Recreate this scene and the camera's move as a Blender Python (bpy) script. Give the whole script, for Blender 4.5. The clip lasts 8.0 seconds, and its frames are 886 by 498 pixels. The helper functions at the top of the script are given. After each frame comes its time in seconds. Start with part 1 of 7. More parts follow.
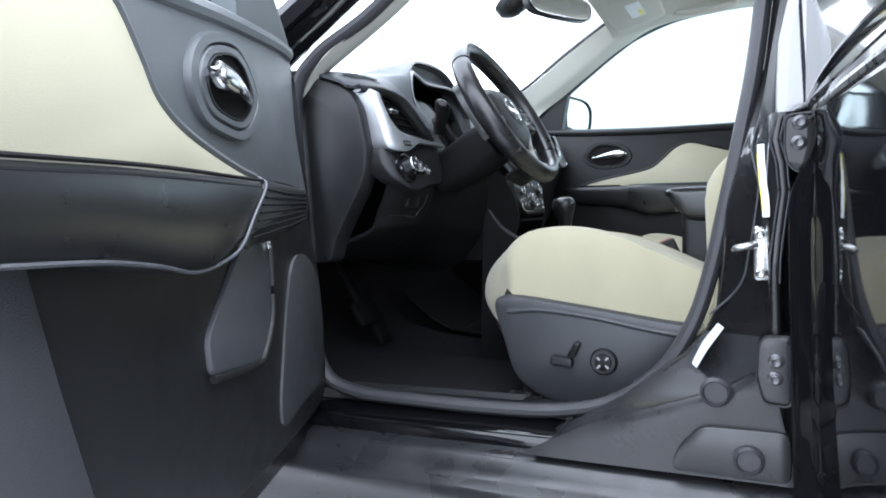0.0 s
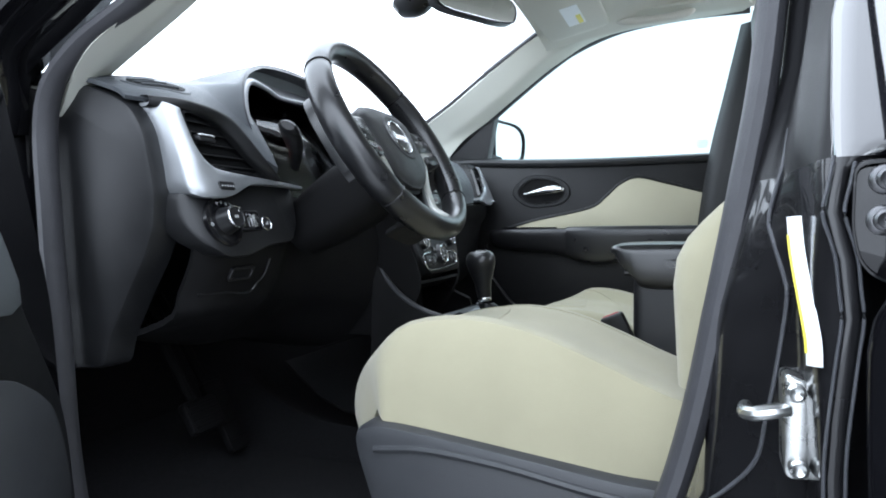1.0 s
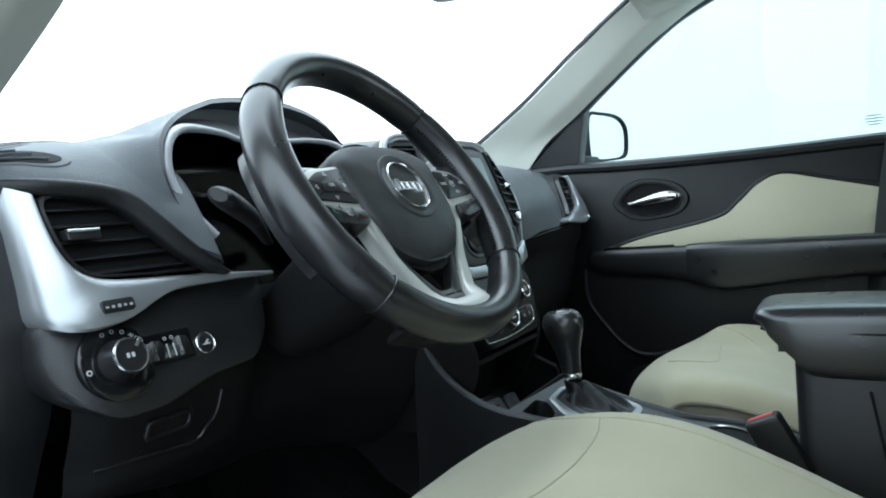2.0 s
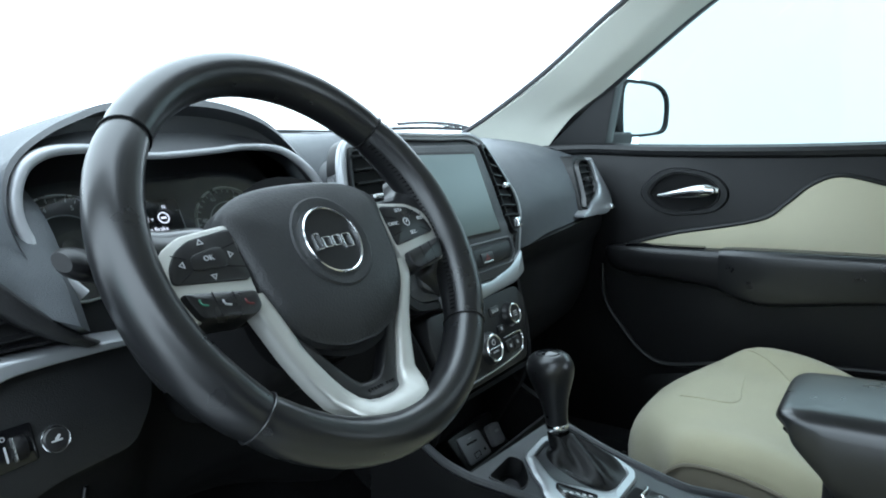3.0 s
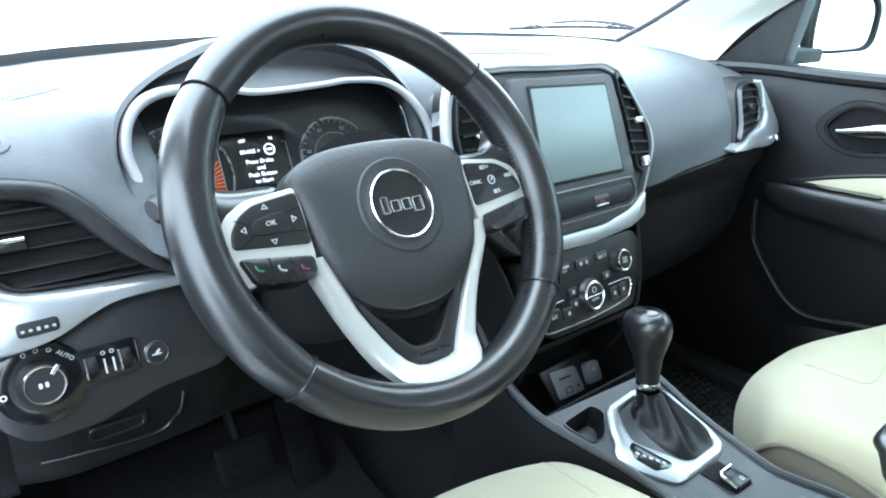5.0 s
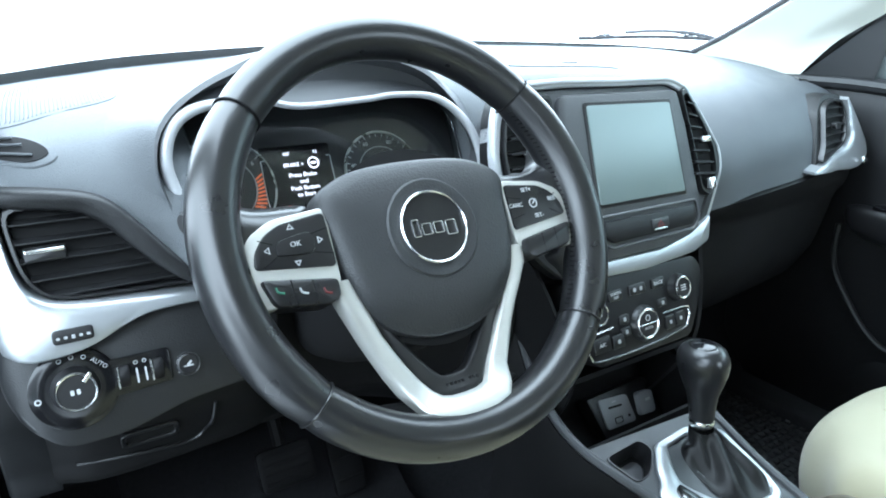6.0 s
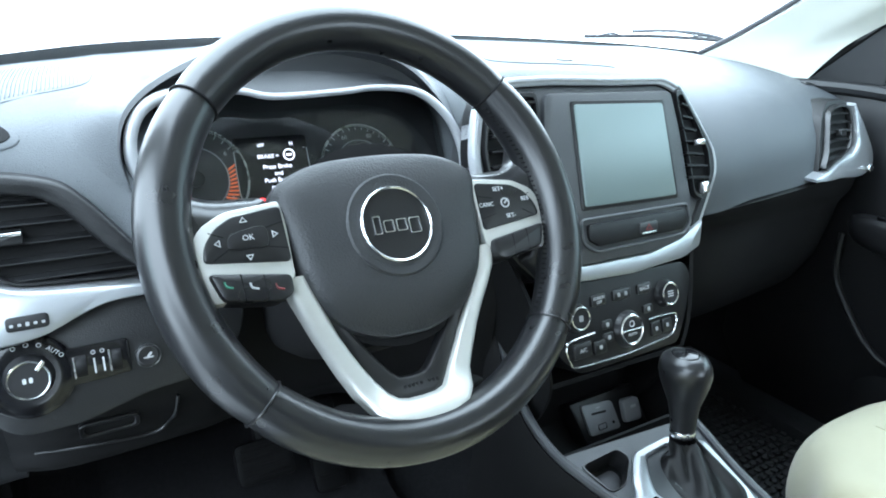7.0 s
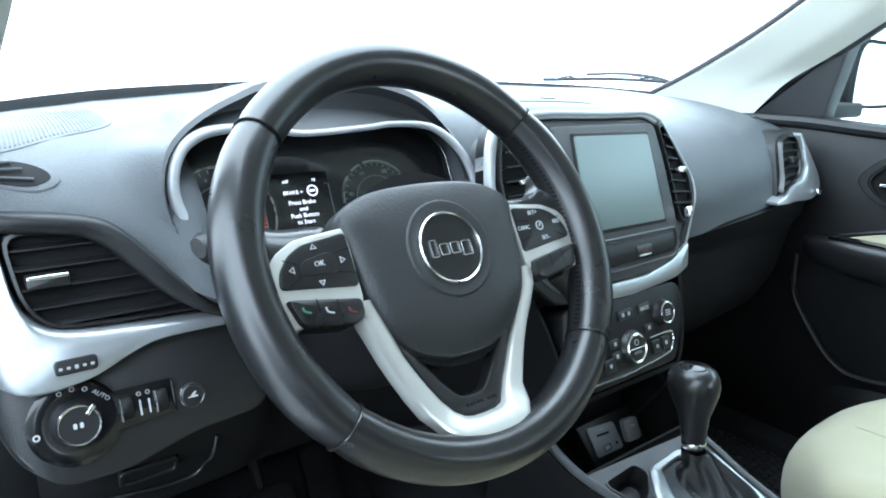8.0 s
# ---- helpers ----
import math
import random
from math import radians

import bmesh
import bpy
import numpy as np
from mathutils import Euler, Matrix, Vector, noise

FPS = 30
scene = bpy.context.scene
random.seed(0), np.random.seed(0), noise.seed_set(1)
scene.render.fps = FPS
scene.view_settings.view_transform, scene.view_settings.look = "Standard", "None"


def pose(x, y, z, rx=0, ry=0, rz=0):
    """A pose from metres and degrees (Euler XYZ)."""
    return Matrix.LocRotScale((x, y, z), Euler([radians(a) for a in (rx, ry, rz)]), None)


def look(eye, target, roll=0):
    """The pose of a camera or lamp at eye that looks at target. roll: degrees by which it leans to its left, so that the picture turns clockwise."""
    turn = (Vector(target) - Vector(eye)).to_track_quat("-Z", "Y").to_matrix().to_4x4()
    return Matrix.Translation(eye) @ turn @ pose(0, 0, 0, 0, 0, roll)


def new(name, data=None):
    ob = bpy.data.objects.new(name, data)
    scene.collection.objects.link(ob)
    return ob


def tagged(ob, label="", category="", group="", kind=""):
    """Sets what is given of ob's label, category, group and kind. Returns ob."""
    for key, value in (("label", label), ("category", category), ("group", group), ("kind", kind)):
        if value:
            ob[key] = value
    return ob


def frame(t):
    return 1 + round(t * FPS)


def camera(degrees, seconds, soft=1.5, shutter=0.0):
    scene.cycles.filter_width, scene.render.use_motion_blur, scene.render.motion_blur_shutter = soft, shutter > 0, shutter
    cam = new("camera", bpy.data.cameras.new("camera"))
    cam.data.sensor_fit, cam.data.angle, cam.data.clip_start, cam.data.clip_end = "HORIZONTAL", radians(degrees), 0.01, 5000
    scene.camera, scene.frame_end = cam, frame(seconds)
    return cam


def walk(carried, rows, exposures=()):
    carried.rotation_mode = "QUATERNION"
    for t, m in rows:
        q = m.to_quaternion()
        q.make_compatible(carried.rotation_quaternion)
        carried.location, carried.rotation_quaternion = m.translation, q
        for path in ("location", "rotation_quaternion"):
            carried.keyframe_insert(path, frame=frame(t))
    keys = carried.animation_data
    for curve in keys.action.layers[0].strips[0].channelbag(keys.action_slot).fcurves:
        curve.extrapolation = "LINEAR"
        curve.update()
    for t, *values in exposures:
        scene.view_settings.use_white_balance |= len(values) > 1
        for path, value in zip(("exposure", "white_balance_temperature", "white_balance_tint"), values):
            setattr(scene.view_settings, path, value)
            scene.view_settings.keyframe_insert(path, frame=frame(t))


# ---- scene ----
# metres; x to the passenger's side, y ahead, z up; seconds, eye, target, roll
cam = camera(67.23, 8.0, 1.9)
PATH = [
    (0, (-1.836, -0.698, 0.919), (-0.034, 0.159, 0.780), -0.60),
    (0.3, (-1.659, -0.674, 0.934), (0.139, 0.198, 0.866), 0.61),
    (0.5, (-1.583, -0.664, 0.935), (0.234, 0.167, 0.862), 0.65),
    (0.7, (-1.487, -0.652, 0.951), (0.374, 0.067, 0.805), -0.12),
    (1, (-1.363, -0.635, 0.988), (0.504, 0.079, 0.912), -0.24),
    (1.2, (-1.271, -0.626, 1.021), (0.559, 0.176, 0.940), -0.69),
    (1.5, (-1.155, -0.612, 1.036), (0.604, 0.335, 0.945), -2.58),
    (1.7, (-1.079, -0.601, 1.064), (0.617, 0.455, 0.978), -4.61),
    (2, (-0.976, -0.585, 1.094), (0.731, 0.452, 0.988), -4.85),
    (2.2, (-0.908, -0.573, 1.132), (0.823, 0.420, 0.992), -5.50),
    (3.3, (-0.758, -0.578, 1.215), (0.785, 0.633, 0.823), -1.18),
    (3.5, (-0.750, -0.581, 1.224), (0.753, 0.664, 0.790), -1.36),
    (4, (-0.733, -0.599, 1.246), (0.659, 0.718, 0.673), 0.74),
    (4.5, (-0.715, -0.614, 1.266), (0.582, 0.771, 0.633), 1.38),
    (5, (-0.696, -0.618, 1.280), (0.512, 0.825, 0.604), 0.82),
    (5.2, (-0.687, -0.622, 1.286), (0.475, 0.862, 0.618), 0.55),
    (6.3, (-0.641, -0.615, 1.290), (0.380, 0.970, 0.624), 1.23),
    (6.5, (-0.631, -0.615, 1.290), (0.386, 0.975, 0.629), 1.25),
    (7, (-0.611, -0.625, 1.288), (0.388, 0.968, 0.607), 2.47),
    (7.5, (-0.629, -0.616, 1.285), (0.378, 0.980, 0.623), 2.59),
    (8, (-0.705, -0.592, 1.271), (0.482, 0.926, 0.734), 1.59),
]
walk(cam, [(t, look(eye, target, roll)) for t, eye, target, roll in PATH],
     [(0.0, 1.12, 6350, 21), (1.0, 0.98, 6350, 19), (1.5, 0.98, 6250, 14), (2.0, 0.76, 6150, 9), (3.5, 0.96, 6050, 10), (4.0, 1.42, 6000, 10), (5.0, 2.08, 5950, 10), (6.5, 1.85, 5950, 10), (7.5, 1.84, 5950, 10), (8.0, 1.62, 5950, 10)])


from mathutils.bvhtree import BVHTree
from mathutils.geometry import tessellate_polygon
scene.world = bpy.data.worlds.new("studio_surround")
scene.world.use_nodes = True
_nt = scene.world.node_tree
_bg = _nt.nodes["Background"]
# white studio: walls like a clear sky at the horizon, brighter lamps overhead
_co = _nt.nodes.new("ShaderNodeTexCoord")
_sep = _nt.nodes.new("ShaderNodeSeparateXYZ")
_mr = _nt.nodes.new("ShaderNodeMapRange")
_mr.inputs["From Min"].default_value, _mr.inputs["From Max"].default_value = 0.02, 0.9
_mr.inputs["To Min"].default_value, _mr.inputs["To Max"].default_value = 2.2, 3.2
_nt.links.new(_co.outputs["Generated"], _sep.inputs[0])
_nt.links.new(_sep.outputs["Z"], _mr.inputs["Value"])
_nt.links.new(_mr.outputs["Result"], _bg.inputs["Strength"])
_bg.inputs["Color"].default_value = (0.80, 0.93, 1.0, 1)

# ---- materials ----


def material(name, base, rough=0.5, metal=0.0, grain=0.0, grain_scale=400.0, cell=False, mottle=0.0, mottle_scale=9.0,
             coat=0.0, spec=0.5, rough_var=0.0, coat_ior=1.5, emit=None, strength=0.0, sheen=0.0):
    """A surface with fine relief (grain, in metres), broad colour mottling and uneven gloss."""
    m = bpy.data.materials.new(name)
    m.use_nodes = True
    nt = m.node_tree
    b = nt.nodes["Principled BSDF"]
    b.inputs["Base Color"].default_value = (*base, 1)
    b.inputs["Roughness"].default_value = rough
    b.inputs["Metallic"].default_value = metal
    b.inputs["Coat Weight"].default_value = coat
    b.inputs["Coat Roughness"].default_value = 0.04
    b.inputs["Coat IOR"].default_value = coat_ior
    b.inputs["Specular IOR Level"].default_value = spec
    b.inputs["Sheen Weight"].default_value = sheen
    if emit:
        b.inputs["Emission Color"].default_value = (*emit, 1)
        b.inputs["Emission Strength"].default_value = strength
    co = nt.nodes.new("ShaderNodeTexCoord")
    if grain:
        t = nt.nodes.new("ShaderNodeTexVoronoi" if cell else "ShaderNodeTexNoise")
        t.inputs["Scale"].default_value = grain_scale
        nt.links.new(co.outputs["Object"], t.inputs["Vector"])
        bump = nt.nodes.new("ShaderNodeBump")
        bump.inputs["Distance"].default_value = grain
        bump.inputs["Strength"].default_value = 0.6
        nt.links.new(t.outputs["Distance" if cell else "Fac"], bump.inputs["Height"])
        nt.links.new(bump.outputs["Normal"], b.inputs["Normal"])
    if mottle or rough_var:
        n = nt.nodes.new("ShaderNodeTexNoise")
        n.inputs["Scale"].default_value = mottle_scale
        n.inputs["Detail"].default_value = 6
        nt.links.new(co.outputs["Object"], n.inputs["Vector"])
        if mottle:
            mix = nt.nodes.new("ShaderNodeMix")
            mix.data_type = "RGBA"
            lo = [c * (1 - mottle) for c in base]
            hi = [min(1, c * (1 + mottle)) for c in base]
            mix.inputs["A"].default_value = (*lo, 1)
            mix.inputs["B"].default_value = (*hi, 1)
            nt.links.new(n.outputs["Fac"], mix.inputs["Factor"])
            nt.links.new(mix.outputs["Result"], b.inputs["Base Color"])
        if rough_var:
            mr = nt.nodes.new("ShaderNodeMapRange")
            mr.inputs["From Min"].default_value, mr.inputs["From Max"].default_value = 0.3, 0.7
            mr.inputs["To Min"].default_value, mr.inputs["To Max"].default_value = max(0, rough - rough_var), min(1, rough + rough_var)
            nt.links.new(n.outputs["Fac"], mr.inputs["Value"])
            nt.links.new(mr.outputs["Result"], b.inputs["Roughness"])
    return m


def pane(name, tint, gloss=0.06):
    """Thin glass: tinted clear, with a faint mirror on top."""
    m = bpy.data.materials.new(name)
    m.use_nodes = True
    nt = m.node_tree
    nt.nodes.clear()
    out = nt.nodes.new("ShaderNodeOutputMaterial")
    tr = nt.nodes.new("ShaderNodeBsdfTransparent")
    tr.inputs["Color"].default_value = (*tint, 1)
    gl = nt.nodes.new("ShaderNodeBsdfGlossy")
    gl.inputs["Roughness"].default_value = 0.02
    mix = nt.nodes.new("ShaderNodeMixShader")
    mix.inputs["Fac"].default_value = gloss
    nt.links.new(tr.outputs[0], mix.inputs[1])
    nt.links.new(gl.outputs[0], mix.inputs[2])
    nt.links.new(mix.outputs[0], out.inputs[0])
    return m


SOFT = material("grained_soft_plastic", (0.0120, 0.0124, 0.0135), 0.40, spec=0.40, grain=0.0003, grain_scale=950, cell=True, mottle=0.12, mottle_scale=30, rough_var=0.05)
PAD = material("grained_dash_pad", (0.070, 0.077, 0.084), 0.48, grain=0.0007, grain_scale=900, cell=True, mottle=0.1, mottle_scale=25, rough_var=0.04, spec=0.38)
HARD = material("hard_black_plastic", (0.0070, 0.0070, 0.0078), 0.42, spec=0.32, grain=0.0003, grain_scale=900, rough_var=0.06)
SATIN = material("satin_black_plastic", (0.012, 0.012, 0.013), 0.32, rough_var=0.05)
GLOSSY = material("gloss_black_plastic", (0.006, 0.006, 0.007), 0.12, rough_var=0.03)
LEATHER = material("black_wheel_leather", (0.0115, 0.0117, 0.0128), 0.29, spec=0.7, grain=0.00006, grain_scale=900, rough_var=0.02, mottle_scale=40)
AIRBAG = material("grained_airbag_cover", (0.0270, 0.0280, 0.0298), 0.46, spec=0.45, grain=0.0005, grain_scale=620, cell=True, mottle=0.12, mottle_scale=30, rough_var=0.05)
DOORSOFT = material("grained_door_plastic", (0.040, 0.042, 0.046), 0.42, spec=0.7, grain=0.0003, grain_scale=950, cell=True, mottle=0.12, mottle_scale=30, rough_var=0.05)
# Charcoal door plastic, lightened so that the sky's sheen sits in its colour.
DOORSHEEN = material("sheen_lightened_door_trim", (0.100, 0.110, 0.116), 0.38, spec=0.75, grain=0.0003, grain_scale=950, cell=True, mottle=0.12, mottle_scale=30, rough_var=0.05)
LOWGLOSS = material("low_gloss_switch_plastic", (0.0110, 0.0112, 0.012), 0.46, spec=0.30, grain=0.0004, grain_scale=700, cell=True, mottle=0.12, mottle_scale=30, rough_var=0.05)
GREYPLASTIC = material("grey_moulded_plastic", (0.055, 0.057, 0.064), 0.5, grain=0.0006, grain_scale=800, cell=True, mottle=0.1, mottle_scale=30)
# Duller copy of the hard plastic, so footwell shade is built in.
MATT = material("shade_dulled_matt_trim", (0.0075, 0.0074, 0.0080), 0.62, spec=0.16, grain=0.0003, grain_scale=900, rough_var=0.05)
GAITER = material("black_gaiter_leather", (0.0055, 0.0055, 0.006), 0.42, spec=0.30, grain=0.0004, grain_scale=600)
LIGHTGREY = material("light_grey_door_plastic", (0.065, 0.068, 0.078), 0.38, spec=0.9, grain=0.0005, grain_scale=900, cell=True, mottle=0.12, mottle_scale=20)
DEEP = material("black_trim_cavity", (0.008, 0.008, 0.0085), 0.7, spec=0.15)
CONSOLE = material("charcoal_console_plastic", (0.036, 0.038, 0.042), 0.40, spec=0.55, grain=0.0003, grain_scale=950, cell=True, mottle=0.12, mottle_scale=30, rough_var=0.05)
SOCKETGREY = material("mid_grey_socket_plastic", (0.21, 0.215, 0.23), 0.42, grain=0.0003, grain_scale=900, mottle=0.08, mottle_scale=30)
CARPET = material("black_carpet", (0.019, 0.019, 0.021), 0.95, grain=0.004, grain_scale=600, mottle=0.35, mottle_scale=140, spec=0.2)
RUBBER = material("black_rubber_seal", (0.042, 0.042, 0.047), 0.5, grain=0.0006, grain_scale=500, mottle=0.2, mottle_scale=40)
MATRUB = material("black_rubber_mat", (0.014, 0.014, 0.015), 0.6, grain=0.001, grain_scale=200)
PAINT = material("black_car_paint", (0.0045, 0.0045, 0.0055), 0.25, spec=0.0, coat=0.9, rough_var=0.03)
APPLIQUE = material("gloss_black_pillar_panel", (0.006, 0.006, 0.008), 0.12, coat=1.0, coat_ior=2.3, rough_var=0.03)
# Black paint greyed in its colour for the studio's reflection on it.
GREYED = material("reflection_greyed_jamb_paint", (0.022, 0.022, 0.024), 0.31, spec=0.6, mottle=0.35, mottle_scale=14, rough_var=0.12)
SILVER = material("satin_silver_paint", (0.39, 0.405, 0.42), 0.36, metal=0.75, rough_var=0.03, grain=0.0001, grain_scale=1500)
RINGSILVER = material("pale_silver_surround", (0.42, 0.43, 0.445), 0.38, metal=0.30, rough_var=0.03, grain=0.0001, grain_scale=1500)
MATTSILVER = material("matt_silver_spoke", (0.58, 0.58, 0.55), 0.42, metal=0.55, rough_var=0.04)
CHROME = material("polished_chrome", (0.80, 0.81, 0.82), 0.19, metal=1.0)
STEEL = material("zinc_plated_steel", (0.62, 0.63, 0.62), 0.3, metal=1.0, rough_var=0.1, mottle_scale=60)
BOLTSTEEL = material("dull_dark_steel", (0.12, 0.12, 0.125), 0.35, metal=0.8, rough_var=0.1, mottle_scale=60)
FABRIC = material("beige_woven_cloth", (0.375, 0.347, 0.240), 0.9, grain=0.0009, grain_scale=1100, mottle=0.10, mottle_scale=11, spec=0.2, sheen=0.25)
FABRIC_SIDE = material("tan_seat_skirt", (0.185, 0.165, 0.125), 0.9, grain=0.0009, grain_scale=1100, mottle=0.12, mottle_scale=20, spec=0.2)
VINYL = material("beige_door_vinyl", (0.50, 0.47, 0.34), 0.6, grain=0.0003, grain_scale=1200, cell=True, mottle=0.06, mottle_scale=8)
CREAM = material("cream_headliner", (0.60, 0.59, 0.53), 0.92, grain=0.0008, grain_scale=900, mottle=0.05, mottle_scale=12, spec=0.2)
PILLAR = material("cream_pillar_plastic", (0.58, 0.585, 0.52), 0.6, grain=0.0005, grain_scale=800, mottle=0.04, mottle_scale=10)
WHITE = material("white_paper_label", (0.78, 0.80, 0.82), 0.5, mottle=0.05, mottle_scale=40)
YELLOW = material("yellow_label_print", (0.75, 0.66, 0.08), 0.5)
PRINT = material("white_print", (0.46, 0.47, 0.48), 0.5)
GREYPRINT = material("grey_print", (0.35, 0.36, 0.37), 0.5)
GREENPRINT = material("green_print", (0.04, 0.17, 0.11), 0.5)
REDPRINT = material("dark_red_print", (0.12, 0.02, 0.02), 0.5)
REDPLASTIC = material("red_plastic", (0.42, 0.05, 0.045), 0.35)
# Pale grey-green base holds the ambient reflection on the unlit screen.
SCREEN = material("reflection_toned_display_glass", (0.17, 0.22, 0.22), 0.33, spec=0.9)
DIAL = material("black_dial_face", (0.020, 0.020, 0.022), 0.4)
LIT = material("lit_white_display", (0.1, 0.1, 0.1), 0.5, emit=(0.85, 0.87, 1.0), strength=1.0)
LITRED = material("lit_red_telltale", (0.1, 0.01, 0.01), 0.5, emit=(1.0, 0.05, 0.05), strength=1.2)
ORANGE = material("orange_dial_print", (0.75, 0.16, 0.05), 0.5, emit=(0.9, 0.18, 0.06), strength=0.15)
FLOOR = material("grey_studio_floor", (0.34, 0.34, 0.34), 0.55, grain=0.002, grain_scale=60, mottle=0.2, mottle_scale=2.5, rough_var=0.1)
STUDIOWALL = material("light_grey_studio_wall", (0.44, 0.455, 0.45), 0.7, grain=0.002, grain_scale=40, mottle=0.06, mottle_scale=0.8)
JAMB = material("mottled_glossy_jamb_paint", (0.0085, 0.0085, 0.0095), 0.28, spec=0.15, coat=0.8, mottle=0.3, mottle_scale=14, rough_var=0.10)
MIRROR = material("mirror_glass", (0.9, 0.92, 0.93), 0.02, metal=1.0)
WINDSCREEN = pane("clear_windscreen_glass", (0.97, 0.99, 0.985), 0.03)
SIDEGLASS = pane("green_tinted_side_glass", (0.80, 0.93, 0.92), 0.025)


def covered(name, tint, ior=1.5):
    """Clear cover whose mirror grows towards glancing views."""
    m = pane(name, tint)
    nt = m.node_tree
    fr = nt.nodes.new("ShaderNodeFresnel")
    fr.inputs["IOR"].default_value = ior
    nt.links.new(fr.outputs[0], nt.nodes["Mix Shader"].inputs["Fac"])
    return m


CLEAR = covered("clear_cluster_cover", (0.93, 0.95, 0.95), 1.42)

# ---- shape helpers ----


def finish(bm, mat, name, angle=35):
    bmesh.ops.recalc_face_normals(bm, faces=bm.faces)
    me = bpy.data.meshes.new(name)
    bm.to_mesh(me)
    bm.free()
    for p in me.polygons:
        p.use_smooth = True
    me.set_sharp_from_angle(angle=radians(angle))
    me.materials.append(mat)
    return me


def thing(name, loc, label, category, group="", kind=""):
    """An empty at the thing's base; its parts hang from it."""
    ob = new(name)
    ob.empty_display_size = 0.05
    ob.location = loc
    return tagged(ob, label, category, group, kind)


def part(name, bm, mat, parent, label="", angle=35):
    ob = new(name, finish(bm, mat, name, angle))
    ob.parent = parent
    if parent.type == "EMPTY":
        ob.matrix_parent_inverse = Matrix.Translation(-parent.location)
    return tagged(ob, label) if label else ob


def solid(name, bm, mat, label, category, group="", kind="", angle=35):
    return tagged(new(name, finish(bm, mat, name, angle)), label, category, group, kind)


def axes(o, x, y):
    """A frame at o whose x and y lie along the two given ways."""
    x = Vector(x).normalized()
    z = x.cross(Vector(y)).normalized()
    y = z.cross(x)
    return Matrix.Translation(o) @ Matrix((x, y, z)).transposed().to_4x4()


def tilted(o, deg):
    """x to the passenger's side, y up, leaning ahead by deg, z to the driver."""
    a = radians(deg)
    return axes(o, (1, 0, 0), (0, math.sin(a), math.cos(a)))


def spline(pts, n=6, closed=False):
    """A smooth run through the points, n steps to each stretch."""
    pts = [Vector(p) for p in pts]
    k = len(pts)
    out = []
    for i in range(k if closed else k - 1):
        if closed:
            a, b, c, d = (pts[(i + j) % k] for j in (-1, 0, 1, 2))
        else:
            b, c = pts[i], pts[i + 1]
            a = pts[i - 1] if i else b * 2 - c
            d = pts[i + 2] if i + 2 < k else c * 2 - b
        for s in range(n):
            t = s / n
            out.append(0.5 * ((2 * b) + (c - a) * t + (2 * a - 5 * b + 4 * c - d) * t * t + (3 * b - a - 3 * c + d) * t ** 3))
    if not closed:
        out.append(pts[-1])
    return out


def rounded(pts, r, n=4):
    """A 2D outline with its corners rounded."""
    pts = [Vector(p) for p in pts]
    out = []
    for i, p in enumerate(pts):
        a, b = pts[i - 1] - p, pts[(i + 1) % len(pts)] - p
        k = min(r, a.length * 0.48, b.length * 0.48)
        s, e = p + a.normalized() * k, p + b.normalized() * k
        for j in range(n + 1):
            t = j / n
            out.append(s * (1 - t) ** 2 + p * 2 * t * (1 - t) + e * t * t)
    return out


def rect(w, h, r=0.003, n=4):
    return rounded([(-w / 2, -h / 2), (w / 2, -h / 2), (w / 2, h / 2), (-w / 2, h / 2)], r, n)


def circle(r, n=32, cx=0.0, cy=0.0):
    return [Vector((cx + r * math.cos(2 * math.pi * i / n), cy + r * math.sin(2 * math.pi * i / n))) for i in range(n)]


def prism(outline, h, m=None, bev=0.0015, base=0.0, shrink=0.0, warp=None):
    """An outline raised from base to h along z, its upper rim softened."""
    bm = bmesh.new()
    pts = [Vector(p) for p in outline]
    cen = sum((p for p in pts), Vector((0, 0))) / len(pts)
    area = sum(pts[i - 1].x * p.y - p.x * pts[i - 1].y for i, p in enumerate(pts))
    if area < 0:
        pts.reverse()

    def inset(d):
        out = []
        for i, p in enumerate(pts):
            a, b = (p - pts[i - 1]), (pts[(i + 1) % len(pts)] - p)
            t = a.normalized() + b.normalized()
            t = t.normalized() if t.length > 1e-6 else Vector((1, 0))
            out.append(p + Vector((-t.y, t.x)) * d)
        return out

    levels = [(0, base), (0, h - bev), (bev * 0.3, h - bev * 0.3), (bev, h)] if bev else [(0, base), (0, h)]
    loops = [[bm.verts.new((q.x, q.y, z)) for q in inset(d + shrink * (z - base))] for d, z in levels]
    k = len(pts)
    for lo, hi in zip(loops, loops[1:]):
        for i in range(k):
            bm.faces.new((lo[i], lo[(i + 1) % k], hi[(i + 1) % k], hi[i]))
    bm.faces.new(loops[-1])
    bm.faces.new(reversed(loops[0]))
    bm.normal_update()
    bmesh.ops.triangulate(bm, faces=[f for f in bm.faces if len(f.verts) > 4])
    if warp:
        for v in bm.verts:
            v.co = warp(v.co)
    if m is not None:
        bm.transform(m)
    return bm


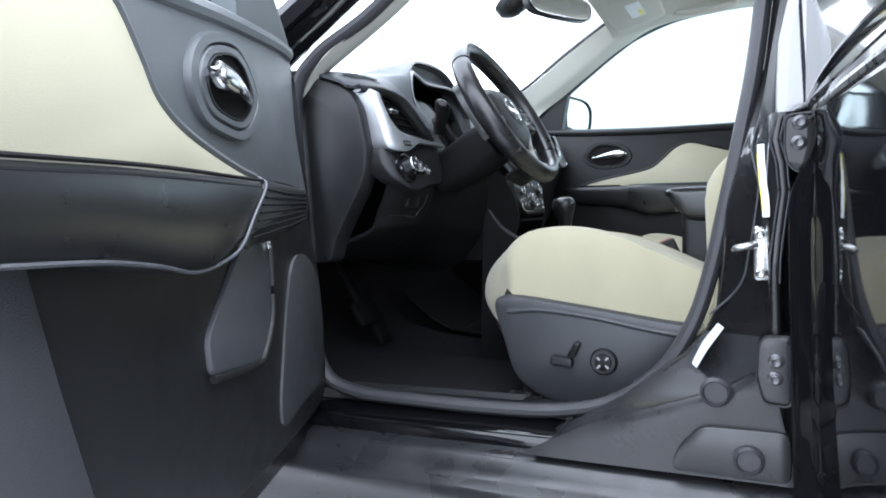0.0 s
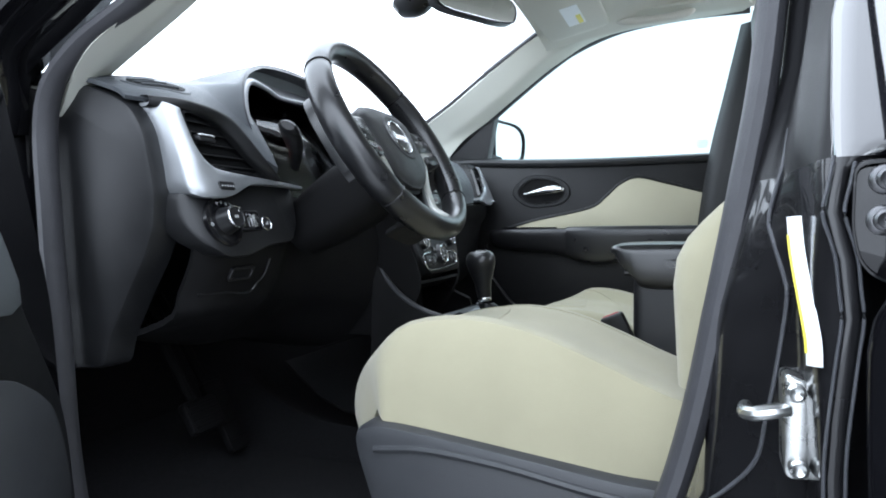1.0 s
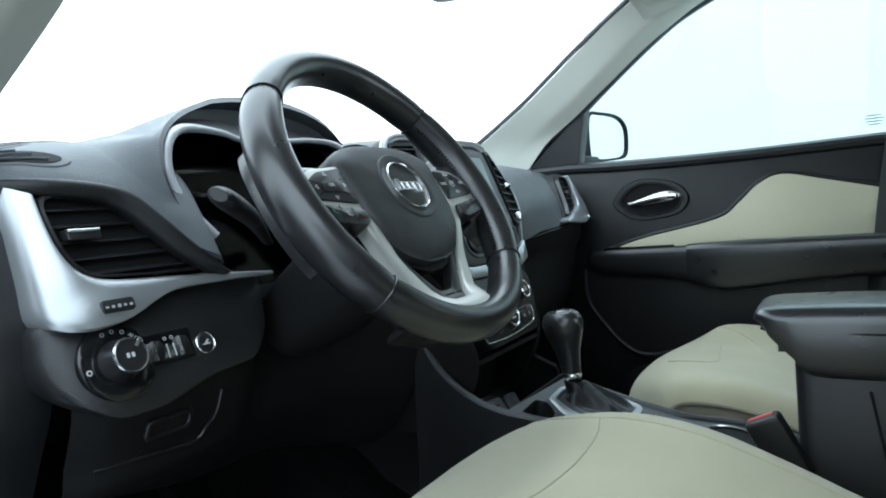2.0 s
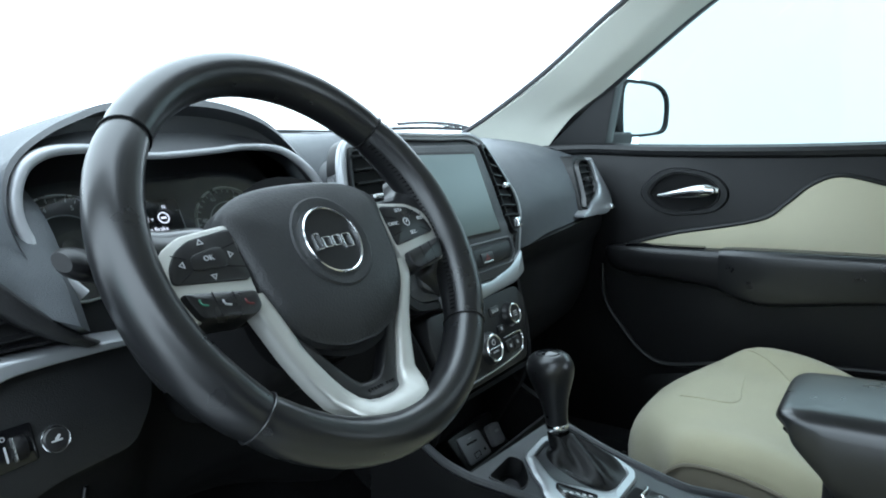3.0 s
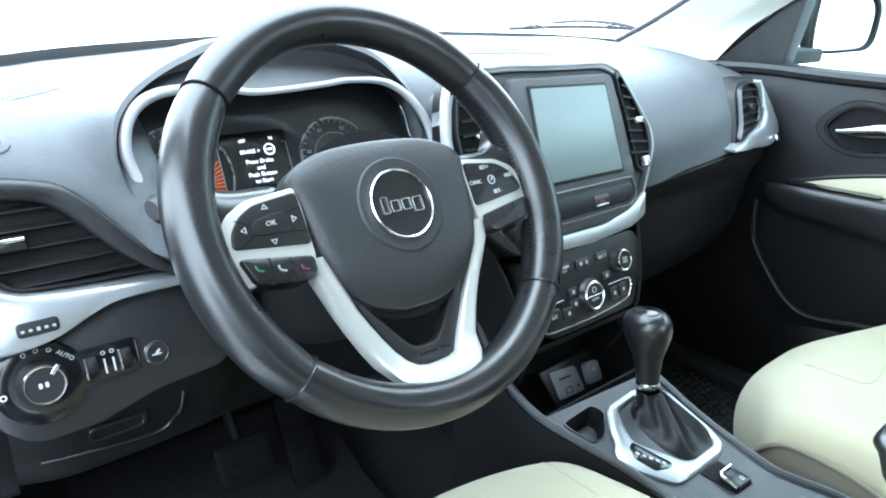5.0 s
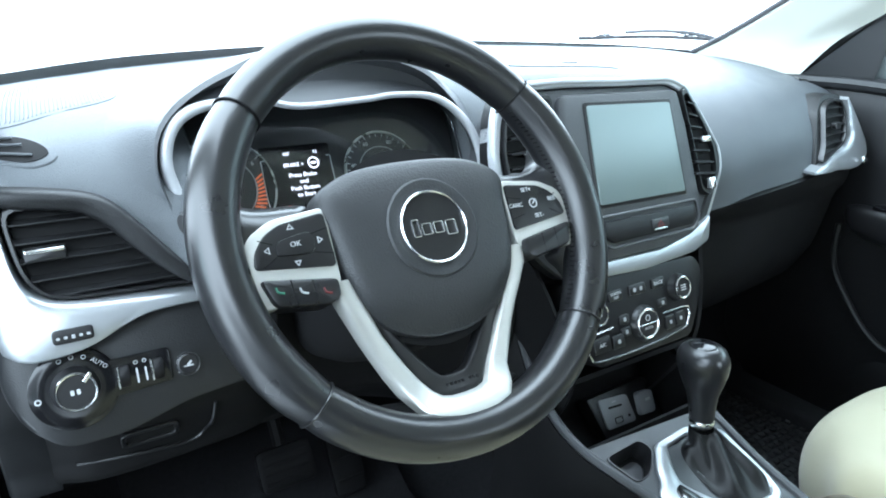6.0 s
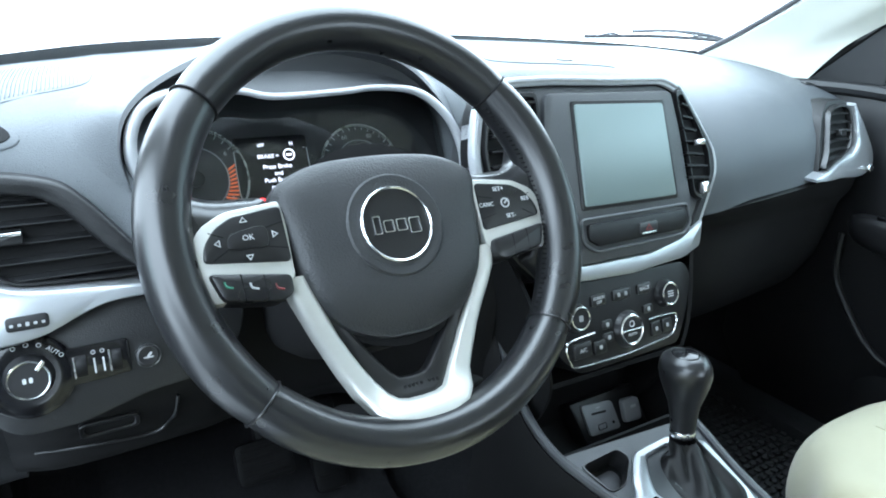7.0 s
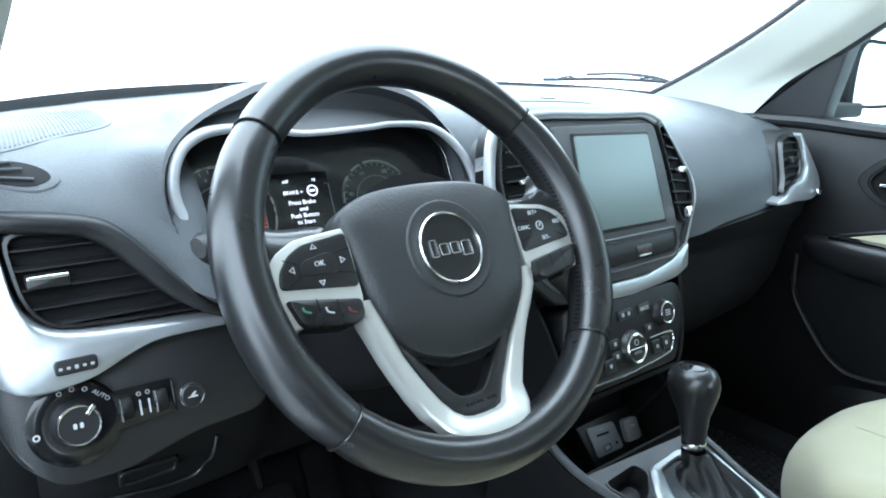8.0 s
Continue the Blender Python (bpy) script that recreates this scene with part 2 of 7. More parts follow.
def band(outer, inner, h, m=None, base=0.0, bev=0.001, warp=None):
    """A flat frame between two outlines of as many points, raised from base to h."""
    bm = bmesh.new()
    outer, inner = [Vector(p) for p in outer], [Vector(p) for p in inner]
    k = len(outer)
    ring = []
    for o, i_, f, z in ((outer, inner, 0.0, base), (outer, inner, 0.0, h - bev), (outer, inner, 0.18, h), (outer, inner, 0.82, h), (outer, inner, 1.0, h - bev), (outer, inner, 1.0, base)):
        ring.append([bm.verts.new((*(a.lerp(b, f)), z)) for a, b in zip(o, i_)])
    for lo, hi in zip(ring, ring[1:] + ring[:1]):
        for i in range(k):
            bm.faces.new((lo[i], lo[(i + 1) % k], hi[(i + 1) % k], hi[i]))
    if warp:
        for v in bm.verts:
            v.co = warp(v.co)
    if m is not None:
        bm.transform(m)
    return bm


def holed(outline, hole, h, m, base):
    """A plate from base to h with an opening through it."""
    bm = bmesh.new()
    loops = [[Vector((*p, 0)) for p in outline], [Vector((*p, 0)) for p in hole]]
    top = [bm.verts.new((p.x, p.y, h)) for l in loops for p in l]
    low = [bm.verts.new((p.x, p.y, base)) for l in loops for p in l]
    for a, b, c in tessellate_polygon(loops):
        bm.faces.new((top[a], top[b], top[c]))
    first = 0
    for l in loops:
        k = len(l)
        for i in range(k):
            a, b = first + i, first + (i + 1) % k
            bm.faces.new((top[a], top[b], low[b], low[a]))
        first += k
    bmesh.ops.recalc_face_normals(bm, faces=bm.faces)
    bm.transform(m)
    return bm


def loft(rows, closed=False, cap=False, thick=0.0, wrap=False):
    """A skin over rows of points. closed: each row is a loop; wrap: the last row meets the first."""
    bm = bmesh.new()
    g = [[bm.verts.new(p) for p in r] for r in rows]
    k = len(g[0])
    for a, b in zip(g, g[1:] + (g[:1] if wrap else [])):
        for i in range(k if closed else k - 1):
            j = (i + 1) % k
            bm.faces.new((a[i], a[j], b[j], b[i]))
    if cap and closed:
        bm.faces.new(g[0])
        bm.faces.new(reversed(g[-1]))
        bm.normal_update()
        bmesh.ops.triangulate(bm, faces=[f for f in bm.faces if len(f.verts) > 4])
    if thick:
        bmesh.ops.recalc_face_normals(bm, faces=bm.faces)
        bmesh.ops.solidify(bm, geom=bm.faces[:], thickness=thick)
    return bm


def grid(keys, nu=6, nv=6):
    """A smooth fine grid through a coarse grid of points."""
    fine = [spline(r, nv) for r in keys]
    cols = [spline(c, nu) for c in zip(*fine)]
    return [list(r) for r in zip(*cols)]


def tube(path, r, seg=12, closed=False, flat=1.0, up=(0, 0, 1), cap=True):
    """A round (or flattened) bar along a path; r one radius or one a point."""
    path = [Vector(p) for p in path]
    k = len(path)
    rows = []
    for i, p in enumerate(path):
        a = path[i - 1] if (i or closed) else p
        b = path[(i + 1) % k] if (i + 1 < k or closed) else p
        t = (b - a).normalized()
        s = t.cross(Vector(up))
        s = s.normalized() if s.length > 1e-5 else Vector((1, 0, 0))
        n = s.cross(t).normalized()
        q = r[i] if isinstance(r, (list, tuple)) else r
        rows.append([p + (s * math.cos(2 * math.pi * j / seg) + n * flat * math.sin(2 * math.pi * j / seg)) * q for j in range(seg)])
    return loft(rows, closed=True, cap=cap and not closed, wrap=closed)


def lathe(profile, m=None, seg=36, cap=True):
    """A turned shape: (radius, height) pairs round z."""
    rows = [[Vector((max(r, 1e-5) * math.cos(2 * math.pi * j / seg), max(r, 1e-5) * math.sin(2 * math.pi * j / seg), z)) for j in range(seg)] for r, z in profile]
    bm = loft(rows, closed=True, cap=cap)
    if m is not None:
        bm.transform(m)
    return bm


def block(w, d, h, m=None, r=0.003, bev=0.002):
    """A soft-edged block, centred in x and y, standing on z = 0."""
    return prism(rect(w, d, r), h, m, bev)


def box(x0, x1, y0, y1, z0, z1, r=0.004, bev=0.003):
    return prism(rect(x1 - x0, y1 - y0, r), z1 - z0, Matrix.Translation(((x0 + x1) / 2, (y0 + y1) / 2, z0)), bev)


def ribbon(a, b, h, base=0.0, bev=0.003, warp=None, m=None, n=40):
    """A raised strip between two edge lines, resampled alike."""
    a, b = resample([Vector((*p, 0)) for p in a], n), resample([Vector((*p, 0)) for p in b], n)
    rows = []
    for p, q in zip(a, b):
        row = [Vector((*(p.lerp(q, f)).xy, z)) for f, z in ((0, base), (0, h - bev), (0.06, h - bev * 0.3), (0.2, h), (0.8, h), (0.94, h - bev * 0.3), (1, h - bev), (1, base))]
        if warp:
            row = [warp(c) for c in row]
        rows.append([m @ c for c in row] if m is not None else row)
    return loft(rows, closed=True, cap=True)


def resample(pts, n):
    """n points at even steps along a line."""
    d = [0.0]
    for a, b in zip(pts, pts[1:]):
        d.append(d[-1] + (b - a).length)
    out = []
    for i in range(n):
        s = d[-1] * i / (n - 1)
        j = min(max(k for k in range(len(d)) if d[k] <= s + 1e-9), len(pts) - 2)
        out.append(pts[j].lerp(pts[j + 1], (s - d[j]) / max(1e-9, d[j + 1] - d[j])))
    return out


def flat_spline(pts, n=5):
    return [p.xy for p in spline([(*p, 0) for p in pts], n)]


def joined(*bms):
    out = bmesh.new()
    for b in bms:
        me = bpy.data.meshes.new("tmp")
        b.to_mesh(me)
        b.free()
        out.from_mesh(me)
        bpy.data.meshes.remove(me)
    return out


def lettering(text, size, m, mat, parent, depth=0.0003):
    """Raised print, centred at m's origin, in m's x and y."""
    cu = bpy.data.curves.new("print", "FONT")
    cu.body, cu.size, cu.align_x, cu.align_y, cu.extrude, cu.resolution_u = text, size, "CENTER", "CENTER", depth, 2
    ob = bpy.data.objects.new("print", cu)
    me = bpy.data.meshes.new_from_object(ob)
    bpy.data.objects.remove(ob)
    bm = bmesh.new()
    bm.from_mesh(me)
    bpy.data.meshes.remove(me)
    bm.transform(m)
    return part("lettering", bm, mat, parent)


def at(m, x, y, z=0.0, turn=0.0):
    return m @ pose(x, y, z, 0, 0, turn)


def smooth_step(x):
    x = min(1, max(0, x))
    return x * x * (3 - 2 * x)


def laid_on(ob, lift=0.0):
    """A warp that lays flat shapes on the upper side of a mesh."""
    me = ob.data
    tree = BVHTree.FromPolygons([v.co.copy() for v in me.vertices], [tuple(p.vertices) for p in me.polygons])

    def warp(c):
        hit = tree.ray_cast(Vector((c.x, c.y, 2.0)), Vector((0, 0, -1)))[0]
        return Vector((c.x, c.y, (hit.z if hit else 1.0) + c.z + lift))
    return warp


def raked(ob, m):
    """Sets a piece of the driver's side, with its parts, to the rake of the body."""
    for o in (ob, *ob.children_recursive):
        if o.type == "MESH":
            o.data.transform(m)
    if ob.type == "EMPTY":
        ob.location = m @ ob.location
        for o in ob.children:
            o.matrix_parent_inverse = Matrix.Translation(-ob.location)
    return ob


# rakes of the door opening, the sill, the pillar, the rear door and the driver's seat
OPENING = Matrix(((1, 0, 0, 0), (0, 0.953, 0.042, -0.052), (0, -0.039, 0.957, 0.0424), (0, 0, 0, 1)))
SILL = Matrix(((1.27, 0, 0, 0.200), (0.121, 0.933, 0.042, 0.0318), (-0.157, -0.038, 0.936, -0.0636), (0, 0, 0, 1)))
BPOST = Matrix(((1.75, 0, 0, 0.5565), (-0.0227, 0.9239, 0.0397, -0.0881), (-0.0841, -0.0387, 0.9242, 0.0068), (0, 0, 0, 1)))
REARDOOR = Matrix(((1, 0, 0, -0.085), (-0.0285, 0.8444, 0.0358, -0.1481), (-0.0163, -0.0353, 0.8438, 0.1315), (0, 0, 0, 1)))
SEATRAKE = Matrix(((1, 0, 0, 0), (0, 0.968, 0.041, -0.047), (0, -0.038, 0.968, 0.032), (0, 0, 0, 1)))


# ---- studio and car body ----
solid("studio_wall", loft(grid([[(4.25, y, z) if z > 0.9 else (4.25 - 0.9 + 0.9 * math.sin(math.acos(1 - z / 0.9)), y, z) for z in (0.0, 0.10, 0.30, 0.60, 0.95, 2.2, 3.6)] for y in (-6.5, -2.5, 1.1)], 3, 3), thick=0.1), STUDIOWALL, "plain light grey studio wall curving into the floor", "wall", kind="structure")
solid("ground", prism(rect(15, 15, 2.0), 0.0, pose(0, 0, 0), 0, base=-0.2), FLOOR, "smooth grey painted studio floor", "floor", kind="structure")

# floor pan, firewall and tunnel, all in black carpet
solid("car_floor", loft(grid([[(x, y, z + (0.05 if abs(x) < 0.1 else 0)) for x in (-0.74, -0.4, -0.12, 0.0, 0.12, 0.4, 0.74)]
      for y, z in ((-1.6, 0.50), (-0.9, 0.48), (-0.3, 0.47), (0.2, 0.47), (0.42, 0.58), (0.52, 0.80), (0.54, 1.10))], 3, 3), thick=0.02),
      CARPET, "black carpeted floor pan and firewall", "floor", kind="structure")
solid("rear_bulkhead", box(-0.74, 0.74, -1.62, -1.56, 0.5, 1.05), CARPET, "dark carpeted back of the cabin", "wall", kind="structure")

# roof skin and headliner
def roof_row(y, z, w, lift=0.0):
    return [(x * w, y - 0.02 * abs(x), z + lift - 0.05 * abs(x) ** 2.5) for x in (-1, -0.75, -0.4, 0, 0.4, 0.75, 1)]


ROOF = [(-0.20, 1.545, 0.56), (-0.34, 1.575, 0.575), (-0.6, 1.61, 0.585), (-1.1, 1.62, 0.58), (-1.65, 1.58, 0.55)]
solid("headliner", loft(grid([roof_row(*r) for r in ROOF], 4, 4), thick=0.012), CREAM, "cream fabric headliner under the roof", "headliner", kind="structure")
solid("roof", loft(grid([roof_row(y + 0.02, z, w + 0.04, 0.05) for y, z, w in ROOF], 4, 4), thick=0.02), PAINT, "black painted car roof", "roof", kind="structure")

# windscreen with its black lower band
WS_LOW = [(-0.69, 0.37, 1.187), (-0.45, 0.455, 1.209), (0.0, 0.50, 1.229), (0.42, 0.455, 1.226), (0.664, 0.39, 1.213)]
WS_TOP = [(-0.53, -0.21, 1.535), (-0.3, -0.17, 1.555), (0.0, -0.155, 1.562), (0.3, -0.17, 1.556), (0.55, -0.21, 1.535)]
windscreen = solid("window_1", loft(grid([WS_LOW, [tuple((Vector(a) + Vector(b)) / 2 + Vector((0, 0.02, 0.02))) for a, b in zip(WS_LOW, WS_TOP)], WS_TOP], 4, 6)),
                   WINDSCREEN, "clear curved windscreen", "windscreen", kind="structure")
windscreen.visible_shadow = False
_low = spline(WS_LOW, 8)
_band = [0.019 - 0.011 * smooth_step((p.x + 0.6) / 1.0) for p in _low]
solid("cowl", loft([[p + Vector((0, -0.012, -0.012)) for p in _low], [p + Vector((0, -0.010, h)) for p, h in zip(_low, _band)], [p + Vector((0, 0.03, h * 0.9)) for p, h in zip(_low, _band)],
      [p + Vector((0, 0.30, -0.05)) for p in _low], [p + Vector((0, 0.32, -0.45)) for p in _low]]), SATIN, "black band and cowl panel below the windscreen", "cowl", kind="structure")


def pillar_skin(name, outer, inner, depth, mat, label):
    o, i = spline(outer, 6), spline(inner, 6)
    rows = []
    for a, b in zip(o, i):
        mid = (a + b) / 2 + Vector((0, -depth, -depth * 0.25))
        rows.append(spline([a, a.lerp(mid, 0.6) + Vector((0, -depth * 0.12, 0)), mid, b.lerp(mid, 0.6), b], 4))
    return solid(name, loft(rows, thick=0.01), mat, label, "pillar trim", kind="structure")


R_OUT = [(0.672, 0.140, 1.175), (0.660, 0.063, 1.258), (0.648, -0.019, 1.315), (0.637, -0.10, 1.372), (0.630, -0.24, 1.470), (0.615, -0.40, 1.538), (0.60, -0.74, 1.560)]
R_IN = [(0.664, 0.388, 1.208), (0.632, 0.255, 1.265), (0.585, 0.088, 1.347), (0.562, -0.06, 1.443), (0.542, -0.205, 1.530), (0.50, -0.40, 1.555), (0.50, -0.74, 1.57)]
solid("windscreen_seal", tube([p + Vector((-0.004, 0.006, 0.002)) for p in spline(R_IN[:5], 6)], 0.006, 8), RUBBER, "black rubber edge of the windscreen", "seal", kind="structure")
pillar_skin("pillar_trim_passenger", R_OUT, R_IN, 0.02, PILLAR, "cream moulded windscreen pillar trim on the passenger's side")
L_OUT = [(-0.714, 0.170, 1.152), (-0.738, 0.092, 1.222), (-0.730, -0.020, 1.285), (-0.702, -0.160, 1.385), (-0.668, -0.40, 1.485), (-0.64, -0.74, 1.52)]
L_IN = [(-0.676, 0.174, 1.158), (-0.676, 0.162, 1.190), (-0.655, -0.008, 1.296), (-0.632, -0.150, 1.392), (-0.595, -0.40, 1.505), (-0.565, -0.74, 1.55)]
raked(pillar_skin("pillar_trim_driver", L_OUT, L_IN, 0.012, PILLAR, "cream moulded windscreen pillar trim on the driver's side"), OPENING)

# painted frame outside the driver's pillar trim, and the body side below
A_PILL = [(-0.735, 0.20, 1.10), (-0.742, 0.165, 1.205), (-0.735, 0.05, 1.285), (-0.715, -0.12, 1.39), (-0.68, -0.42, 1.50), (-0.655, -0.78, 1.53)]
raked(solid("a_pillar", joined(tube(spline([(x - 0.035, y + 0.03, z + 0.025) for x, y, z in A_PILL], 5), 0.05, 10, flat=0.7),
      tube(spline([(x - 0.005, y + 0.06, z) for x, y, z in A_PILL], 5), 0.035, 8)), PAINT, "black painted windscreen pillar", "pillar", kind="structure"), OPENING)
raked(solid("a_pillar_jamb", loft(grid([[(-0.71, 0.20, z), (-0.75, 0.215, z), (-0.80, 0.25, z), (-0.84, 0.33, z), (-0.86, 0.42, z)] for z in (0.47, 0.6, 0.8, 1.0, 1.12, 1.19)], 3, 4), thick=0.01),
      PAINT, "black painted front door jamb", "door jamb", kind="structure"), OPENING)

# weather strip all round the driver's door opening
SEAL = [(-0.64, -0.76, 1.53), (-0.665, -0.40, 1.488), (-0.70, -0.16, 1.385), (-0.728, -0.02, 1.285), (-0.738, 0.10, 1.222), (-0.742, 0.155, 1.15), (-0.742, 0.16, 1.0), (-0.742, 0.155, 0.85), (-0.742, 0.15, 0.68),
        (-0.742, 0.125, 0.57), (-0.742, 0.05, 0.532), (-0.742, -0.10, 0.524), (-0.742, -0.28, 0.522), (-0.742, -0.40, 0.530), (-0.742, -0.49, 0.556), (-0.742, -0.565, 0.615), (-0.742, -0.613, 0.690),
        (-0.742, -0.643, 0.776), (-0.742, -0.668, 0.880), (-0.740, -0.695, 1.00), (-0.735, -0.715, 1.10), (-0.71, -0.735, 1.25), (-0.68, -0.75, 1.40), (-0.64, -0.76, 1.53)]
raked(solid("door_seal", tube(spline(SEAL, 6), 0.013, 10, up=(1, 0, 0), flat=1.25), RUBBER, "black rubber weather strip round the door opening", "door seal", kind="structure"), OPENING)

# sill: inner tread plate, painted step and rocker
sill_y = [0.30, 0.15, 0.0, -0.2, -0.4, -0.55, -0.72, -0.95, -1.4]
raked(solid("sill_plate", loft([[Vector((x, y, z)) for x, z in ((-0.60, 0.500), (-0.64, 0.524), (-0.69, 0.530), (-0.715, 0.527), (-0.725, 0.51))] for y in (0.16, 0.0, -0.2, -0.4, -0.55)], thick=0.006),
      SOFT, "black moulded sill tread plate", "sill plate", kind="structure"), SILL)
for k, x in enumerate((-0.655, -0.668, -0.681, -0.694)):
    raked(solid("tread_rib", tube([(x, 0.13, 0.530), (x, -0.30, 0.531)], 0.0022, 6), SOFT, "raised rib on the sill plate", "tread rib", "ribs of the sill plate", kind="structure"), SILL)


def rocker_row(y):
    return [Vector((x, y, z)) for x, z in ((-0.742, 0.512), (-0.755, 0.500), (-0.775, 0.497), (-0.79, 0.488), (-0.798, 0.470), (-0.822, 0.466), (-0.835, 0.458), (-0.842, 0.44), (-0.852, 0.425), (-0.868, 0.418),
                                         (-0.874, 0.408), (-0.875, 0.36), (-0.86, 0.30), (-0.80, 0.27))]


raked(solid("rocker", loft([rocker_row(y)[4:] for y in sill_y]), GREYED, "greyed black painted rocker panel below the door", "rocker panel", kind="structure", angle=50), SILL)
raked(solid("sill_step", loft([rocker_row(y)[:5] for y in sill_y]), PAINT, "glossy black painted step beside the sill plate", "sill", kind="structure", angle=50), SILL)

# B pillar: painted jamb that sweeps down into the sill
def ridge_y(z):
    """Where the outer face of the pillar folds forward, by height."""
    return float(np.interp(z, [0.47, 0.765, 0.80, 0.845, 0.89, 0.93, 0.962, 1.0, 1.06, 1.11, 1.14, 1.2, 1.53], [-0.727, -0.727, -0.729, -0.735, -0.7415, -0.739, -0.732, -0.740, -0.742, -0.746, -0.754, -0.768, -0.800]))


def jamb_row(z):
    f = smooth_step((0.78 - z) / 0.27)          # widening towards the sill
    u = smooth_step((z - 0.992) / 0.02)         # plain outer face above the belt line
    e = max(-0.655 - 0.28 * (z - 0.88) * (1 if z > 0.88 else 0.35), -0.73) + 0.17 * f ** 2 + 1.6 * max(0, 0.545 - z)
    x0 = -0.742 + 0.11 * max(0, z - 0.95) ** 1.1
    y0, yr = e - 0.012, ridge_y(z)
    b = float(np.interp(z, [0.80, 0.90, 0.962, 1.03], [-0.7195, -0.7205, -0.7245, -0.7265]))
    v = smooth_step((z - 0.97) / 0.10)
    fold = [(b - d) * (1 - v) + (y0 + (yr - y0) * s) * v for d, s in ((0.0, 0.45), (0.003, 0.60), (0.0065, 0.90))]
    g = smooth_step((0.66 - z) / 0.13)          # flat outer face at the pillar's foot
    fold = [a + (y0 - d - a) * g for a, d in zip(fold, (0.018, 0.022, 0.030))]
    yr = min(yr, fold[2] - 0.002)
    w = 0.012 * f
    row = [(0.03, y0 + 0.010), (-0.012, y0), (-0.024, y0 - 0.012), (-0.050, fold[0]), (-0.060, fold[1]), (-0.078 + w, fold[2]), (-0.083 + w, yr), (-0.084 + w, yr - 0.006), (-0.082 + w, yr - 0.013 - 0.03 * u),
           (-0.070 - 0.012 * u + w, yr - 0.019 - 0.06 * u), (-0.050 - 0.028 * u, -0.785 - 0.10 * u), (0.02, -0.80 - 0.09 * u), (0.04, -0.95)]
    return [Vector((x0 + a, b, z)) for a, b in row]


_jz = [0.47, 0.50, 0.53, 0.56, 0.60, 0.64, 0.68, 0.72, 0.78, 0.82, 0.85, 0.87, 0.89, 0.91, 0.93, 0.945, 0.962, 0.975, 0.99, 1.0, 1.007, 1.013, 1.03, 1.1, 1.2, 1.35, 1.53]
pillar = thing("b_pillar", (-0.78, -0.72, 0.47), "black painted door pillar with greyed lower jamb and grey crease highlights", "pillar", kind="structure")
part("pillar_shell", loft([spline(jamb_row(z), 3) for z in _jz if 0.68 <= z <= 1.0]), JAMB, pillar, "glossy black painted pillar", angle=60)
part("upper_jamb", loft([spline(jamb_row(z), 3)[:19] for z in _jz if z >= 1.0]), HARD, pillar, angle=60)
part("pillar_panel", loft([spline(jamb_row(z), 3)[18:] for z in _jz if z >= 1.0]), APPLIQUE, pillar, "gloss black outer pillar panel", angle=60)
part("lower_jamb", loft([spline(jamb_row(z), 3) for z in _jz if z <= 0.68]), GREYED, pillar, "black lower jamb with the studio's reflection in its grey", angle=60)
# pressed crease down the jamb, its highlight drawn as a grey line, and the plate at its foot
part("crease", tube(spline([(-0.764, -0.726, 1.04), (-0.772, -0.719, 1.008), (-0.771, -0.708, 0.967), (-0.776, -0.709, 0.949), (-0.786, -0.715, 0.917), (-0.789, -0.716, 0.901), (-0.787, -0.712, 0.871), (-0.783, -0.705, 0.829), (-0.780, -0.699, 0.80), (-0.778, -0.691, 0.765), (-0.770, -0.671, 0.736), (-0.765, -0.64, 0.708)], 5), 0.0018, 8), GREYPLASTIC, pillar)
JP = axes((-0.8135, -0.72, 0.50), (0, -1, 0), (0, 0, 1))
part("jamb_plate", prism(rounded([(-0.135, -0.022), (-0.125, 0.012), (-0.09, 0.050), (0.03, 0.050), (0.03, -0.025)], 0.016), 0.004, JP @ Matrix.Diagonal((1, 1, 1 if (JP @ Vector((0, 0, 1))).x < -0.8135 else -1, 1)), 0.002, base=-0.05), GREYED, pillar, "bolted greyed plate at the pillar's foot")
# pressed lines that follow the fold, their highlights drawn in grey
for d, z1 in ((0.0, 1.0), (-0.013, 0.995)):
    part("crease", tube(spline([(-0.742 - 0.0845, ridge_y(z) + d, z) for z in (z1, 0.98, 0.962, 0.945, 0.93, 0.91, 0.89, 0.865, 0.845, 0.80, 0.765)], 4), 0.0013, 8), GREYPLASTIC, pillar)
raked(pillar, BPOST)

# closed sides of the footwells and the passenger's sill
for sx in (-1, 1):
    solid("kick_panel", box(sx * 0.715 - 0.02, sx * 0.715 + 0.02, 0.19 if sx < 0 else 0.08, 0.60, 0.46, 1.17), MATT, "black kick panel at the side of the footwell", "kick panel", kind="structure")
solid("passenger_sill", box(0.60, 0.76, -1.5, 0.3, 0.42, 0.53, 0.01, 0.008), SOFT, "black moulded sill under the passenger's door", "sill", kind="structure")


# ---- dashboard ----
dash = thing("dashboard", (0, 0.2, 0.75), "black grained dashboard with satin silver trim and four air vents", "dashboard")


def face_y(x, z):
    """The driver's side face of the dashboard."""
    return -0.032 + 0.36 * (z - 1.04) + 0.030 * (max(0, -0.66 - x) / 0.039) ** 2


def on_face(out=0.0):
    return lambda c: Vector((c.x, face_y(c.x, c.y) - c.z - out, c.y))


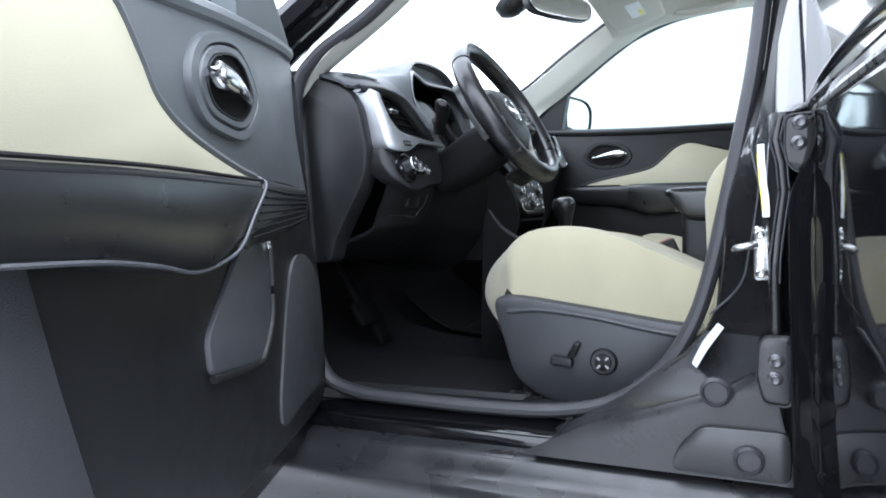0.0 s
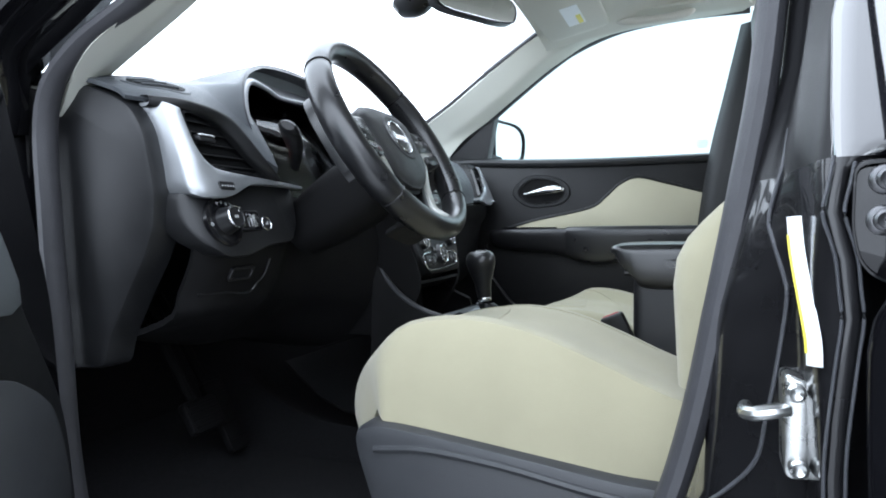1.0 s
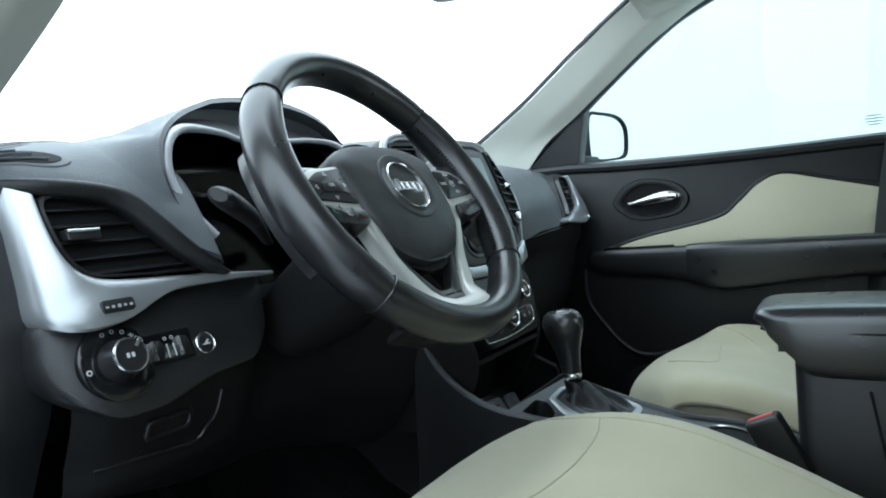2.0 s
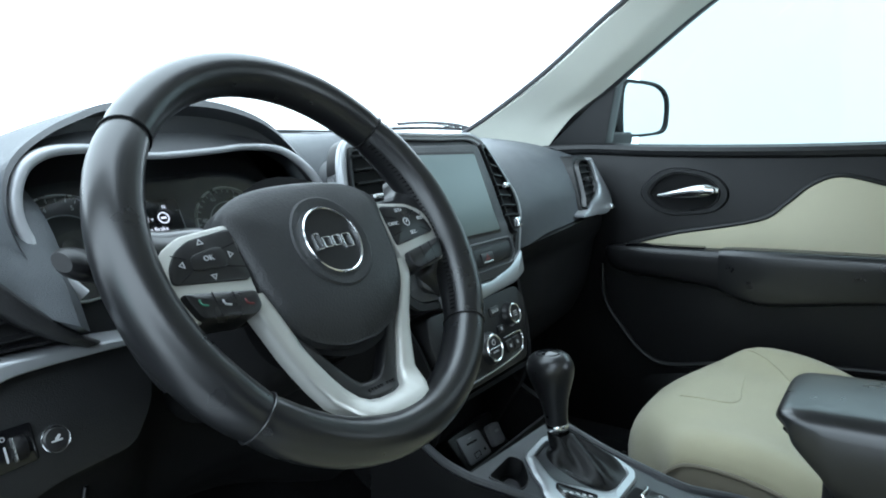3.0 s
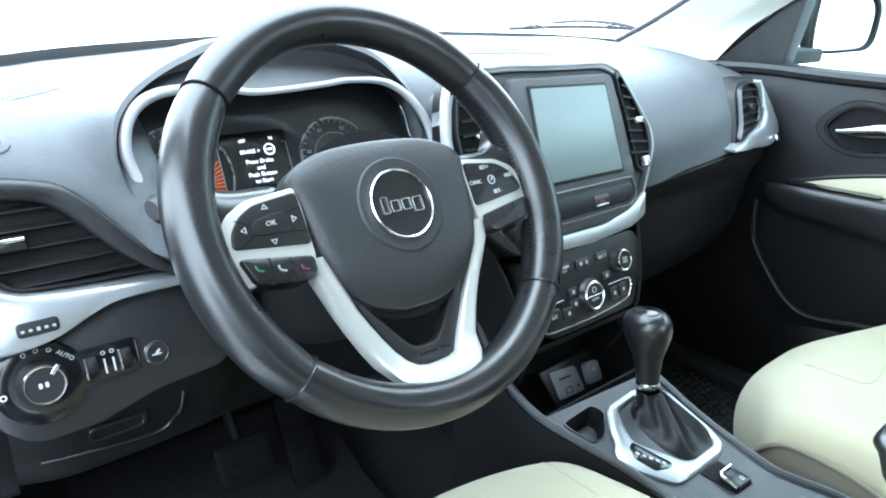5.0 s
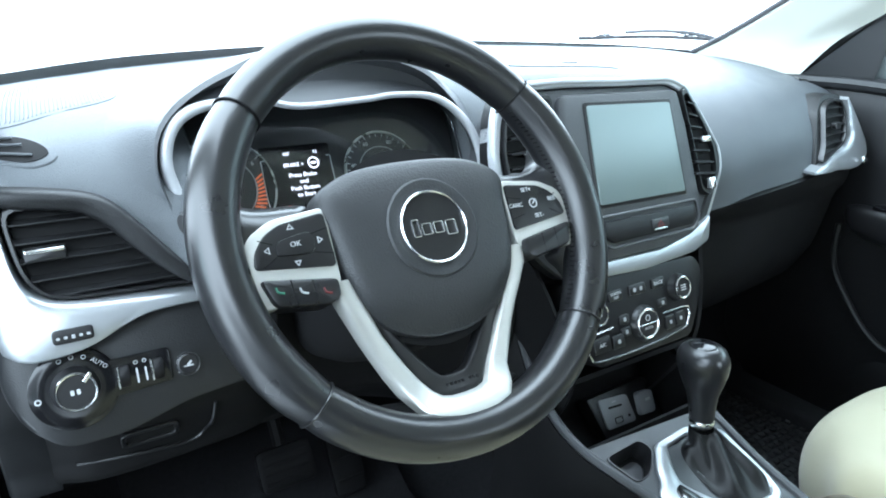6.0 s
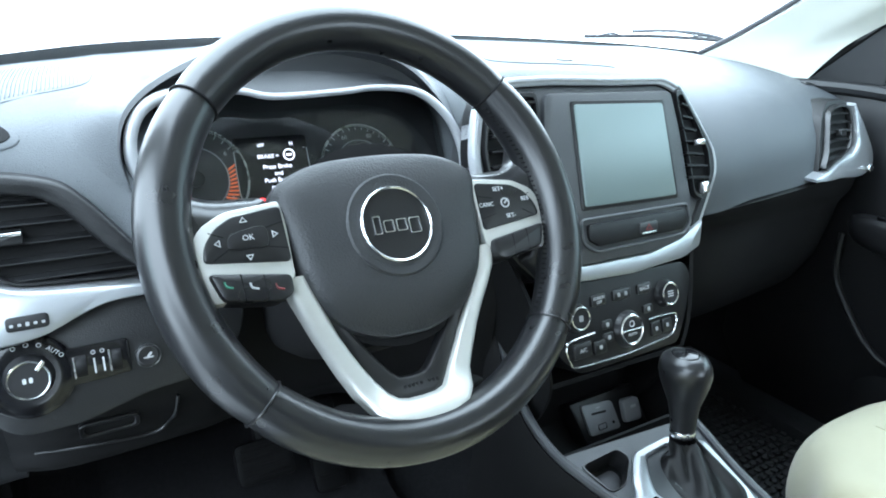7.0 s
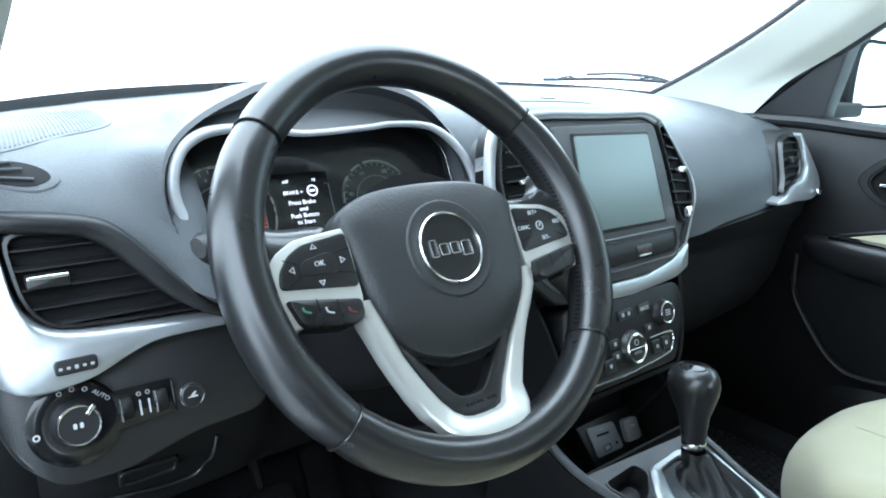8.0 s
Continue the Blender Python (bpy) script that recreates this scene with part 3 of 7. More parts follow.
# soft upper pad, from the windscreen over the crown to its lower crease
PADS = [
    (-0.712, [(0.37, 1.186), (0.20, 1.187), (0.150, 1.183), (0.095, 1.170), (0.060, 1.158), (0.045, 1.148)]),
    (-0.66, [(0.40, 1.190), (0.20, 1.193), (0.125, 1.188), (0.060, 1.174), (0.025, 1.160), (0.008, 1.143)]),
    (-0.61, [(0.42, 1.195), (0.21, 1.199), (0.110, 1.194), (0.040, 1.176), (0.006, 1.152), (-0.010, 1.126)]),
    (-0.56, [(0.43, 1.199), (0.22, 1.202), (0.105, 1.196), (0.025, 1.174), (-0.012, 1.130), (-0.028, 1.092)]),
    (-0.52, [(0.445, 1.203), (0.23, 1.206), (0.110, 1.200), (0.020, 1.160), (-0.020, 1.105), (-0.042, 1.062)]),
    (-0.50, [(0.45, 1.204), (0.24, 1.206), (0.160, 1.203), (0.120, 1.180), (0.10, 1.12), (0.09, 1.04)]),
    (-0.371, [(0.47, 1.213), (0.28, 1.211), (0.180, 1.206), (0.140, 1.190), (0.12, 1.12), (0.11, 1.02)]),
    (-0.22, [(0.49, 1.224), (0.30, 1.216), (0.180, 1.210), (0.120, 1.170), (0.10, 1.12), (0.09, 1.02)]),
    (-0.19, [(0.49, 1.226), (0.30, 1.224), (0.16, 1.215), (0.050, 1.190), (0.00, 1.12), (-0.02, 1.04)]),
    (-0.10, [(0.50, 1.227), (0.30, 1.221), (0.14, 1.215), (0.03, 1.206), (0.01, 1.12), (0.0, 1.02)]),
    (0.00, [(0.50, 1.227), (0.30, 1.221), (0.14, 1.215), (0.03, 1.206), (0.01, 1.12), (0.0, 1.02)]),
    (0.10, [(0.495, 1.227), (0.30, 1.220), (0.14, 1.213), (0.03, 1.200), (0.01, 1.12), (0.0, 1.02)]),
    (0.18, [(0.485, 1.226), (0.29, 1.217), (0.13, 1.207), (0.030, 1.178), (-0.040, 1.100), (-0.050, 1.028)]),
    (0.28, [(0.475, 1.225), (0.28, 1.214), (0.125, 1.202), (0.030, 1.172), (-0.034, 1.110), (-0.050, 1.040)]),
    (0.40, [(0.455, 1.222), (0.26, 1.210), (0.125, 1.196), (0.035, 1.168), (-0.022, 1.110), (-0.040, 1.043)]),
    (0.50, [(0.43, 1.221), (0.27, 1.209), (0.130, 1.192), (0.045, 1.163), (-0.002, 1.115), (-0.026, 1.048)]),
    (0.58, [(0.405, 1.216), (0.26, 1.206), (0.128, 1.188), (0.052, 1.161), (0.012, 1.122), (-0.008, 1.060)]),
    (0.645, [(0.38, 1.209), (0.25, 1.200), (0.125, 1.178), (0.055, 1.156), (0.024, 1.126), (0.008, 1.07)]),
    (0.674, [(0.37, 1.204), (0.24, 1.192), (0.125, 1.168), (0.060, 1.148), (0.032, 1.12), (0.018, 1.07)]),
]
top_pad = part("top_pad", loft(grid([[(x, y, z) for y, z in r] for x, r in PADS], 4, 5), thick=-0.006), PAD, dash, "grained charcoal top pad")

# body of the dashboard under the pad, reaching down to the knees
LOWER = [(-0.668, [(0.0, 1.02), (-0.018, 0.962), (0.006, 0.90), (0.035, 0.86), (0.20, 0.82), (0.4, 0.84)]),
         (-0.62, [(-0.01, 1.02), (-0.036, 0.956), (-0.012, 0.90), (0.014, 0.864), (0.16, 0.83), (0.4, 0.84)]),
         (-0.50, [(-0.01, 1.02), (-0.034, 0.960), (-0.008, 0.90), (0.022, 0.860), (0.16, 0.80), (0.4, 0.82)]),
         (-0.44, [(0.0, 1.02), (0.0, 0.955), (0.02, 0.89), (0.05, 0.852), (0.16, 0.79), (0.4, 0.81)]),
         (-0.30, [(0.0, 1.02), (0.012, 0.95), (0.03, 0.88), (0.06, 0.84), (0.16, 0.78), (0.4, 0.80)]),
         (-0.16, [(-0.02, 1.02), (-0.03, 0.95), (-0.02, 0.88), (0.0, 0.82), (0.10, 0.74), (0.4, 0.75)])]
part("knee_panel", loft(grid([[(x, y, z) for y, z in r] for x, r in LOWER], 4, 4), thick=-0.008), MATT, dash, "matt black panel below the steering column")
GLOVE = [(0.15, [(-0.047, 1.030), (-0.030, 1.012), (0.02, 0.98), (0.05, 0.92), (0.06, 0.85), (0.12, 0.76), (0.4, 0.74)]),
         (0.30, [(-0.049, 1.040), (-0.035, 1.018), (-0.012, 0.985), (-0.005, 0.93), (0.01, 0.86), (0.09, 0.78), (0.4, 0.76)]),
         (0.46, [(-0.036, 1.045), (-0.024, 1.018), (-0.008, 0.985), (0.0, 0.93), (0.015, 0.86), (0.09, 0.79), (0.4, 0.77)]),
         (0.60, [(-0.018, 1.055), (-0.015, 1.015), (0.0, 0.985), (0.01, 0.93), (0.03, 0.86), (0.10, 0.80), (0.4, 0.78)]),
         (0.655, [(0.0, 1.055), (0.004, 1.01), (0.02, 0.98), (0.03, 0.93), (0.05, 0.87), (0.12, 0.81), (0.4, 0.80)])]
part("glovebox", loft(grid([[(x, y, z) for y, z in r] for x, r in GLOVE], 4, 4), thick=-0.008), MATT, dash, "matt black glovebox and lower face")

part("knee_seam", tube(spline([(-0.531, -0.0415, 0.937), (-0.533, -0.033, 0.915), (-0.537, -0.0235, 0.902), (-0.553, -0.0175, 0.888), (-0.602, -0.0205, 0.893), (-0.652, -0.0115, 0.894)], 5), 0.0016, 6), SATIN, dash)
KP = tilted((-0.590, -0.0345, 0.920), -26)
pk = part("pocket_pull", band(rect(0.050, 0.022, 0.006), rect(0.042, 0.014, 0.005), 0.003, KP, base=-0.012), SATIN, dash)
part("pull_hollow", prism(rect(0.043, 0.015, 0.005), 0.0006, KP, 0.0, base=-0.010), DEEP, pk)

# end cap of the dashboard beside the driver's door
CAP = rounded([(0.22, 1.190), (0.150, 1.183), (0.095, 1.167), (0.058, 1.153), (0.034, 1.138), (0.016, 1.110), (0.006, 1.07), (-0.002, 1.027), (0.0, 0.985), (0.018, 0.942), (0.044, 0.900), (0.078, 0.838), (0.088, 0.80), (0.20, 0.79), (0.24, 0.95)], 0.012)
part("end_cap", prism([(-p.x, p.y) for p in CAP], 0.047, axes((-0.668, 0, 0), (0, -1, 0), (0, 0, 1)), 0.010), SOFT, dash, "soft black dashboard end cap")

# switch panel left of the wheel, and the silver trim under the vent
PANEL = rounded([(-0.692, 1.030), (-0.695, 0.992), (-0.684, 0.966), (-0.655, 0.945), (-0.610, 0.945), (-0.555, 0.958), (-0.495, 0.962), (-0.470, 0.99), (-0.455, 1.046), (-0.52, 1.048)], 0.012)
part("switch_panel", prism(PANEL, 0.012, None, 0.004, base=-0.03, warp=on_face(-0.012)), SOFT, dash, "grained black panel with switches")
TRIM_OUT = flat_spline([(-0.690, 1.146), (-0.690, 1.10), (-0.690, 1.06), (-0.690, 1.034), (-0.682, 1.025), (-0.66, 1.022), (-0.628, 1.026), (-0.600, 1.037), (-0.575, 1.044), (-0.52, 1.045), (-0.452, 1.044)])
TRIM_IN = flat_spline([(-0.674, 1.138), (-0.672, 1.11), (-0.668, 1.088), (-0.660, 1.073), (-0.645, 1.064), (-0.62, 1.060), (-0.59, 1.058), (-0.56, 1.056), (-0.51, 1.053), (-0.452, 1.048)])
part("vent_trim", ribbon(TRIM_OUT, TRIM_IN, 0.018, -0.02, 0.004, on_face()), SILVER, dash, "satin silver trim round the vent")
PT_OUT = flat_spline([(0.604, 1.162), (0.622, 1.132), (0.638, 1.100), (0.645, 1.078), (0.638, 1.058), (0.612, 1.046), (0.575, 1.043), (0.52, 1.047), (0.433, 1.052)])
PT_IN = flat_spline([(0.598, 1.158), (0.602, 1.132), (0.602, 1.108), (0.594, 1.090), (0.577, 1.079), (0.547, 1.073), (0.507, 1.068), (0.472, 1.063), (0.433, 1.056)])


def pass_face(c):
    return Vector((c.x, -0.026 + 0.36 * (c.y - 1.06) - 0.018 * smooth_step((0.557 - c.x) / 0.10) - c.z, c.y))


part("vent_mount", prism(rounded([(0.500, 1.140), (0.540, 1.166), (0.600, 1.166), (0.640, 1.09), (0.630, 1.050), (0.55, 1.040), (0.46, 1.052)], 0.012), -0.001, None, 0.0005, base=-0.04, warp=pass_face), LOWGLOSS, dash)
part("vent_trim", ribbon(PT_OUT, PT_IN, 0.014, -0.02, 0.004, pass_face), SILVER, dash, "satin silver trim round the vent")
part("airbag_lock", lathe([(0.0075, 0), (0.0075, 0.003), (0.006, 0.004), (0.003, 0.003)], axes((0.618, -0.0440, 1.056), (1, 0, 0), (0, 0.3, 1)), 16), CHROME, dash)


def vent(outline, warp, slats, tab, mat_edge, label):
    """A vent: dark hole, black rim, tilted blades and a chrome tab."""
    v = part("vent", prism(outline, 0.0012, None, 0.0, base=-0.03, warp=warp), DEEP, dash, label)
    cen = sum(outline, Vector((0, 0))) / len(outline)
    part("vent_rim", band(outline, [cen + (p - cen) * 0.93 for p in outline], 0.010, base=0.0, warp=warp), SATIN, v)
    for x0, x1, z in slats:
        n = 6
        rows = []
        for i in range(n + 1):
            x = x0 + (x1 - x0) * i / n
            rows.append([warp(Vector((x, z + dz, h))) for dz, h in ((0.0022, 0.0005), (0.0004, 0.0085), (-0.0008, 0.0085), (0.0010, 0.0005))])
        part("slat", loft(rows, closed=True, cap=True), LOWGLOSS, v)
    x, z, w = tab
    part("vent_tab", prism(rect(w, 0.009, 0.002), 0.018, None, 0.002, base=0.008, warp=lambda c: warp(c + Vector((x, z, 0)))), SATIN, v)
    part("tab_edge", prism(rect(w * 0.95, 0.003, 0.001), 0.0195, None, 0.0008, base=0.012, warp=lambda c: warp(c + Vector((x, z + 0.004, 0)))), mat_edge, v)
    return v


VENT_L = [Vector(p[:2]) for p in spline([(-0.668, 1.136, 0), (-0.64, 1.136, 0), (-0.61, 1.129, 0), (-0.58, 1.112, 0), (-0.555, 1.088, 0), (-0.535, 1.062, 0), (-0.56, 1.060, 0), (-0.61, 1.062, 0), (-0.645, 1.066, 0), (-0.662, 1.082, 0), (-0.669, 1.11, 0)], 4, True)]
vent(VENT_L, on_face(), [(-0.668, -0.590, 1.1245), (-0.668, -0.570, 1.1100), (-0.664, -0.556, 1.0955), (-0.658, -0.546, 1.0810), (-0.645, -0.536, 1.0675)], (-0.645, 1.102, 0.030), CHROME, "black side air vent beside the wheel")
VENT_P = [Vector(p[:2]) for p in spline([(0.588, 1.156, 0), (0.560, 1.160, 0), (0.522, 1.149, 0), (0.503, 1.118, 0), (0.489, 1.090, 0), (0.469, 1.068, 0), (0.507, 1.071, 0), (0.545, 1.076, 0), (0.575, 1.088, 0), (0.590, 1.110, 0), (0.593, 1.135, 0)], 4, True)]
vent(VENT_P, pass_face, [(0.524, 0.586, 1.146), (0.514, 0.589, 1.132), (0.506, 0.589, 1.118), (0.498, 0.587, 1.104), (0.490, 0.577, 1.090), (0.483, 0.552, 1.0785)], (0.549, 1.118, 0.018), SATIN, "black side air vent by the passenger's door")

# dark brow over the side vent, running down to the column
BROW_U = [Vector(p) for p in ((-0.700, 0.020, 1.153), (-0.668, -0.006, 1.152), (-0.633, -0.014, 1.149), (-0.604, -0.019, 1.143), (-0.588, -0.026, 1.133), (-0.570, -0.035, 1.113), (-0.551, -0.0435, 1.090), (-0.525, -0.050, 1.064), (-0.508, -0.046, 1.054))]
BROW_D = [Vector(p) for p in ((-0.700, 0.022, 1.140), (-0.670, -0.004, 1.138), (-0.634, -0.012, 1.134), (-0.616, -0.015, 1.130), (-0.600, -0.021, 1.120), (-0.582, -0.031, 1.100), (-0.563, -0.039, 1.080), (-0.542, -0.045, 1.064), (-0.520, -0.046, 1.052))]
part("vent_brow", loft(grid([[p + Vector((0, 0.016, 0.001)) for p in BROW_U], BROW_U, [(p + q) / 2 + Vector((0, -0.0045, 0)) for p, q in zip(BROW_U, BROW_D)], BROW_D, [p + Vector((0, 0.014, -0.001)) for p in BROW_D]], 4, 4)), LOWGLOSS, dash, "dark brow over the side vent", angle=60)

# rotary light switch, thumb wheels and tailgate button
F = tilted((-0.6425, face_y(-0.645, 0.991), 0.9915), 19)
sw = part("light_switch", lathe([(0.034, -0.004), (0.034, 0.0015), (0.031, 0.003), (0.022, 0.003)], F, 48), GLOSSY, dash, "round headlight switch with chrome ring")
part("knob", lathe([(0.0185, 0.003), (0.0168, 0.010), (0.0150, 0.020), (0.0146, 0.0215), (0.0136, 0.0222), (0.008, 0.0222)], F, 48), SATIN, sw)
part("chrome_ring", lathe([(0.0151, 0.0195), (0.0156, 0.0215), (0.0149, 0.0230), (0.0138, 0.0228), (0.0138, 0.0195)], F, 48, cap=False), CHROME, sw)
part("pointer", prism(rect(0.003, 0.009, 0.001), 0.0236, F @ pose(0.0090, 0.0098, 0, 0, 0, -42), 0.0005, base=0.020), CHROME, sw)
lettering("AUTO", 0.0052, at(F, 0.0205, 0.0165, 0.0030, -42), PRINT, sw)
for a in (68, 88, 108):
    part("switch_mark", band(circle(0.0019, 12), circle(0.0013, 12), 0.0034, at(F, 0.0262 * math.cos(radians(a)), 0.0262 * math.sin(radians(a))), base=0.0028, bev=0.0001), PRINT, sw)
part("switch_mark", band(circle(0.0026, 12), circle(0.0014, 12), 0.0034, at(F, -0.0275, -0.004), base=0.0028, bev=0.0001), PRINT, sw)
for dx in (-0.003, 0.0015):
    part("lamp_mark", prism(rect(0.0026, 0.0042, 0.001), 0.0227, at(F, dx, 0), 0.0, base=0.022), PRINT, sw)
G = tilted((-0.591, face_y(-0.590, 0.989), 0.989), 19)
th = part("dimmer_plate", prism(rounded([(-0.030, -0.013), (0.024, -0.010), (0.024, 0.019), (-0.030, 0.019)], 0.003), 0.003, G, 0.001, base=-0.004), GLOSSY, dash, "panel with two ribbed thumb wheels")
for dx in (-0.014, 0.013):
    w = part("thumb_wheel", lathe([(0.011, -0.0042), (0.0115, -0.003), (0.0115, 0.003), (0.011, 0.0042)], G @ axes((dx, 0.003, -0.004), (0, 1, 0), (0, 0, 1)), 30), HARD, th)
    part("wheel_edge", box(-0.0005, 0.0005, -0.009, 0.009, 0, 0.0082, 0.0003, 0.0002), STEEL, th).data.transform(at(G, dx - 0.0052, 0.003))
for dx, h in ((-0.004, 0.013), (0.003, 0.012)):
    part("dimmer_mark", prism(rect(0.0014, h, 0.0005), 0.0034, at(G, dx, 0.001), 0.0, base=0.002), PRINT, th)
for dx in (-0.004, 0.003):
    part("dimmer_mark", band(circle(0.0018, 12), circle(0.0012, 12), 0.0034, at(G, dx, 0.0125), base=0.0028, bev=0.0001), PRINT, th)
T = tilted((-0.553, face_y(-0.549, 0.989), 0.989), 19)
tb = part("tailgate_button", lathe([(0.0095, -0.003), (0.0095, 0.002), (0.008, 0.003), (0.004, 0.0026)], T, 32), SATIN, dash, "round button with a chrome ring")
part("chrome_ring", lathe([(0.0106, -0.002), (0.0106, 0.0020), (0.0101, 0.0026), (0.0096, 0.002), (0.0096, -0.002)], T, 32, cap=False), CHROME, tb)
part("button_mark", prism([Vector(p) for p in ((-0.004, -0.002), (0.004, -0.002), (0.004, -0.0008), (0.001, -0.0008), (0.0035, 0.0022), (0.0022, 0.003), (-0.001, 0.0004), (-0.001, -0.0008), (-0.004, -0.0008))], 0.0034, T, 0.0, base=0.002), PRINT, tb)
# vent wheel in the silver trim
D = tilted((-0.637, face_y(-0.637, 1.039) - 0.018, 1.0395), 19)
dw = part("vent_wheel", prism(rect(0.030, 0.0115, 0.0035), 0.002, D, 0.001, base=-0.003), SATIN, dash, "black vent wheel set in the silver trim")
for i in range(5):
    part("wheel_dot", prism(rect(0.0026, 0.0032 if i == 2 else 0.0022, 0.0008), 0.0026, at(D, -0.011 + i * 0.0055, -0.001), 0.0, base=0.001), GREYPRINT, dw)

# speaker grille, sun sensor and demisters, let into the pad
on_pad = laid_on(top_pad)
gr = part("speaker_grille", prism(rounded([(-0.70, 0.092), (-0.645, 0.082), (-0.585, 0.102), (-0.558, 0.122), (-0.550, 0.17), (-0.535, 0.32), (-0.70, 0.30)], 0.016), 0.0008, None, 0.0006, base=-0.004, warp=on_pad), PAD, dash, "ribbed charcoal speaker grille")
for i in range(38):
    x0 = -0.694 + 0.0036 * i
    y0 = float(np.interp(x0, [-0.70, -0.645, -0.585, -0.556], [0.100, 0.091, 0.110, 0.136]))
    part("grille_rib", tube([on_pad(Vector((x0 + 0.06 * (y - y0), y, 0.0008))) for y in np.linspace(y0, 0.292 + 0.10 * (x0 + 0.694), 9)], 0.0005, 5), PAD, gr)
sn = part("sensor_panel", prism(rounded([(-0.07, 0.15), (-0.03, 0.11), (0.05, 0.095), (0.13, 0.10), (0.165, 0.145), (0.145, 0.215), (0.06, 0.25), (-0.03, 0.225)], 0.03, 5), 0.0020, None, 0.0014, base=-0.004, warp=on_pad), PAD, dash, "flush panel on the dashboard top")
part("sun_sensor", prism(rounded([(0.036, 0.122), (0.082, 0.122), (0.082, 0.150), (0.036, 0.150)], 0.006), 0.0034, None, 0.001, base=0.0, warp=on_pad), SATIN, sn)
part("sensor_lens", prism(rounded([(0.047, 0.129), (0.071, 0.129), (0.071, 0.143), (0.047, 0.143)], 0.004), 0.0052, None, 0.001, base=0.003, warp=on_pad), GLOSSY, sn)
DMO = [p.xy for p in spline([(-0.686, 0.080, 0), (-0.656, 0.066, 0), (-0.634, 0.044, 0), (-0.622, 0.020, 0), (-0.641, 0.014, 0), (-0.664, 0.027, 0), (-0.688, 0.048, 0)], 4, True)]
dm = part("demister", prism(DMO, 0.0016, None, 0.0008, base=-0.004, warp=on_pad), PAD, dash, "side window demister slot")
part("slot", prism([p * 0.84 + Vector((-0.660, 0.046)) * 0.16 for p in DMO], 0.0021, None, 0.0, base=0.0, warp=on_pad), DEEP, dm)
for i in range(3):
    part("slat", tube([on_pad(Vector((x, 0.024 + 0.0125 * i + 0.50 * (-0.641 - x), 0.0034))) for x in (-0.684, -0.664, -0.646 + 0.006 * (1 - i))], 0.0012, 6), PAD, dm)
part("defrost_slot", prism(rounded([(0.600, 0.090), (0.655, 0.104), (0.660, 0.118), (0.604, 0.104)], 0.004), 0.003, None, 0.001, base=-0.004, warp=on_pad), SATIN, dash)

# ---- instrument hood and cluster ----
hood = thing("instrument_cluster", (-0.371, 0.05, 1.0), "hooded instrument cluster with silver surround, dials and a lit display", "instrument cluster")
LIP = spline([(-0.536, -0.026, 1.110), (-0.544, -0.022, 1.124), (-0.550, -0.018, 1.142), (-0.553, -0.014, 1.166), (-0.547, -0.008, 1.191), (-0.530, 0.001, 1.210), (-0.500, 0.014, 1.227), (-0.468, 0.024, 1.240), (-0.440, 0.032, 1.249), (-0.385, 0.036, 1.256), (-0.320, 0.030, 1.253), (-0.264, 0.025, 1.235), (-0.226, 0.022, 1.203), (-0.200, 0.018, 1.165), (-0.187, 0.010, 1.12), (-0.184, -0.005, 1.06)], 5)
FOOT = spline([(-0.572, -0.016, 1.115), (-0.584, -0.008, 1.130), (-0.594, 0.018, 1.160), (-0.590, 0.055, 1.181), (-0.57, 0.11, 1.197), (-0.535, 0.17, 1.206), (-0.475, 0.24, 1.211), (-0.395, 0.28, 1.213), (-0.31, 0.26, 1.214), (-0.24, 0.20, 1.213), (-0.165, 0.13, 1.210), (-0.145, 0.06, 1.195), (-0.150, 0.0, 1.10)], 5)
RINGC = [(-0.508, -0.028, 1.090), (-0.530, -0.018, 1.119), (-0.540, -0.012, 1.143), (-0.543, -0.009, 1.164), (-0.537, -0.005, 1.186), (-0.522, 0.001, 1.201), (-0.494, 0.010, 1.208), (-0.444, 0.020, 1.207), (-0.406, 0.022, 1.200), (-0.335, 0.022, 1.203), (-0.296, 0.022, 1.206), (-0.250, 0.016, 1.201), (-0.218, 0.005, 1.175), (-0.204, -0.007, 1.138), (-0.205, -0.018, 1.09)]
RING = spline(RINGC, 5)   # front edge of the dial opening


N = 60
lip, foot, ring_ = resample(LIP, N), resample(FOOT, N), resample(RING, N)
foot = [laid_on(top_pad)(p - Vector((0, 0, p.z + 0.0015))) if i < 45 else p for i, p in enumerate(foot)]
rows = []
for k in range(11):
    t = k / 10
    row = []
    for i, (a, b) in enumerate(zip(foot, lip)):
        side = 1 - smooth_step((i - 12) / 12)      # hollow fillet at the side, crowned on top
        p = a.lerp(b, t)
        crown = a.z + (b.z - a.z) * t + 0.007 * math.sin(math.pi * t) * (1 if b.z > 1.15 else 0.3)
        if side > 0:
            low = b.z - 0.040
            flare = max(low, on_pad(Vector((p.x, p.y, -0.0008))).z) + (b.z - max(low, on_pad(Vector((b.x, b.y, 0))).z)) * t ** 2.3
            crown += (flare - crown) * side
        p.z = crown
        row.append(p)
    rows.append(row)
part("hood", loft(rows), PAD, hood, "grained charcoal instrument hood")
rows = [[b + Vector((0, 0, 0)) for b in lip]]
for t, dy, dz in ((0.06, -0.004, -0.004), (0.3, 0.012, 0.0), (0.65, 0.016, 0.002), (1.0, 0.0, 0.0)):
    rows.append([a.lerp(b, t) + Vector((0, dy, dz)) for a, b in zip(lip, ring_)])
part("brow", loft(rows), CONSOLE, hood, "plain black inner brow")
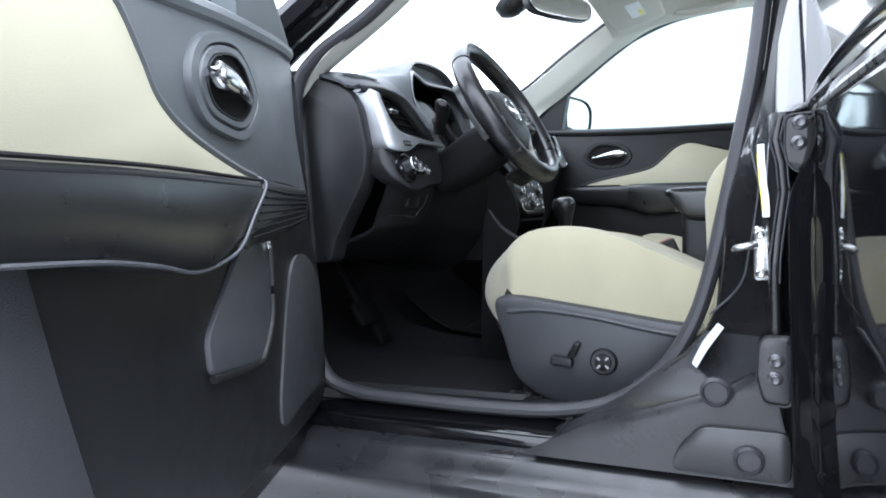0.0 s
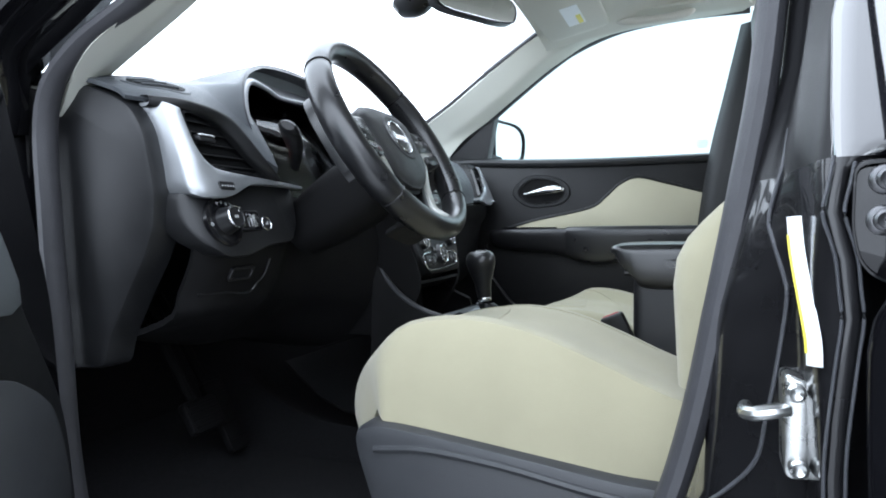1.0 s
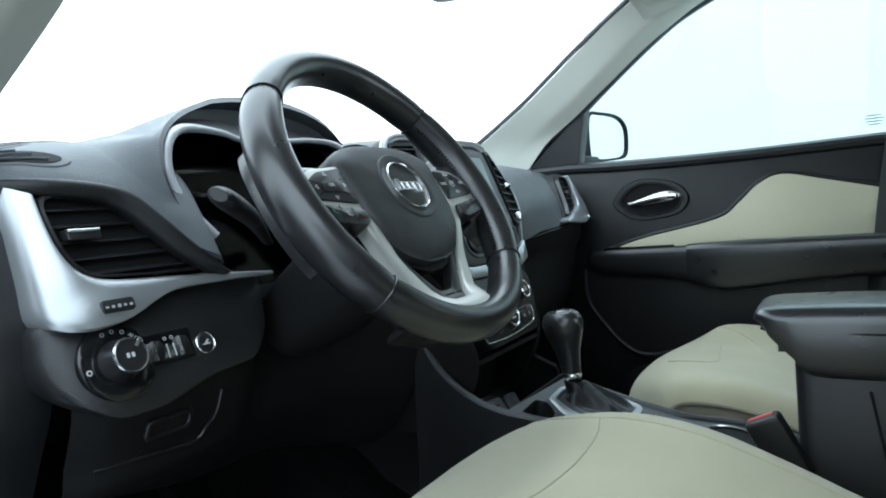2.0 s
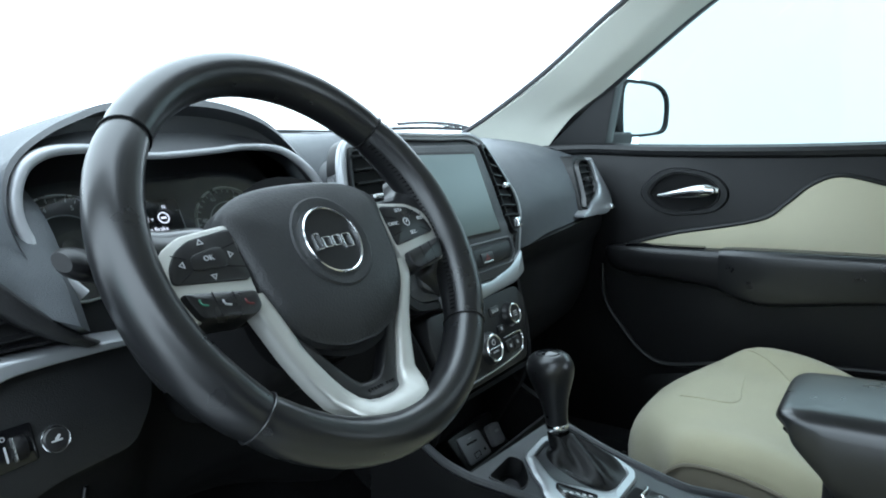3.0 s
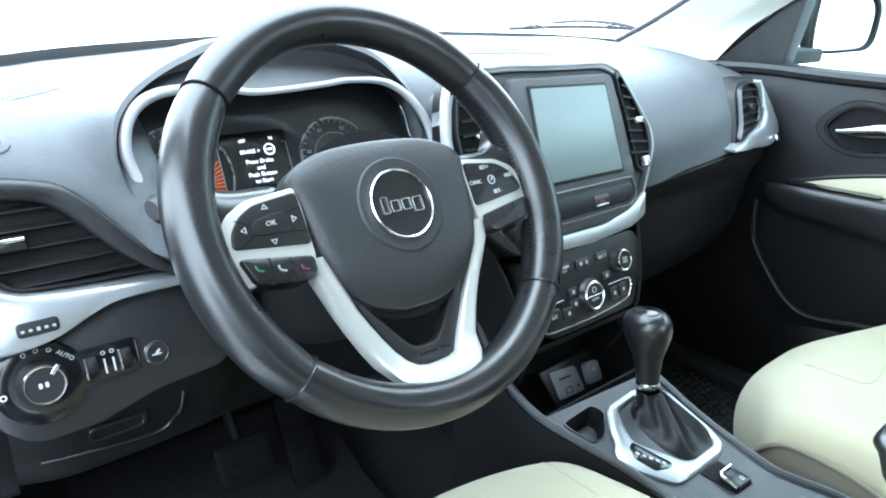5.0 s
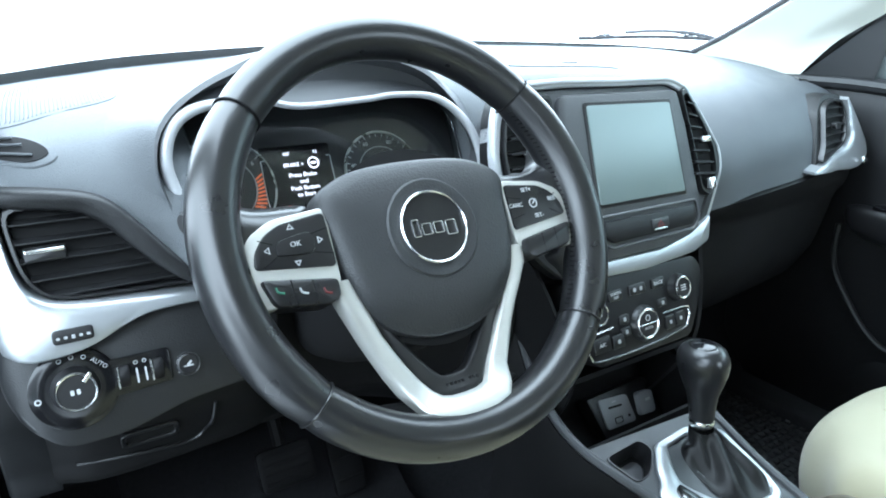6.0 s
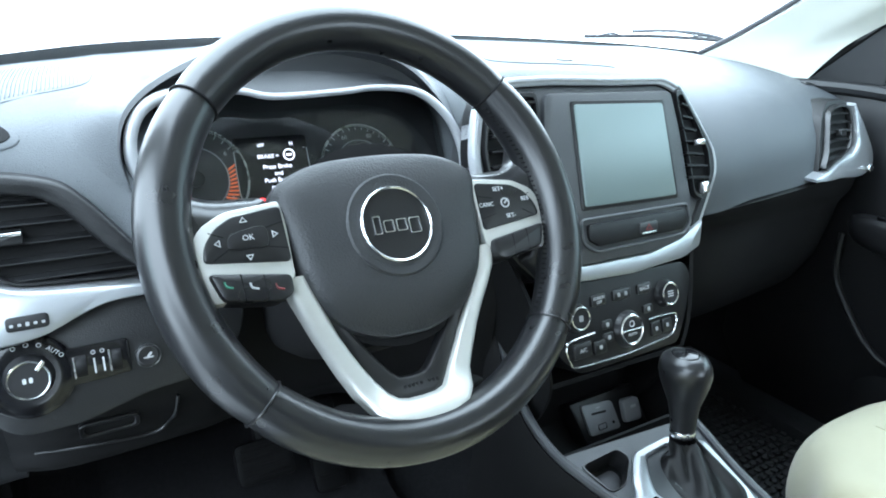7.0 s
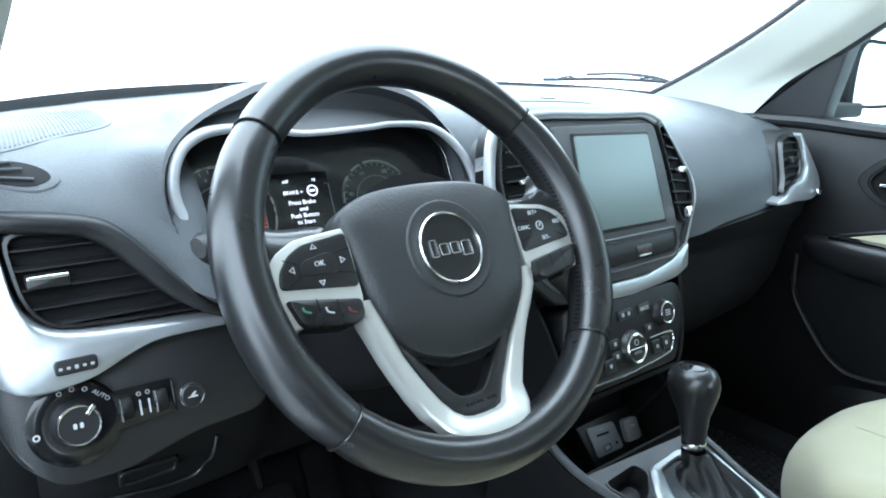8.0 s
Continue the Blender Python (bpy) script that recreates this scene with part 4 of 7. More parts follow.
part("surround", tube(RING, [0.0056 - 0.0022 * smooth_step((i - 24) / 14) + 0.0014 * smooth_step((i - 50) / 10) for i in range(len(RING))], 12, flat=1.0, up=(0, 1, 0.01)), RINGSILVER, hood, "satin silver surround")
CL = tilted((-0.371, 0.042, 1.125), 25)
cover = part("cluster_cover", prism(rounded([(-0.166, -0.11), (0.166, -0.11), (0.160, 0.05), (0.12, 0.080), (-0.12, 0.080), (-0.160, 0.05)], 0.02), 0.0175, CL, 0.0, base=0.0165), CLEAR, hood, "clear cover over the dials")
cover.visible_shadow = False
dial = part("dial_panel", prism(rounded([(-0.168, -0.12), (0.168, -0.12), (0.165, 0.05), (0.12, 0.085), (-0.12, 0.085), (-0.165, 0.05)], 0.02), 0.002, CL, 0.0, base=-0.004), DIAL, hood)
for gx, gr_, first, nums in ((-0.112, 0.052, 215, "12345678"), (0.064, 0.046, 215, ("20", "40", "60", "80", "100", "120"))):
    g = part("gauge", band(circle(gr_, 48, gx, -0.006), circle(gr_ - 0.0022, 48, gx, -0.006), 0.006, CL, bev=0.001), STEEL, hood, "round dial with a thin metal rim")
    part("dial_face", prism(circle(gr_ - 0.003, 40, gx, -0.006), 0.0035, CL, 0.0, base=0.001), DIAL, g)
    part("scale_ring", band(circle(gr_ * 0.62, 40, gx, -0.006), circle(gr_ * 0.60, 40, gx, -0.006), 0.0042, CL, base=0.003, bev=0.0002), GREYPRINT, g)
    for i, s in enumerate(nums):
        a = radians(first - i * 250 / (len(nums) - 1))
        lettering(s, 0.0066, at(CL, gx + gr_ * 0.76 * math.cos(a), -0.006 + gr_ * 0.76 * math.sin(a), 0.0038), PRINT, g, 0.0002)
    for i in range(25):
        a = radians(first - i * 250 / 24)
        part("tick", prism(rect(0.004, 0.0008, 0.0002, 1), 0.0042, at(CL, gx + gr_ * 0.90 * math.cos(a), -0.006 + gr_ * 0.90 * math.sin(a), 0, math.degrees(a)), 0.0, base=0.003), PRINT if gx > 0 or i < 19 else ORANGE, g)
    part("needle", prism([Vector(p) for p in ((-0.006, -0.0012), (gr_ * 0.72, -0.0004), (gr_ * 0.72, 0.0004), (-0.006, 0.0012))], 0.006, at(CL, gx, -0.006, 0, first - 4), 0.0, base=0.005), ORANGE, g)
    part("needle_hub", lathe([(0.008, 0.004), (0.008, 0.007), (0.006, 0.008)], at(CL, gx, -0.006), 20), SATIN, g)
# red zone of the rev counter
for i in range(9):
    a = radians(first - (0.80 + 0.2 * i / 8) * 250)
    part("red_zone", prism(rect(0.011, 0.0016, 0.0003, 1), 0.0044, at(CL, -0.112 + 0.038 * math.cos(a), -0.006 + 0.038 * math.sin(a), 0, math.degrees(a) + 20), 0.0, base=0.003), ORANGE, dial)
dp = part("display", prism(rect(0.078, 0.072, 0.004), 0.005, at(CL, -0.034, -0.004), 0.001, base=0.0), GLOSSY, hood, "lit colour display between the dials")
E2 = at(CL, -0.034, -0.004, 0.0052)
for i, (s, z) in enumerate((("BRAKE +", 0.010), ("Press Brake", -0.001), ("and", -0.008), ("Push Button", -0.015), ("to Start", -0.022))):
    lettering(s, 0.0064 if i else 0.0058, at(E2, -0.004 if i == 0 else 0.004, z + 0.005), LIT, dp, 0.0001)
part("button_sign", band(circle(0.0062, 20), circle(0.0050, 20), 0.0004, at(E2, 0.018, 0.0155), bev=0.0001), LIT, dp)
part("button_sign", prism(rect(0.006, 0.002, 0.0005), 0.0004, at(E2, 0.018, 0.0155), 0.0), LIT, dp)
lettering("60F", 0.0050, at(E2, -0.010, 0.027), LIT, dp, 0.0001)
lettering("N", 0.0052, at(E2, 0.022, 0.027), LIT, dp, 0.0001)
part("telltale", prism(circle(0.0042, 16), 0.0005, at(E2, -0.018, -0.031), 0.0), LITRED, dp)
part("mileage_bar", prism(rect(0.022, 0.003, 0.0005), 0.0004, at(E2, 0.012, -0.031), 0.0), LIT, dp)
for sx in (-1, 1):
    part("display_rule", tube([E2 @ Vector((sx * 0.034, 0.022, 0)), E2 @ Vector((sx * 0.038, 0.022, 0)), E2 @ Vector((sx * 0.0385, -0.02, 0)), E2 @ Vector((sx * 0.036, -0.034, 0))], 0.0005, 5), PRINT, dp)


# ---- steering wheel and column ----
WM = tilted((-0.3786, -0.1707, 1.1234), 31.8)
wheel = thing("steering_wheel", (-0.3786, -0.171, 0.94), "black leather steering wheel with silver spokes and round badge", "steering wheel")
R0, TR = 0.1682, 0.0179
SEAMS = (141, 39.5, 222, 320)


def rim_piece(a0, a1, fat):
    rows = []
    n = max(4, int(abs(a1 - a0) / 4))
    for i in range(n + 1):
        a = radians(a0 + (a1 - a0) * i / n)
        e = min(i, n - i) / n * abs(a1 - a0)
        q = TR * (1 + fat * smooth_step(e / 12)) * (0.955 if e < 0.01 else 1)
        o = Vector((R0 * math.cos(a), R0 * math.sin(a) + 0.0025 * max(0, math.sin(a)), 0))
        d = Vector((math.cos(a), math.sin(a), 0))
        rows.append([WM @ (o + d * q * math.cos(2 * math.pi * j / 24) + Vector((0, 0, 1)) * q * 1.20 * math.sin(2 * math.pi * j / 24)) for j in range(24)])
    return loft(rows, closed=True, cap=True)


for a0, a1, fat in ((39.75, 140.75, 0.0), (141.25, 221.75, 0.06), (222.25, 319.75, 0.02), (320.25, 399.25, 0.06)):
    part("rim", rim_piece(a0, a1, fat), LEATHER, wheel, "stitched black leather rim section")
for a in SEAMS:
    aa = radians(a)
    o, d = Vector((R0 * math.cos(aa), R0 * math.sin(aa) + 0.0025 * max(0, math.sin(aa)), 0)), Vector((math.cos(aa), math.sin(aa), 0))
    part("seam", tube([WM @ (o + d * TR * 1.005 * math.cos(2 * math.pi * j / 24) + Vector((0, 0, 1)) * TR * 1.205 * math.sin(2 * math.pi * j / 24)) for j in range(24)], 0.0009, 6, closed=True), LEATHER if a in (222, 320) else DEEP, wheel)
# stitches along the inner side of the grip
for i in range(44):
    a = radians(-38 + i * 1.75)
    o = Vector((math.cos(a), math.sin(a), 0)) * (R0 - TR * 1.05)
    part("stitch", tube([WM @ (o + Vector((0, 0, 0.0065))), WM @ (o * 1.004 + Vector((0, 0.0012, 0.0015)))], 0.0008, 5), DEEP, wheel)


def both_sides(half):
    """A closed outline from its right half, listed from the top middle down to the bottom middle."""
    return [Vector(p) for p in half] + [Vector((-x, y)) for x, y in reversed(half) if abs(x) > 1e-6]


HUB = [p.xy for p in spline([(p.x, p.y, 0) for p in both_sides([(0.0, 0.0585), (0.048, 0.0555), (0.076, 0.046), (0.089, 0.033), (0.086, 0.012), (0.083, -0.010), (0.079, -0.032), (0.069, -0.055), (0.050, -0.0765), (0.022, -0.088), (0.0, -0.0895)])], 4, True)]


def dome(outline, h0, h1, m, steps=7, power=2.6):
    cen = sum(outline, Vector((0, 0))) / len(outline)
    rows = [[m @ Vector((*p, h0 - 0.02)) for p in outline]]
    for k in range(steps):
        t = k / (steps - 1)
        s = 1 - t
        rows.append([m @ Vector((*(cen + (p - cen) * (s if s > 0 else 0.001)), h0 + (h1 - h0) * (1 - s ** power) ** 0.8)) for p in outline])
    return loft(rows, closed=True)


def hub_cover():
    """Airbag cover: a steep rolled edge, a shallow crown, a chin that falls away and two faint cheek creases."""
    rows = []
    for s, h in ((1.0, -0.020), (1.0, -0.006), (0.995, -0.001), (0.975, 0.0030), (0.945, 0.0055), (0.90, 0.0078), (0.82, 0.0100), (0.70, 0.0118), (0.55, 0.0130), (0.38, 0.0136), (0.18, 0.0138), (0.001, 0.0138)):
        row = []
        for p in HUB:
            q = Vector((p.x * s, -0.004 + (p.y + 0.004) * s))
            chin = 0.006 * smooth_step((-0.046 - q.y) / 0.040)
            cheek = 0.0016 * math.exp(-((abs(q.x) - (0.062 + 0.22 * q.y)) / 0.005) ** 2) * smooth_step((0.030 - q.y) / 0.03) * smooth_step((q.y + 0.075) / 0.02)
            row.append(WM @ Vector((q.x, q.y, h - (chin + cheek) * smooth_step((h + 0.004) / 0.008))))
        rows.append(row)
    return loft(rows, closed=True)


hub = part("airbag_cover", hub_cover(), AIRBAG, wheel, "grained black airbag cover")
LM = at(WM, 0.0, -0.004, 0.0120)
part("badge_recess", lathe([(0.0415, -0.006), (0.0415, 0.0016), (0.0400, 0.0028), (0.0380, 0.0028), (0.034, 0.0020), (0.032, 0.0012)], LM, 56), AIRBAG, hub)
bd = part("badge", lathe([(0.0300, -0.002), (0.0300, 0.0018), (0.001, 0.0022)], LM, 48), SATIN, wheel, "round black badge with chrome ring and raised chrome shapes")
part("chrome_ring", lathe([(0.0308, 0.0005), (0.0306, 0.0038), (0.0297, 0.0046), (0.0286, 0.0038), (0.0284, 0.0005)], LM, 56, cap=False), CHROME, bd)


def hollow(outline, rim, h, m, base):
    """A raised rim round an outline, as bright edges of a dark raised shape."""
    c = sum(outline, Vector((0, 0))) / len(outline)
    half = max((p - c).length for p in outline)
    return band(outline, [c + (p - c) * (1 - rim / half) for p in outline], h, m, base=base, bev=0.0004)


# raised shapes, bright at their edges, in place of the maker's word
for x, y, w, h, r in ((-0.0172, 0.0005, 0.0062, 0.0150, 0.0012), (-0.0075, -0.0012, 0.0092, 0.0100, 0.0016), (0.0035, -0.0012, 0.0092, 0.0100, 0.0016), (0.0150, -0.0028, 0.0100, 0.0130, 0.0016)):
    o = rounded([(x - w / 2, y - h / 2), (x + w / 2, y - h / 2), (x + w / 2, y + h / 2), (x - w / 2, y + h / 2)], r)
    part("badge_shape", hollow(o, 0.0012, 0.0040, LM, 0.0016), CHROME, bd)
for w, y in ((0.011, -0.0535), (0.017, -0.0610), (0.017, -0.0650)):
    part("airbag_mark", prism(rect(w, 0.0018, 0.0006), 0.0088 - 0.10 * max(0, -0.0535 - y), at(WM, 0.008, y), 0.0004, base=0.002), HARD, hub)


# dark back of the spokes, then the silver frames with their switch pods
def mirrored(pts, sx):
    return [Vector((sx * x, y)) for x, y in pts]


for sx in (-1, 1):
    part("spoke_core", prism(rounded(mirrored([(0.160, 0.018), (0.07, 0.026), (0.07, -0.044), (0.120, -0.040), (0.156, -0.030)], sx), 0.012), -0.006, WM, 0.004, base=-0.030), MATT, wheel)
    web = [p.xy for p in spline([(sx * x, y, 0) for x, y in ((0.160, 0.066), (0.148, 0.047), (0.130, 0.0385), (0.098, 0.0370), (0.090, 0.0325), (0.098, 0.026), (0.130, 0.020), (0.148, 0.008), (0.153, -0.012), (0.148, -0.030), (0.140, -0.043), (0.150, -0.058), (0.158, -0.070), (0.168, -0.040), (0.172, 0.0), (0.170, 0.040))], 4, True)]
    part("grip_web", dome(web, -0.014, 0.0035, WM, 6, 3.4), LEATHER, wheel, "leather shoulder between rim and spoke")
    part("spoke_trim", prism(rounded(mirrored([(0.083, 0.0285), (0.127, 0.0240), (0.1475, 0.0135), (0.1560, -0.0095), (0.1520, -0.0250), (0.1438, -0.0405), (0.1400, -0.0405), (0.1020, -0.0385), (0.0840, -0.0320)], sx), 0.006), 0.0038, WM, 0.0018, base=-0.014), MATTSILVER, wheel, "satin silver spoke trim")
    pod = part("switch_pod", prism(rounded(mirrored([(0.1465, -0.0112), (0.1440, 0.0010), (0.1352, 0.0125), (0.1230, 0.0193), (0.0860, 0.0240), (0.0850, -0.0185)], sx), 0.0045), 0.0062, WM, 0.0015, base=0.0), SATIN, wheel, "black switch pod on the spoke")
    low = part("lower_switch", prism(rounded(mirrored([(0.1455, -0.0190), (0.0880, -0.0278), (0.0885, -0.0420), (0.0975, -0.0465), (0.1385, -0.0400)], sx), 0.0045), 0.0100, WM, 0.0032, base=-0.018), SATIN, wheel, "black rocker switch under the pod")
    for f in (0.36, 0.68):
        x = sx * (0.1420 - 0.049 * f)
        part("switch_split", tube([WM @ Vector((x, -0.0195 - 0.009 * f, 0.0099)), WM @ Vector((x * 0.995, -0.0400 - 0.005 * f, 0.0095))], 0.0005, 5), DEEP, low)
    # fine joints between the four keys of the pod
    for p, q in (((0.0860, 0.0115), (0.1000, 0.0085)), ((0.1300, 0.0050), (0.1400, 0.0095)), ((0.1290, -0.0045), (0.1400, -0.0110)), ((0.0855, -0.0085), (0.1000, -0.0055))):
        part("key_joint", tube([WM @ Vector((sx * p[0], p[1], 0.0062)), WM @ Vector((sx * q[0], q[1], 0.0062))], 0.00035, 5), DEEP, pod)


# lower double spoke, dipping back towards the rim
def sunk(c):
    return Vector((c.x - 0.004 * smooth_step((-0.04 - c.y) / 0.08), c.y, c.z - 0.002 - 0.008 * smooth_step((-0.04 - c.y) / 0.05) + 0.019 * smooth_step((-0.122 - c.y) / 0.034)))


V_OUT = both_sides([(0.0, -0.1560), (0.0180, -0.1552), (0.0340, -0.1500), (0.0425, -0.1410), (0.0500, -0.1260), (0.0585, -0.1090), (0.0665, -0.0920), (0.0740, -0.0770), (0.0810, -0.0630), (0.0885, -0.0470), (0.0930, -0.0300)])
V_IN = both_sides([(0.0, -0.1372), (0.0120, -0.1368), (0.0205, -0.1345), (0.0262, -0.1290), (0.0335, -0.1185), (0.0420, -0.1050), (0.0500, -0.0905), (0.0575, -0.0770), (0.0640, -0.0630), (0.0715, -0.0470), (0.0770, -0.0300)])
V_INS = both_sides([(0.0, -0.1205), (0.0060, -0.1205), (0.0125, -0.1190), (0.0180, -0.1140), (0.0260, -0.1040), (0.0340, -0.0930), (0.0420, -0.0820), (0.0500, -0.0710), (0.0570, -0.0590), (0.0650, -0.0450), (0.0700, -0.0300)])


def v_strip(outer, inner, h0, h1, roll):
    """An open V-shaped strip between two outlines, softly rounded across."""
    n = len(outer) // 2
    order = list(range(n + 1, len(outer))) + list(range(0, n + 1))
    rows = []
    for i in order:
        a, b = outer[i], inner[i]
        rows.append([WM @ sunk(Vector((*a.lerp(b, f), h))) for f, h in ((0.0, h0), (0.0, h1 - roll), (0.10, h1 - roll * 0.25), (0.25, h1), (0.75, h1), (0.90, h1 - roll * 0.25), (1.0, h1 - roll), (1.0, h0))])
    return loft(rows, closed=True, cap=True)


part("lower_spoke", v_strip(V_OUT, V_IN, -0.012, 0.0045, 0.003), MATTSILVER, wheel, "satin silver lower spoke", angle=50)
ins = part("lower_insert", v_strip(V_IN, V_INS, -0.014, -0.0005, 0.002), SATIN, wheel, "recessed black insert of the lower spoke", angle=50)
for k in range(9):
    if k != 5:
        part("insert_print", prism(rect(0.0020, 0.0042, 0.0005), 0.0002, WM @ Matrix.Translation((-0.0145 + 0.0036 * k, -0.1290, sunk(Vector((0, -0.129, 0))).z)), 0.0, base=-0.003), HARD, ins)
low_web = [p.xy for p in spline([(x, y, 0) for x, y in ((0.0, -0.1500), (0.030, -0.1450), (0.046, -0.1320), (0.060, -0.1330), (0.075, -0.1420), (0.057, -0.1490), (0.030, -0.1585), (0.0, -0.1620), (-0.030, -0.1585), (-0.057, -0.1490), (-0.075, -0.1420), (-0.060, -0.1330), (-0.046, -0.1320), (-0.030, -0.1450))], 4, True)]
part("rim_web", dome(low_web, -0.040, -0.0185, WM, 5, 3.0), MATT, wheel, "leather shoulder at the foot of the spoke")
part("hub_back", lathe([(0.085, -0.012), (0.080, -0.03), (0.06, -0.05), (0.045, -0.065)], at(WM, 0.0, -0.012), 36), MATT, wheel)

# prints and symbols on the switches
B = at(WM, -0.1135, 0.0020, 0.0065)
part("ok_key", prism([Vector(p[:2]) for p in spline([(-0.0150, -0.0045, 0), (-0.0130, 0.0028, 0), (-0.0060, 0.0058, 0), (0.0125, 0.0075, 0), (0.0130, -0.0065, 0), (0.0, -0.0070, 0), (-0.0120, -0.0066, 0)], 5, True)], 0.0010, B, 0.0007), SATIN, wheel)
lettering("OK", 0.0058, at(B, 0.0, 0.0005, 0.0012), PRINT, wheel)
for dx, dy, turn in ((-0.0215, -0.001, 90), (0.0195, 0.001, -90), (-0.001, 0.0140, 0), (-0.001, -0.0135, 180)):
    part("arrow_mark", band([Vector(p) for p in ((-0.0028, -0.0019), (0.0028, -0.0019), (0, 0.0024))], [Vector(p) for p in ((-0.0017, -0.0012), (0.0017, -0.0012), (0, 0.0013))], 0.0004, at(B, dx, dy, 0, turn), bev=0.0001), PRINT, wheel)
K = at(WM, 0.1120, 0.0030, 0.0065)
for s, dx, dy in (("SET+", -0.004, 0.0130), ("RES", 0.0220, 0.0015), ("CANC", -0.0200, 0.0), ("SET-", 0.003, -0.0120)):
    lettering(s, 0.0054, at(K, dx, dy, 0.0003), PRINT, wheel)
part("cruise_sign", band(circle(0.0045, 20), circle(0.0034, 20), 0.0005, K, bev=0.0001), PRINT, wheel)
part("cruise_sign", prism(rect(0.006, 0.0012, 0.0003), 0.0005, at(K, 0.0014, 0.0014, 0, 40), 0.0), PRINT, wheel)
for dx, dy, mat in ((-0.1335, -0.0292, GREENPRINT), (-0.1165, -0.0325, GREYPRINT), (-0.0990, -0.0358, REDPRINT)):
    part("switch_mark", tube(spline([WM @ Vector((dx - 0.0026, dy + 0.0026, 0.0102)), WM @ Vector((dx - 0.0017, dy - 0.0009, 0.0102)), WM @ Vector((dx + 0.0026, dy - 0.0026, 0.0102))], 4), 0.0008, 6), mat, wheel)

col = thing("steering_column", (-0.371, -0.05, 0.95), "black steering column shroud with two stalks", "steering column")
rows = []
for t, w, h in ((0.050, 0.050, 0.046), (0.056, 0.064, 0.056), (0.10, 0.068, 0.060), (0.16, 0.066, 0.056), (0.22, 0.058, 0.046)):
    rows.append([WM @ Vector((w * math.copysign(abs(math.cos(a)) ** 0.7, math.cos(a)), -0.030 + h * math.copysign(abs(math.sin(a)) ** 0.7, math.sin(a)) * (1.1 if math.sin(a) < 0 else 0.7), -t)) for a in [2 * math.pi * j / 32 for j in range(32)]])
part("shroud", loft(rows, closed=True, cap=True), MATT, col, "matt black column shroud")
part("stalk", tube(spline([(-0.43, -0.020, 1.080), (-0.465, -0.045, 1.096), (-0.495, -0.062, 1.110), (-0.528, -0.078, 1.122), (-0.550, -0.088, 1.129)], 4), [0.008, 0.008, 0.009, 0.010, 0.011, 0.012, 0.013, 0.0145, 0.016, 0.017, 0.0175, 0.0178, 0.0178, 0.0178, 0.0172, 0.0155, 0.010], 14, flat=0.6, up=(0, -0.5, 0.86)), HARD, col, "black indicator stalk")
part("stalk", tube(spline([WM @ Vector((0.07, 0.01, -0.075)), WM @ Vector((0.115, 0.028, -0.066)), WM @ Vector((0.140, 0.036, -0.060)), WM @ Vector((0.158, 0.041, -0.056))], 4), [0.007, 0.007, 0.007, 0.007, 0.0075, 0.008, 0.009, 0.010, 0.011, 0.0115, 0.0115, 0.011, 0.009], 14, flat=0.65, up=(0, -0.86, 0.5)), SATIN, col, "black wiper stalk")


# ---- centre stack ----
SM = tilted((0, -0.072, 1.035), 17.7)
stack = thing("centre_stack", (0, -0.05, 0.85), "centre stack with dark touchscreen, two air vents and climate controls", "centre console")
S_OUT = rounded([(-0.165, 0.190), (-0.100, 0.192), (0.0, 0.189), (0.090, 0.189), (0.119, 0.177), (0.150, 0.132), (0.178, 0.086), (0.178, 0.058), (0.152, 0.018), (0.134, -0.008), (0.118, -0.036), (0.090, -0.046), (-0.08, -0.048),
                 (-0.140, -0.042), (-0.170, -0.015), (-0.200, 0.035), (-0.218, 0.075), (-0.220, 0.110), (-0.210, 0.155), (-0.196, 0.180)], 0.012, 3)
cx = Vector((-0.02, 0.075))
S_IN = [cx + Vector(((p.x - cx.x) * 0.925, (p.y - cx.y) * 0.900)) for p in S_OUT]
part("stack_body", prism(S_IN, 0.004, SM, 0.002, base=-0.08), DOORSOFT, stack, "matt black stack body")
part("stack_frame", band(S_OUT, S_IN, 0.006, SM, base=-0.012, bev=0.003), HARD, stack, "charcoal frame round the stack")
_run = list(range(len(S_OUT) - 17, len(S_OUT))) + list(range(18))      # left flank and top edge
part("stack_trim", ribbon([S_OUT[i] for i in _run], [S_OUT[i].lerp(S_IN[i], 0.92) for i in _run], 0.0085, -0.012, 0.003, m=SM, n=60), RINGSILVER, stack, "satin silver trim round the vents")
part("stack_edge", tube([SM @ Vector((*S_OUT[i].lerp(S_IN[i], 0.35), 0.0075)) for i in _run], 0.0040, 8), RINGSILVER, stack, "rounded silver bead over the stack")
part("stack_edge", tube([SM @ Vector((*S_OUT[i], 0.0045)) for i in range(16, 42)], 0.0026, 8), SILVER, stack, "thin silver edge line")
BEZ = rounded([(-0.112, 0.172), (0.098, 0.170), (0.108, 0.120), (0.118, 0.030), (0.112, -0.016), (0.092, -0.030), (-0.080, -0.032), (-0.125, -0.016), (-0.128, 0.05)], 0.012)
part("screen_bezel", prism(BEZ, 0.011, SM, 0.004, base=0.0), DOORSOFT, stack, "charcoal bezel round the screen")
SCR = rounded([(-0.070, 0.037), (0.087, 0.036), (0.076, 0.154), (-0.072, 0.157)], 0.004)
SB = rounded([(-0.0745, 0.0325), (0.0920, 0.0315), (0.0810, 0.1585), (-0.0765, 0.1615)], 0.005)
part("screen_step", prism(SB, 0.0125, SM, 0.001, base=0.004), SATIN, stack)
part("screen", prism(SCR, 0.0135, SM, 0.0006, base=0.006), SCREEN, stack, "switched-off glossy touchscreen with the room's reflection put into its colour")
